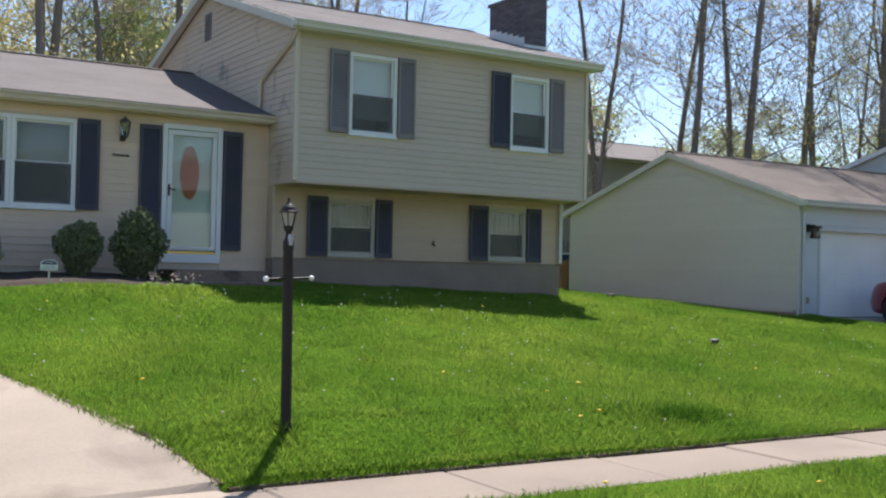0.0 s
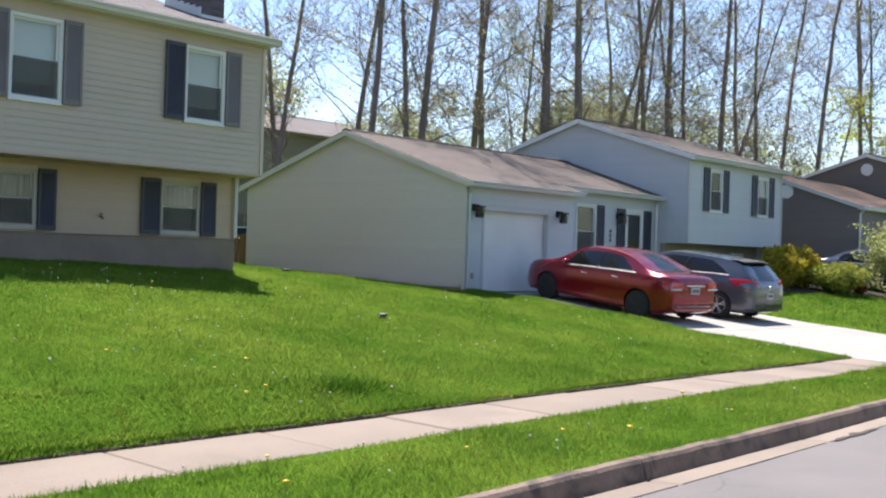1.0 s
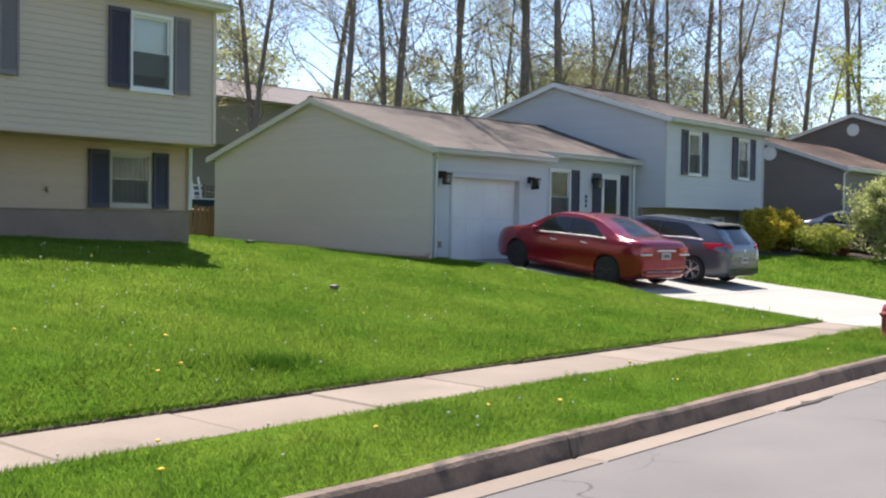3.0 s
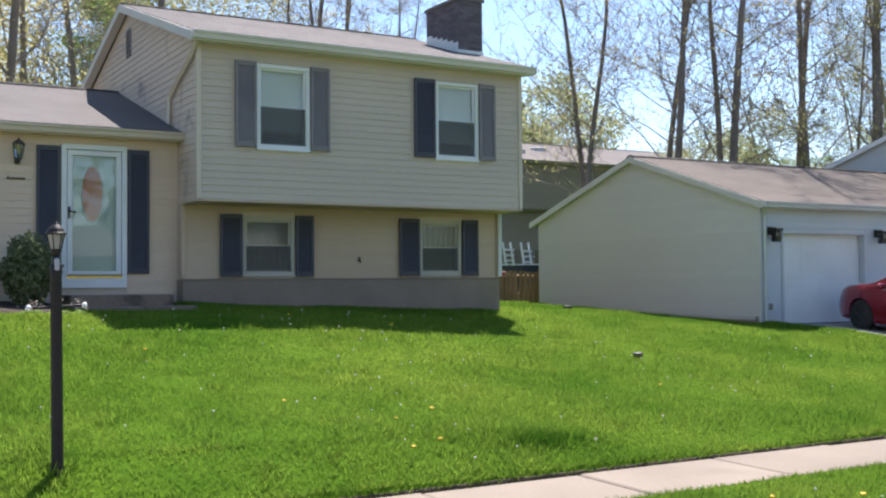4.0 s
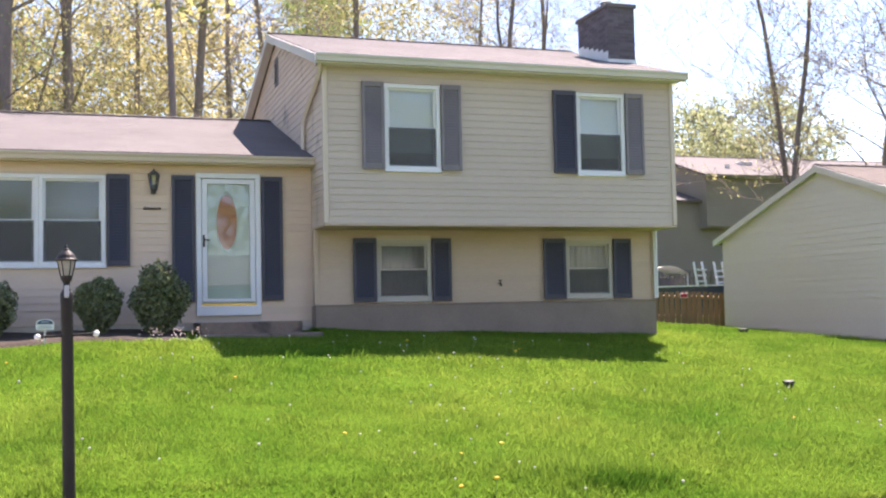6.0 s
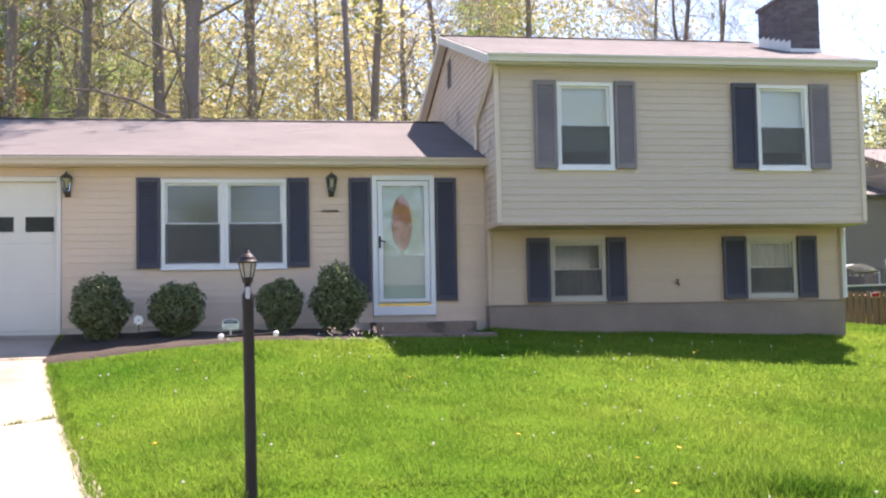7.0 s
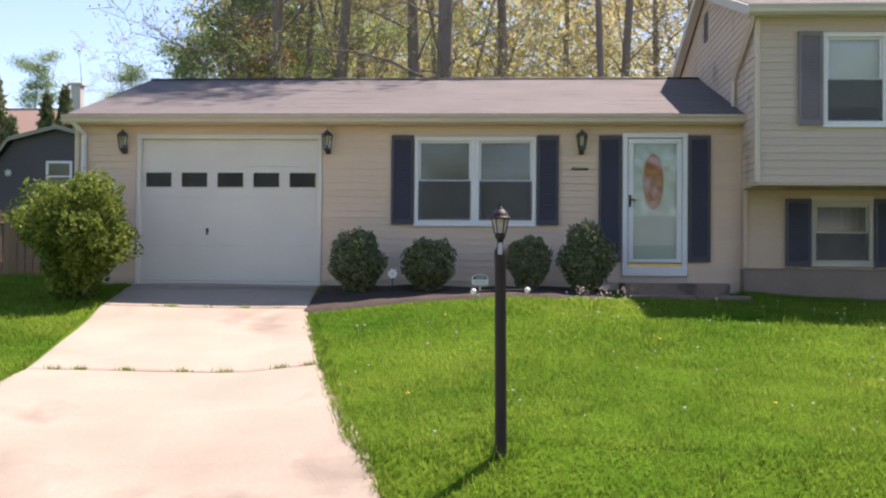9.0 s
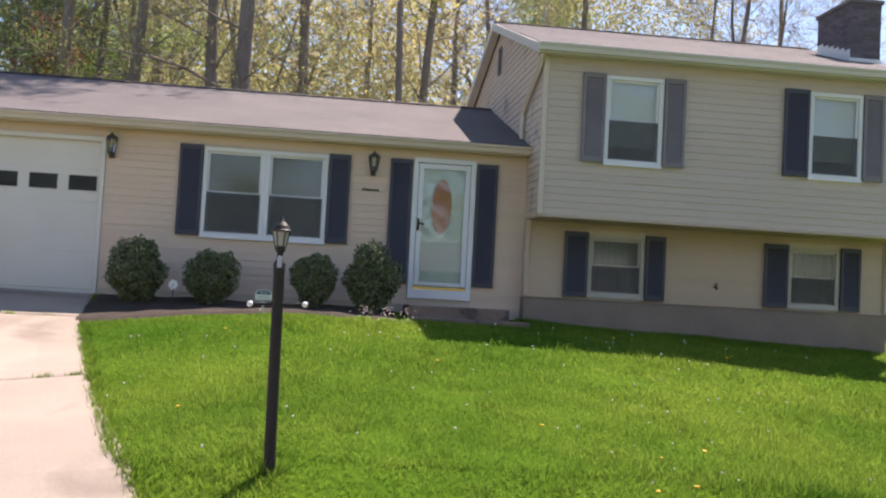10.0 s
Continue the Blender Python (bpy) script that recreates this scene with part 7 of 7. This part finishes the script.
fence(5.6, 7.0, 12.6, 7.0, 0.86, FENCEW, "brown wooden picket fence across a back yard")
fence(-16.8, 4.0, -10.4, 4.0, 1.32, FENCEW, "brown wooden stockade fence beside the garage")
fence(8.0, 17.5, 22.0, 17.5, 1.5, FENCEG, "grey weathered board fence behind a pool")


def back_sign():
    bm = bmesh.new()
    rbox(bm, 10.20, 10.42, 6.955, 6.968, 1.82, 1.93, 0.003)
    e = thing("sign", (10.31, 6.96, 1.87), "small red notice fixed to a wooden fence", "sign")
    wpart("border", bm, WHITE, e)
    bm = bmesh.new()
    box(bm, 10.218, 10.402, 6.950, 6.954, 1.832, 1.918)
    wpart("panel", bm, REDSIGN, e)


back_sign()


def pool():
    x, y, z = 15.2, 13.6, on_land(15.2, 13.6)
    e = thing("swimming_pool", (x, y, z), "round above-ground pool with dark wall and white ladder", "pool")
    bm = bmesh.new()
    lathe(bm, [(2.3, -0.1), (2.3, 0.86), (2.2, 0.86), (2.2, 0.7), (0.02, 0.7)], (0, 0, 0), 40)
    part("wall", bm, POOLM, e, "", False)
    bm = bmesh.new()
    lathe(bm, [(2.36, 0.86), (2.36, 0.90), (2.16, 0.90), (2.16, 0.86)], (0, 0, 0), 40)
    part("rim", bm, WHITE, e)
    bm = bmesh.new()
    for px in (-1.60, -1.32, -0.92, -0.64):
        tube(bm, [(px, -1.9, 0.85), (px - 0.06, -1.8, 1.58)], 0.04, 6)
    for zz in (0.98, 1.15, 1.32):
        box(bm, -1.62, -1.32, -1.95, -1.8, zz, zz + 0.05)
        box(bm, -0.94, -0.64, -1.95, -1.8, zz - 0.04, zz + 0.01)
    part("ladder", bm, WHITE, e, "white plastic ladder")


pool()


def canopy():
    e = thing("canopy", (14.9, 15.6, on_land(14.9, 15.6)), "low white domed canopy beside a pool", "canopy")
    bm = bmesh.new()
    n = 12
    top = [(-0.75 + 1.5 * k / n, 1.32 + 0.28 * math.sin(math.pi * k / n)) for k in range(n + 1)]
    a = [[bm.verts.new((x, yy, z)) for x, z in top] for yy in (0, 1.4)]
    for k in range(n):
        bm.faces.new((a[0][k], a[0][k + 1], a[1][k + 1], a[1][k]))
    bmesh.ops.solidify(bm, geom=bm.faces[:], thickness=0.05)
    part("cover", bm, WHITE, e, "", True)
    for px in (-0.72, 0.72):
        for py in (0.05, 1.35):
            bm = bmesh.new()
            tube(bm, [(px, py, -0.1), (px, py, 1.32)], 0.03, 6)
            part("leg", bm, WHITE, e)
    bm = bmesh.new()
    box(bm, -0.7, 0.7, 0.4, 1.1, 0.0, 1.2)
    part("drape", bm, FENCEG, e, "grey-brown side panel")


canopy()


def back_house():
    h = thing("house", (24, 26, 1.8), "grey-tan two-storey house with brown roof beyond a fence", "house")
    bm = bmesh.new()
    slab_wall(bm, "x", 22.0, 0.15, 20.4, 33.0, 4.85, 6.9)
    slab_wall(bm, "x", 22.6, 0.15, 12.0, 33.0, 1.5, 4.85)
    slab_wall(bm, "x", 22.6, 0.15, 12.0, 20.4, 4.85, 5.9)
    box(bm, 20.4, 33.0, 22.15, 22.7, 4.80, 4.85)
    w = wpart("wall", bm, GREYTAN, h)
    siding(w, "x", 22.0, -1, 4.9, 6.85, lambda z: (20.42, 33.0), [], GREYTAN, 0.2, True)
    bm = bmesh.new()
    gable_core(bm, 20.4, -1, 22.15, 30.0, 26.0, 8.2, 4.85, 6.9)
    gable_core(bm, 33.0, 1, 22.15, 30.0, 26.0, 8.2, 1.5, 6.9)
    slab_wall(bm, "x", 30.0, -0.15, 12.0, 33.0, 1.5, 6.9)
    wpart("wall", bm, GREYTAN, h)
    roof(h, 20.2, 33.2, 26.0, 8.3, 21.7, 6.95, 30.3, tabs=False)
    roof(h, 11.8, 20.4, 26.0, 7.05, 22.3, 5.95, 30.3, tabs=False)
    eave(h, 20.2, 33.2, 21.7, 6.94, 22.0, GREYTAN)
    bm = bmesh.new()
    lathe(bm, [(0.10, 7.2), (0.10, 7.55), (0.13, 7.56)], (22.2, 23.2, 0), 8)
    rbox(bm, 23.4, 24.0, 24.0, 24.6, 7.65, 7.85, 0.02)
    wpart("roof_vent", bm, WHITE, h)


back_house()


def opposite_house():
    """The sunlit house over the road, seen only in the window and door glass."""
    h = thing("house", (6, -36, 0), "pale house with white trim across the street", "house")
    ups = [(-4.0, -3.0, 0.9, 2.4), (0.4, 1.4, 0.9, 2.4), (10.6, 11.5, 3.4, 4.6), (13.6, 14.5, 3.4, 4.6)]
    bm = bmesh.new()
    slab_wall(bm, "x", -32.0, -0.2, -8.0, 8.0, -0.3, 3.0, [u for u in ups[:2]] + [(3.2, 6.2, -0.3, 2.2)])
    slab_wall(bm, "x", -31.4, -0.2, 8.0, 16.0, -0.3, 5.2, ups[2:])
    gable_core(bm, -8.0, -1, -40.0, -32.2, -36.0, 4.4, -0.3, 3.0)
    gable_core(bm, 16.0, 1, -40.0, -31.6, -36.0, 6.6, -0.3, 5.2)
    gable_core(bm, 8.0, -1, -40.0, -31.6, -36.0, 6.6, -0.3, 5.2)
    slab_wall(bm, "x", -40.0, 0.2, -7.8, 15.8, -0.3, 3.0)
    wpart("wall", bm, CREAM, h)
    roof(h, -8.3, 8.0, -36.0, 4.5, -40.4, 3.0, -31.6, tabs=False)
    roof(h, 7.8, 16.3, -36.0, 6.7, -40.4, 5.2, -31.0, tabs=False)
    for a, b, c, d in ups:
        y = -31.4 if a > 8 else -32.0
        bm = bmesh.new()
        ring_frame(bm, a - 0.06, b + 0.06, c - 0.06, d + 0.06, y - 0.02, y + 0.04, 0.09)
        w = wpart("window", bm, WHITE, h)
        pane(w, a, b, c, d, y - 0.08, DARKGLASS)
    bm = bmesh.new()
    rbox(bm, 3.15, 6.25, -32.12, -32.06, -0.2, 2.25, 0.01)
    wpart("garage_door", bm, WHITE, h, "white garage door")


opposite_house()


def shed():
    cx, y, hw = -14.45, 9.0, 1.75
    z = on_land(cx, y)
    e = thing("shed", (cx, y + 1.5, z), "dark grey gambrel-roofed garden shed with white window", "shed")
    prof = [(-hw, z), (hw, z), (hw, 3.9), (hw * 0.62, 4.72), (0, 5.0), (-hw * 0.62, 4.72), (-hw, 3.9)]
    bm = bmesh.new()
    a = [[bm.verts.new((cx + px, yy, pz)) for px, pz in prof] for yy in (y, y + 3.2)]
    bm.faces.new(a[0])
    bm.faces.new(a[1][::-1])
    for k in range(len(prof)):
        j = (k + 1) % len(prof)
        bm.faces.new((a[0][k], a[0][j], a[1][j], a[1][k]))
    wpart("wall", bm, DARKSHED, e)
    bm = bmesh.new()
    edge = [(hw + 0.15, 3.82), (hw * 0.66, 4.80), (0, 5.09), (-hw * 0.66, 4.80), (-hw - 0.15, 3.82)]
    for p, q in zip(edge, edge[1:]):
        lo, hi = sorted((p, q))
        solid(bm, [(cx + c[0], yy, c[1] + t) for c in (lo, hi) for yy in (y - 0.15, y + 3.3) for t in (-0.06, 0)])
    wpart("roof", bm, RIDGE, e)
    bm = bmesh.new()
    for p, q in zip(edge, edge[1:]):
        lo, hi = sorted((p, q))
        solid(bm, [(cx + c[0], yy, c[1] + t) for c in (lo, hi) for yy in (y - 0.17, y - 0.152) for t in (-0.1, 0.0)])
    wpart("barge_board", bm, GREYTAN, e)
    bm = bmesh.new()
    ring_frame(bm, cx - 0.28, cx + 0.36, 3.50, 4.24, y - 0.03, y - 0.002, 0.06)
    rbox(bm, cx - 0.22, cx + 0.30, y - 0.025, y - 0.004, 3.85, 3.89, 0.004)
    w = wpart("window", bm, WHITE, e)
    pane(w, cx - 0.22, cx + 0.30, 3.56, 4.18, y - 0.012)
    bm = bmesh.new()
    for k in range(7):
        tube(bm, [(cx - 1.2, y - 0.03, 3.95), (cx - 1.2 + 0.09 * math.cos(k * 0.9), y - 0.03, 3.95 + 0.09 * math.sin(k * 0.9))], 0.016, 4)
    wpart("star", bm, WHITE, e, "white star ornament")


DARKSHED = mat("dark_grey_board", (0.085, 0.075, 0.088), (0.07, 0.062, 0.072), 1, 20, 0.7, 0.1)
shed()


def far_house():
    h = thing("house", (-24, 34, 1.9), "distant house with red-brown roof and chimney", "house")
    bm = bmesh.new()
    slab_wall(bm, "x", 31.0, 0.2, -34.0, -17.0, 1.5, 6.6)
    gable_core(bm, -17.0, 1, 31.2, 39.0, 35.0, 9.3, 1.5, 6.6)
    gable_core(bm, -34.0, -1, 31.2, 39.0, 35.0, 9.3, 1.5, 6.6)
    wpart("wall", bm, CREAM, h)
    roof(h, -34.3, -16.7, 35.0, 9.5, 30.6, 6.6, 39.4, material=TERRA, tabs=False)
    bm = bmesh.new()
    rbox(bm, -24.1, -23.65, 33.0, 33.5, 7.5, 10.3, 0.02)
    rbox(bm, -24.17, -23.58, 32.93, 33.57, 10.3, 10.42, 0.02)
    wpart("chimney", bm, CREAM, h)


TERRA = mat("red_brown_shingle", (0.27, 0.18, 0.145), (0.21, 0.135, 0.11), 0.6, 20, 0.9, 0.3)
far_house()


# ---- lawn ----
def lawn(name, x0, x1, y0, y1, density, tall, width, seed, label):
    """Grass blades over a stretch of the land, left out where it is paved, built on or mulched."""
    rng = np.random.default_rng(seed)
    n = int((x1 - x0) * (y1 - y0) * density)
    x, y = rng.uniform(x0, x1, n), rng.uniform(y0, y1, n)
    keep = ~paved(x, y)
    for a, b, c, d in ((-10.45, -0.2, -0.05, 7.3), (-0.3, 5.52, -0.32, 6.7), (11.04, 20.4, -1.2, 6.5), (20.2, 26.4, -0.8, 6.0), (-6.4, -2.1, -2.1, 0), (-2.1, -0.35, -1.5, 0), (22.9, 25.9, -3.6, -2.2), (25.9, 29.0, -5.0, -2.9), (29.9, 46.2, -2.9, 5)):
        keep &= ~((x > a) & (x < b) & (y > c) & (y < d))
    lip = -9.23 + 0.03 * np.sin(x * 9) * np.sin(x * 3.7 + 1) + 0.03 * rng.random(n)
    keep &= (y > lip) | (y < -10)
    edge = right_of_drive(y) + 0.02 + 0.03 * np.sin(y * 8) * np.sin(y * 3.1)
    keep &= ~((x > -7.5) & (x < edge) & (y > -9.3) & (y < -1.5))
    x, y = x[keep], y[keep]
    n = len(x)
    patch = 0.5 + 0.28 * np.sin(x * 1.3 + 1.7 * np.sin(y * 0.9)) * np.sin(y * 1.6 + 1.1 * np.sin(x * 0.7)) + 0.22 * np.sin(x * 3.7 + y * 2.1) * np.sin(y * 4.3 - x * 1.2)
    h = tall * (0.5 + 0.8 * patch) * rng.uniform(0.5, 1.3, n)
    for cx, cy, r in ((0.4, -8.3, 0.45),):
        d = np.hypot((x - cx) / 1.6, y - cy)
        h *= 1 + 0.9 * np.exp(-(d / r) ** 2)
    w = width * rng.uniform(0.6, 1.4, n)
    a = rng.uniform(0, math.tau, n)
    lean = rng.uniform(0.2, 1.3, n) * h
    z = land(x, y)
    base = np.stack([x, y, z - 0.01], -1)
    side = np.stack([np.cos(a), np.sin(a), 0 * a], -1) * w[:, None] / 2
    b2 = a + rng.normal(1.57, 0.5, n)
    tip = base + np.stack([np.cos(b2) * lean, np.sin(b2) * lean, h], -1)
    v = np.stack([base - side, base + side, tip], 1).reshape(-1, 3)
    me = bpy.data.meshes.new(name)
    me.vertices.add(3 * n)
    me.vertices.foreach_set("co", v.astype(np.float32).ravel())
    me.loops.add(3 * n)
    me.loops.foreach_set("vertex_index", np.arange(3 * n, dtype=np.int32))
    me.polygons.add(n)
    me.polygons.foreach_set("loop_start", np.arange(0, 3 * n, 3, dtype=np.int32))
    me.polygons.foreach_set("loop_total", np.full(n, 3, dtype=np.int32))
    me.update(calc_edges=True)
    tagged(link(name, me, GRASS, None), label, "grass", kind="stuff")


lawn("grass", -9.5, 6.5, -9.3, -5.5, 4200, 0.055, 0.009, 71, "unmown bright green lawn grass")
lawn("grass", -12.0, 12.5, -5.5, 0.5, 2600, 0.055, 0.012, 72, "unmown bright green lawn grass")
lawn("grass", 6.5, 12.6, -9.3, -5.5, 2800, 0.055, 0.011, 73, "unmown bright green lawn grass")
lawn("grass", -4.3, 11.4, -12.06, -10.2, 4600, 0.05, 0.009, 74, "bright green grass strip along the kerb")
lawn("grass", 17.5, 42.0, -9.3, -3.0, 420, 0.08, 0.03, 75, "unmown bright green lawn grass")
lawn("grass", 17.5, 42.0, -12.04, -10.2, 500, 0.07, 0.025, 76, "bright green grass strip along the kerb")
lawn("grass", 5.4, 10.5, 0.5, 7.2, 900, 0.10, 0.018, 77, "unmown bright green lawn grass")
lawn("grass", -15.0, -8.6, -8.0, 4.0, 900, 0.09, 0.016, 78, "unmown bright green lawn grass")
# long grass hanging over the edges of walk and drive
lawn("grass", 9.9, 11.4, -12.05, -10.4, 2500, 0.13, 0.010, 79, "long grass round the hydrant and kerb end")



def soil_lip(name, line, label):
    """A low crumbling edge of bare soil along the lawn, uneven in width and height."""
    rng = random.Random(len(line))
    bm = bmesh.new()
    rows = []
    for k, (x, y, nx, ny) in enumerate(line):
        w = 0.025 + 0.015 * math.sin(k * 0.9) * math.sin(k * 0.37) + rng.uniform(-0.008, 0.008)
        top = on_land(x + nx * 0.12, y + ny * 0.12) + rng.uniform(-0.012, 0.012)
        low = on_land(x, y) + 0.015 if abs(ny) < 0.5 else float(street_z(x)) - 0.01
        top = min(top, low + 0.035)
        rows.append([bm.verts.new((x + nx * d, y + ny * d, z)) for d, z in ((-0.012, min(low, top) - 0.03), (rng.uniform(-0.006, 0.012), low + (top - low) * 0.5 + 0.012), (w * 0.6, top + 0.006), (w + 0.02, top), (w + 0.07, top - 0.05))])
    for a, b in zip(rows, rows[1:]):
        for q in range(4):
            bm.faces.new((a[q], b[q], b[q + 1], a[q + 1]))
    tagged(part(name, bm, EARTH, None, "", True), label, "soil", kind="stuff")


soil_lip("soil", [(x, -9.235, 0, 1) for x in np.arange(-4.4, 12.3, 0.07)], "dark bare soil along the sidewalk edge")
soil_lip("soil", [(float(right_of_drive(y)) - 0.005, y, 1, 0.05) for y in np.arange(-9.2, -1.9, 0.07)], "brown bare soil along the driveway edge")


def weeds(name, spots, tall, label, seed, spread=(0.05, 0.012), material=None):
    """Small tufts of grass that have come up in a joint."""
    rng = np.random.default_rng(seed)
    rows = []
    for x, y, n in spots:
        a = rng.uniform(0, math.tau, n)
        px, py = x + rng.normal(0, spread[0], n), y + rng.normal(0, spread[1], n)
        h = tall * rng.uniform(0.4, 1.2, n)
        z = land(px, py) + 0.01
        p = np.stack([px, py, z], -1)
        s = np.stack([np.cos(a), np.sin(a), 0 * a], -1) * 0.005
        t = p + np.stack([np.sin(a) * h * 0.6, np.cos(a) * h * 0.6, h], -1)
        rows.append(np.stack([p - s, p + s, t], 1).reshape(-1, 3))
    v = np.concatenate(rows)
    me = bpy.data.meshes.new(name)
    me.from_pydata(v.tolist(), [], np.arange(len(v)).reshape(-1, 3).tolist())
    tagged(link(name, me, material or GRASS, None), label, "weeds", kind="stuff")


rnd = random.Random(3)
weeds("weeds", [(x + rnd.uniform(-0.1, 0.1), y, rnd.choice((12, 20, 45))) for y, xs in ((-5.33, (-8.3, -8.0, -7.6, -7.5, -7.1, -6.9, -6.5, -6.0, -5.7)), (-1.72, (-8.6, -8.3, -8.2, -7.8, -7.2, -6.7))) for x in xs], 0.06, "small grass tufts in the driveway joints", 5)
DEEPGRASS = mat("deep_green_grass", (0.04, 0.115, 0.010), (0.065, 0.16, 0.014), 2.0, 9, 0.85, 0, translucent=0.4, island=0.3, spec=0.08)
weeds("grass", [(0.40, -8.62, 500), (0.62, -8.68, 400)], 0.10, "darker long grass tufts in the lawn", 8, (0.14, 0.07), DEEPGRASS)
weeds("grass", [(float(right_of_drive(y)) + rnd.uniform(0.0, 0.05), float(y), 40) for y in np.arange(-9.1, -2.2, 0.09)], 0.075, "uneven grass along the driveway edge", 9, (0.035, 0.05))
weeds("grass", [(x, -9.19, 26) for x in np.arange(-4.3, 12.2, 0.09)], 0.06, "uneven grass along the sidewalk edge", 10, (0.05, 0.022))
tufts = [(rnd.uniform(-4.2, 11), rnd.uniform(-9.0, -2.6)) for _ in range(190)] + [(rnd.uniform(-3.6, 9.5), rnd.uniform(-11.8, -10.4)) for _ in range(50)]
weeds("grass", [(x, y, rnd.choice((25, 40, 70))) for x, y in tufts if not bool(paved(x, y)) and not (x < right_of_drive(y) + 0.3)], 0.095, "longer tufts of grass scattered over the lawn", 12, (0.07, 0.06))
weeds("grass", [(10.2 + rnd.uniform(-0.5, 0.75), -11.55 + rnd.uniform(-0.28, 0.2), 55) for _ in range(26)], 0.13, "long weedy grass spilling over the kerb end", 13, (0.07, 0.06))
weeds("grass", [(-3.70, -8.616, 120)], 0.12, "longer grass round the lamp post", 11, (0.08, 0.08))
PETAL = mat("pale_petals", (0.62, 0.45, 0.46), (0.66, 0.60, 0.56), 9, 60, 0.8, 0, translucent=0.3, island=0.2)


def bedding(x, y, seed):
    """A low clump of pale flowers on thin stems."""
    rng = np.random.default_rng(seed)
    e = thing("flower", (x, y, on_land(x, y)), "low clump of pale pink flowers in mulch", "flowers", "flowers along the bed")
    pts = np.stack([rng.normal(0, 0.07, 26), rng.normal(0, 0.05, 26), rng.uniform(0.08, 0.2, 26)], -1)
    link("blossom", leaf_mesh("blossom", pts, 0.026, seed, 1.0), PETAL, e)
    low = np.stack([rng.normal(0, 0.06, 60), rng.normal(0, 0.05, 60), rng.uniform(0.0, 0.05, 60)], -1)
    link("leaves", leaf_mesh("leaves", low, 0.035, seed + 1, 2.0), LEAF_GREEN, e)


for k, (x, y) in enumerate(((-2.75, -2.08), (-2.45, -2.1), (-2.15, -2.05))):
    bedding(x, y, 90 + k)

SEEDHEAD = mat("dandelion_clock", (0.72, 0.70, 0.58), (0.62, 0.59, 0.48), 9, 80, 0.9, 0, translucent=0.3)
DANDY = mat("dandelion_yellow", (0.75, 0.50, 0.02), (0.65, 0.42, 0.02), 9, 80, 0.7, 0)


def dandelion(material, label, r, squash):
    bm = bmesh.new()
    bmesh.ops.create_icosphere(bm, subdivisions=1, radius=r, matrix=Matrix.Translation((0, 0, 0.12)) @ Matrix.Diagonal((1, 1, squash, 1)))
    for f in bm.faces:
        f.material_index = 0
    tube(bm, [(0, 0, -0.01), (0.008, 0, 0.06), (0, 0, 0.12)], 0.003, 4, mi=1)
    ob = part("dandelion", bm, [material, LEAF_GREEN], None)
    return tagged(ob, label, "dandelion", "dandelions in the lawn")


seed = dandelion(SEEDHEAD, "white dandelion seed head on a thin stalk in grass", 0.0125, 0.9)
bloom = dandelion(DANDY, "yellow dandelion flower in grass", 0.022, 0.5)
rnd = random.Random(17)
spots = []
for n in range(170):
    x = rnd.uniform(-5.5, 12) if n < 100 else rnd.gauss(-0.5, 2.2)
    y = rnd.uniform(-9.1, -2.3) if n % 6 else rnd.uniform(-11.8, -10.4)
    if not bool(paved(x, y)) and not (y > -2.5 and x < 0):
        spots.append((x, y, n % 9 == 0))
spots += [(-0.64 + 0.35 * math.sin(k * 2.1), -8.4 + 0.45 * math.cos(k * 1.7), k % 2 == 0) for k in range(7)]
spots += [(10.2 + 0.2 * k, -8.4 + 0.15 * math.sin(k * 3), k % 4 == 3) for k in range(8)]
for k, (x, y, yellow) in enumerate(spots):
    m = pose(x, y, on_land(x, y) + rnd.uniform(-0.04, 0.03), rnd.uniform(-12, 12), rnd.uniform(-12, 12), rnd.uniform(0, 360)) @ Matrix.Scale(rnd.uniform(0.75, 1.25), 4)
    src = bloom if yellow else seed
    o = copy_thing(src, Matrix.Identity(4))
    o.matrix_basis = m
for o in (seed, bloom):
    o.matrix_basis = pose(-1.2 if o is seed else -1.5, -7.4, on_land(-1.2, -7.4))
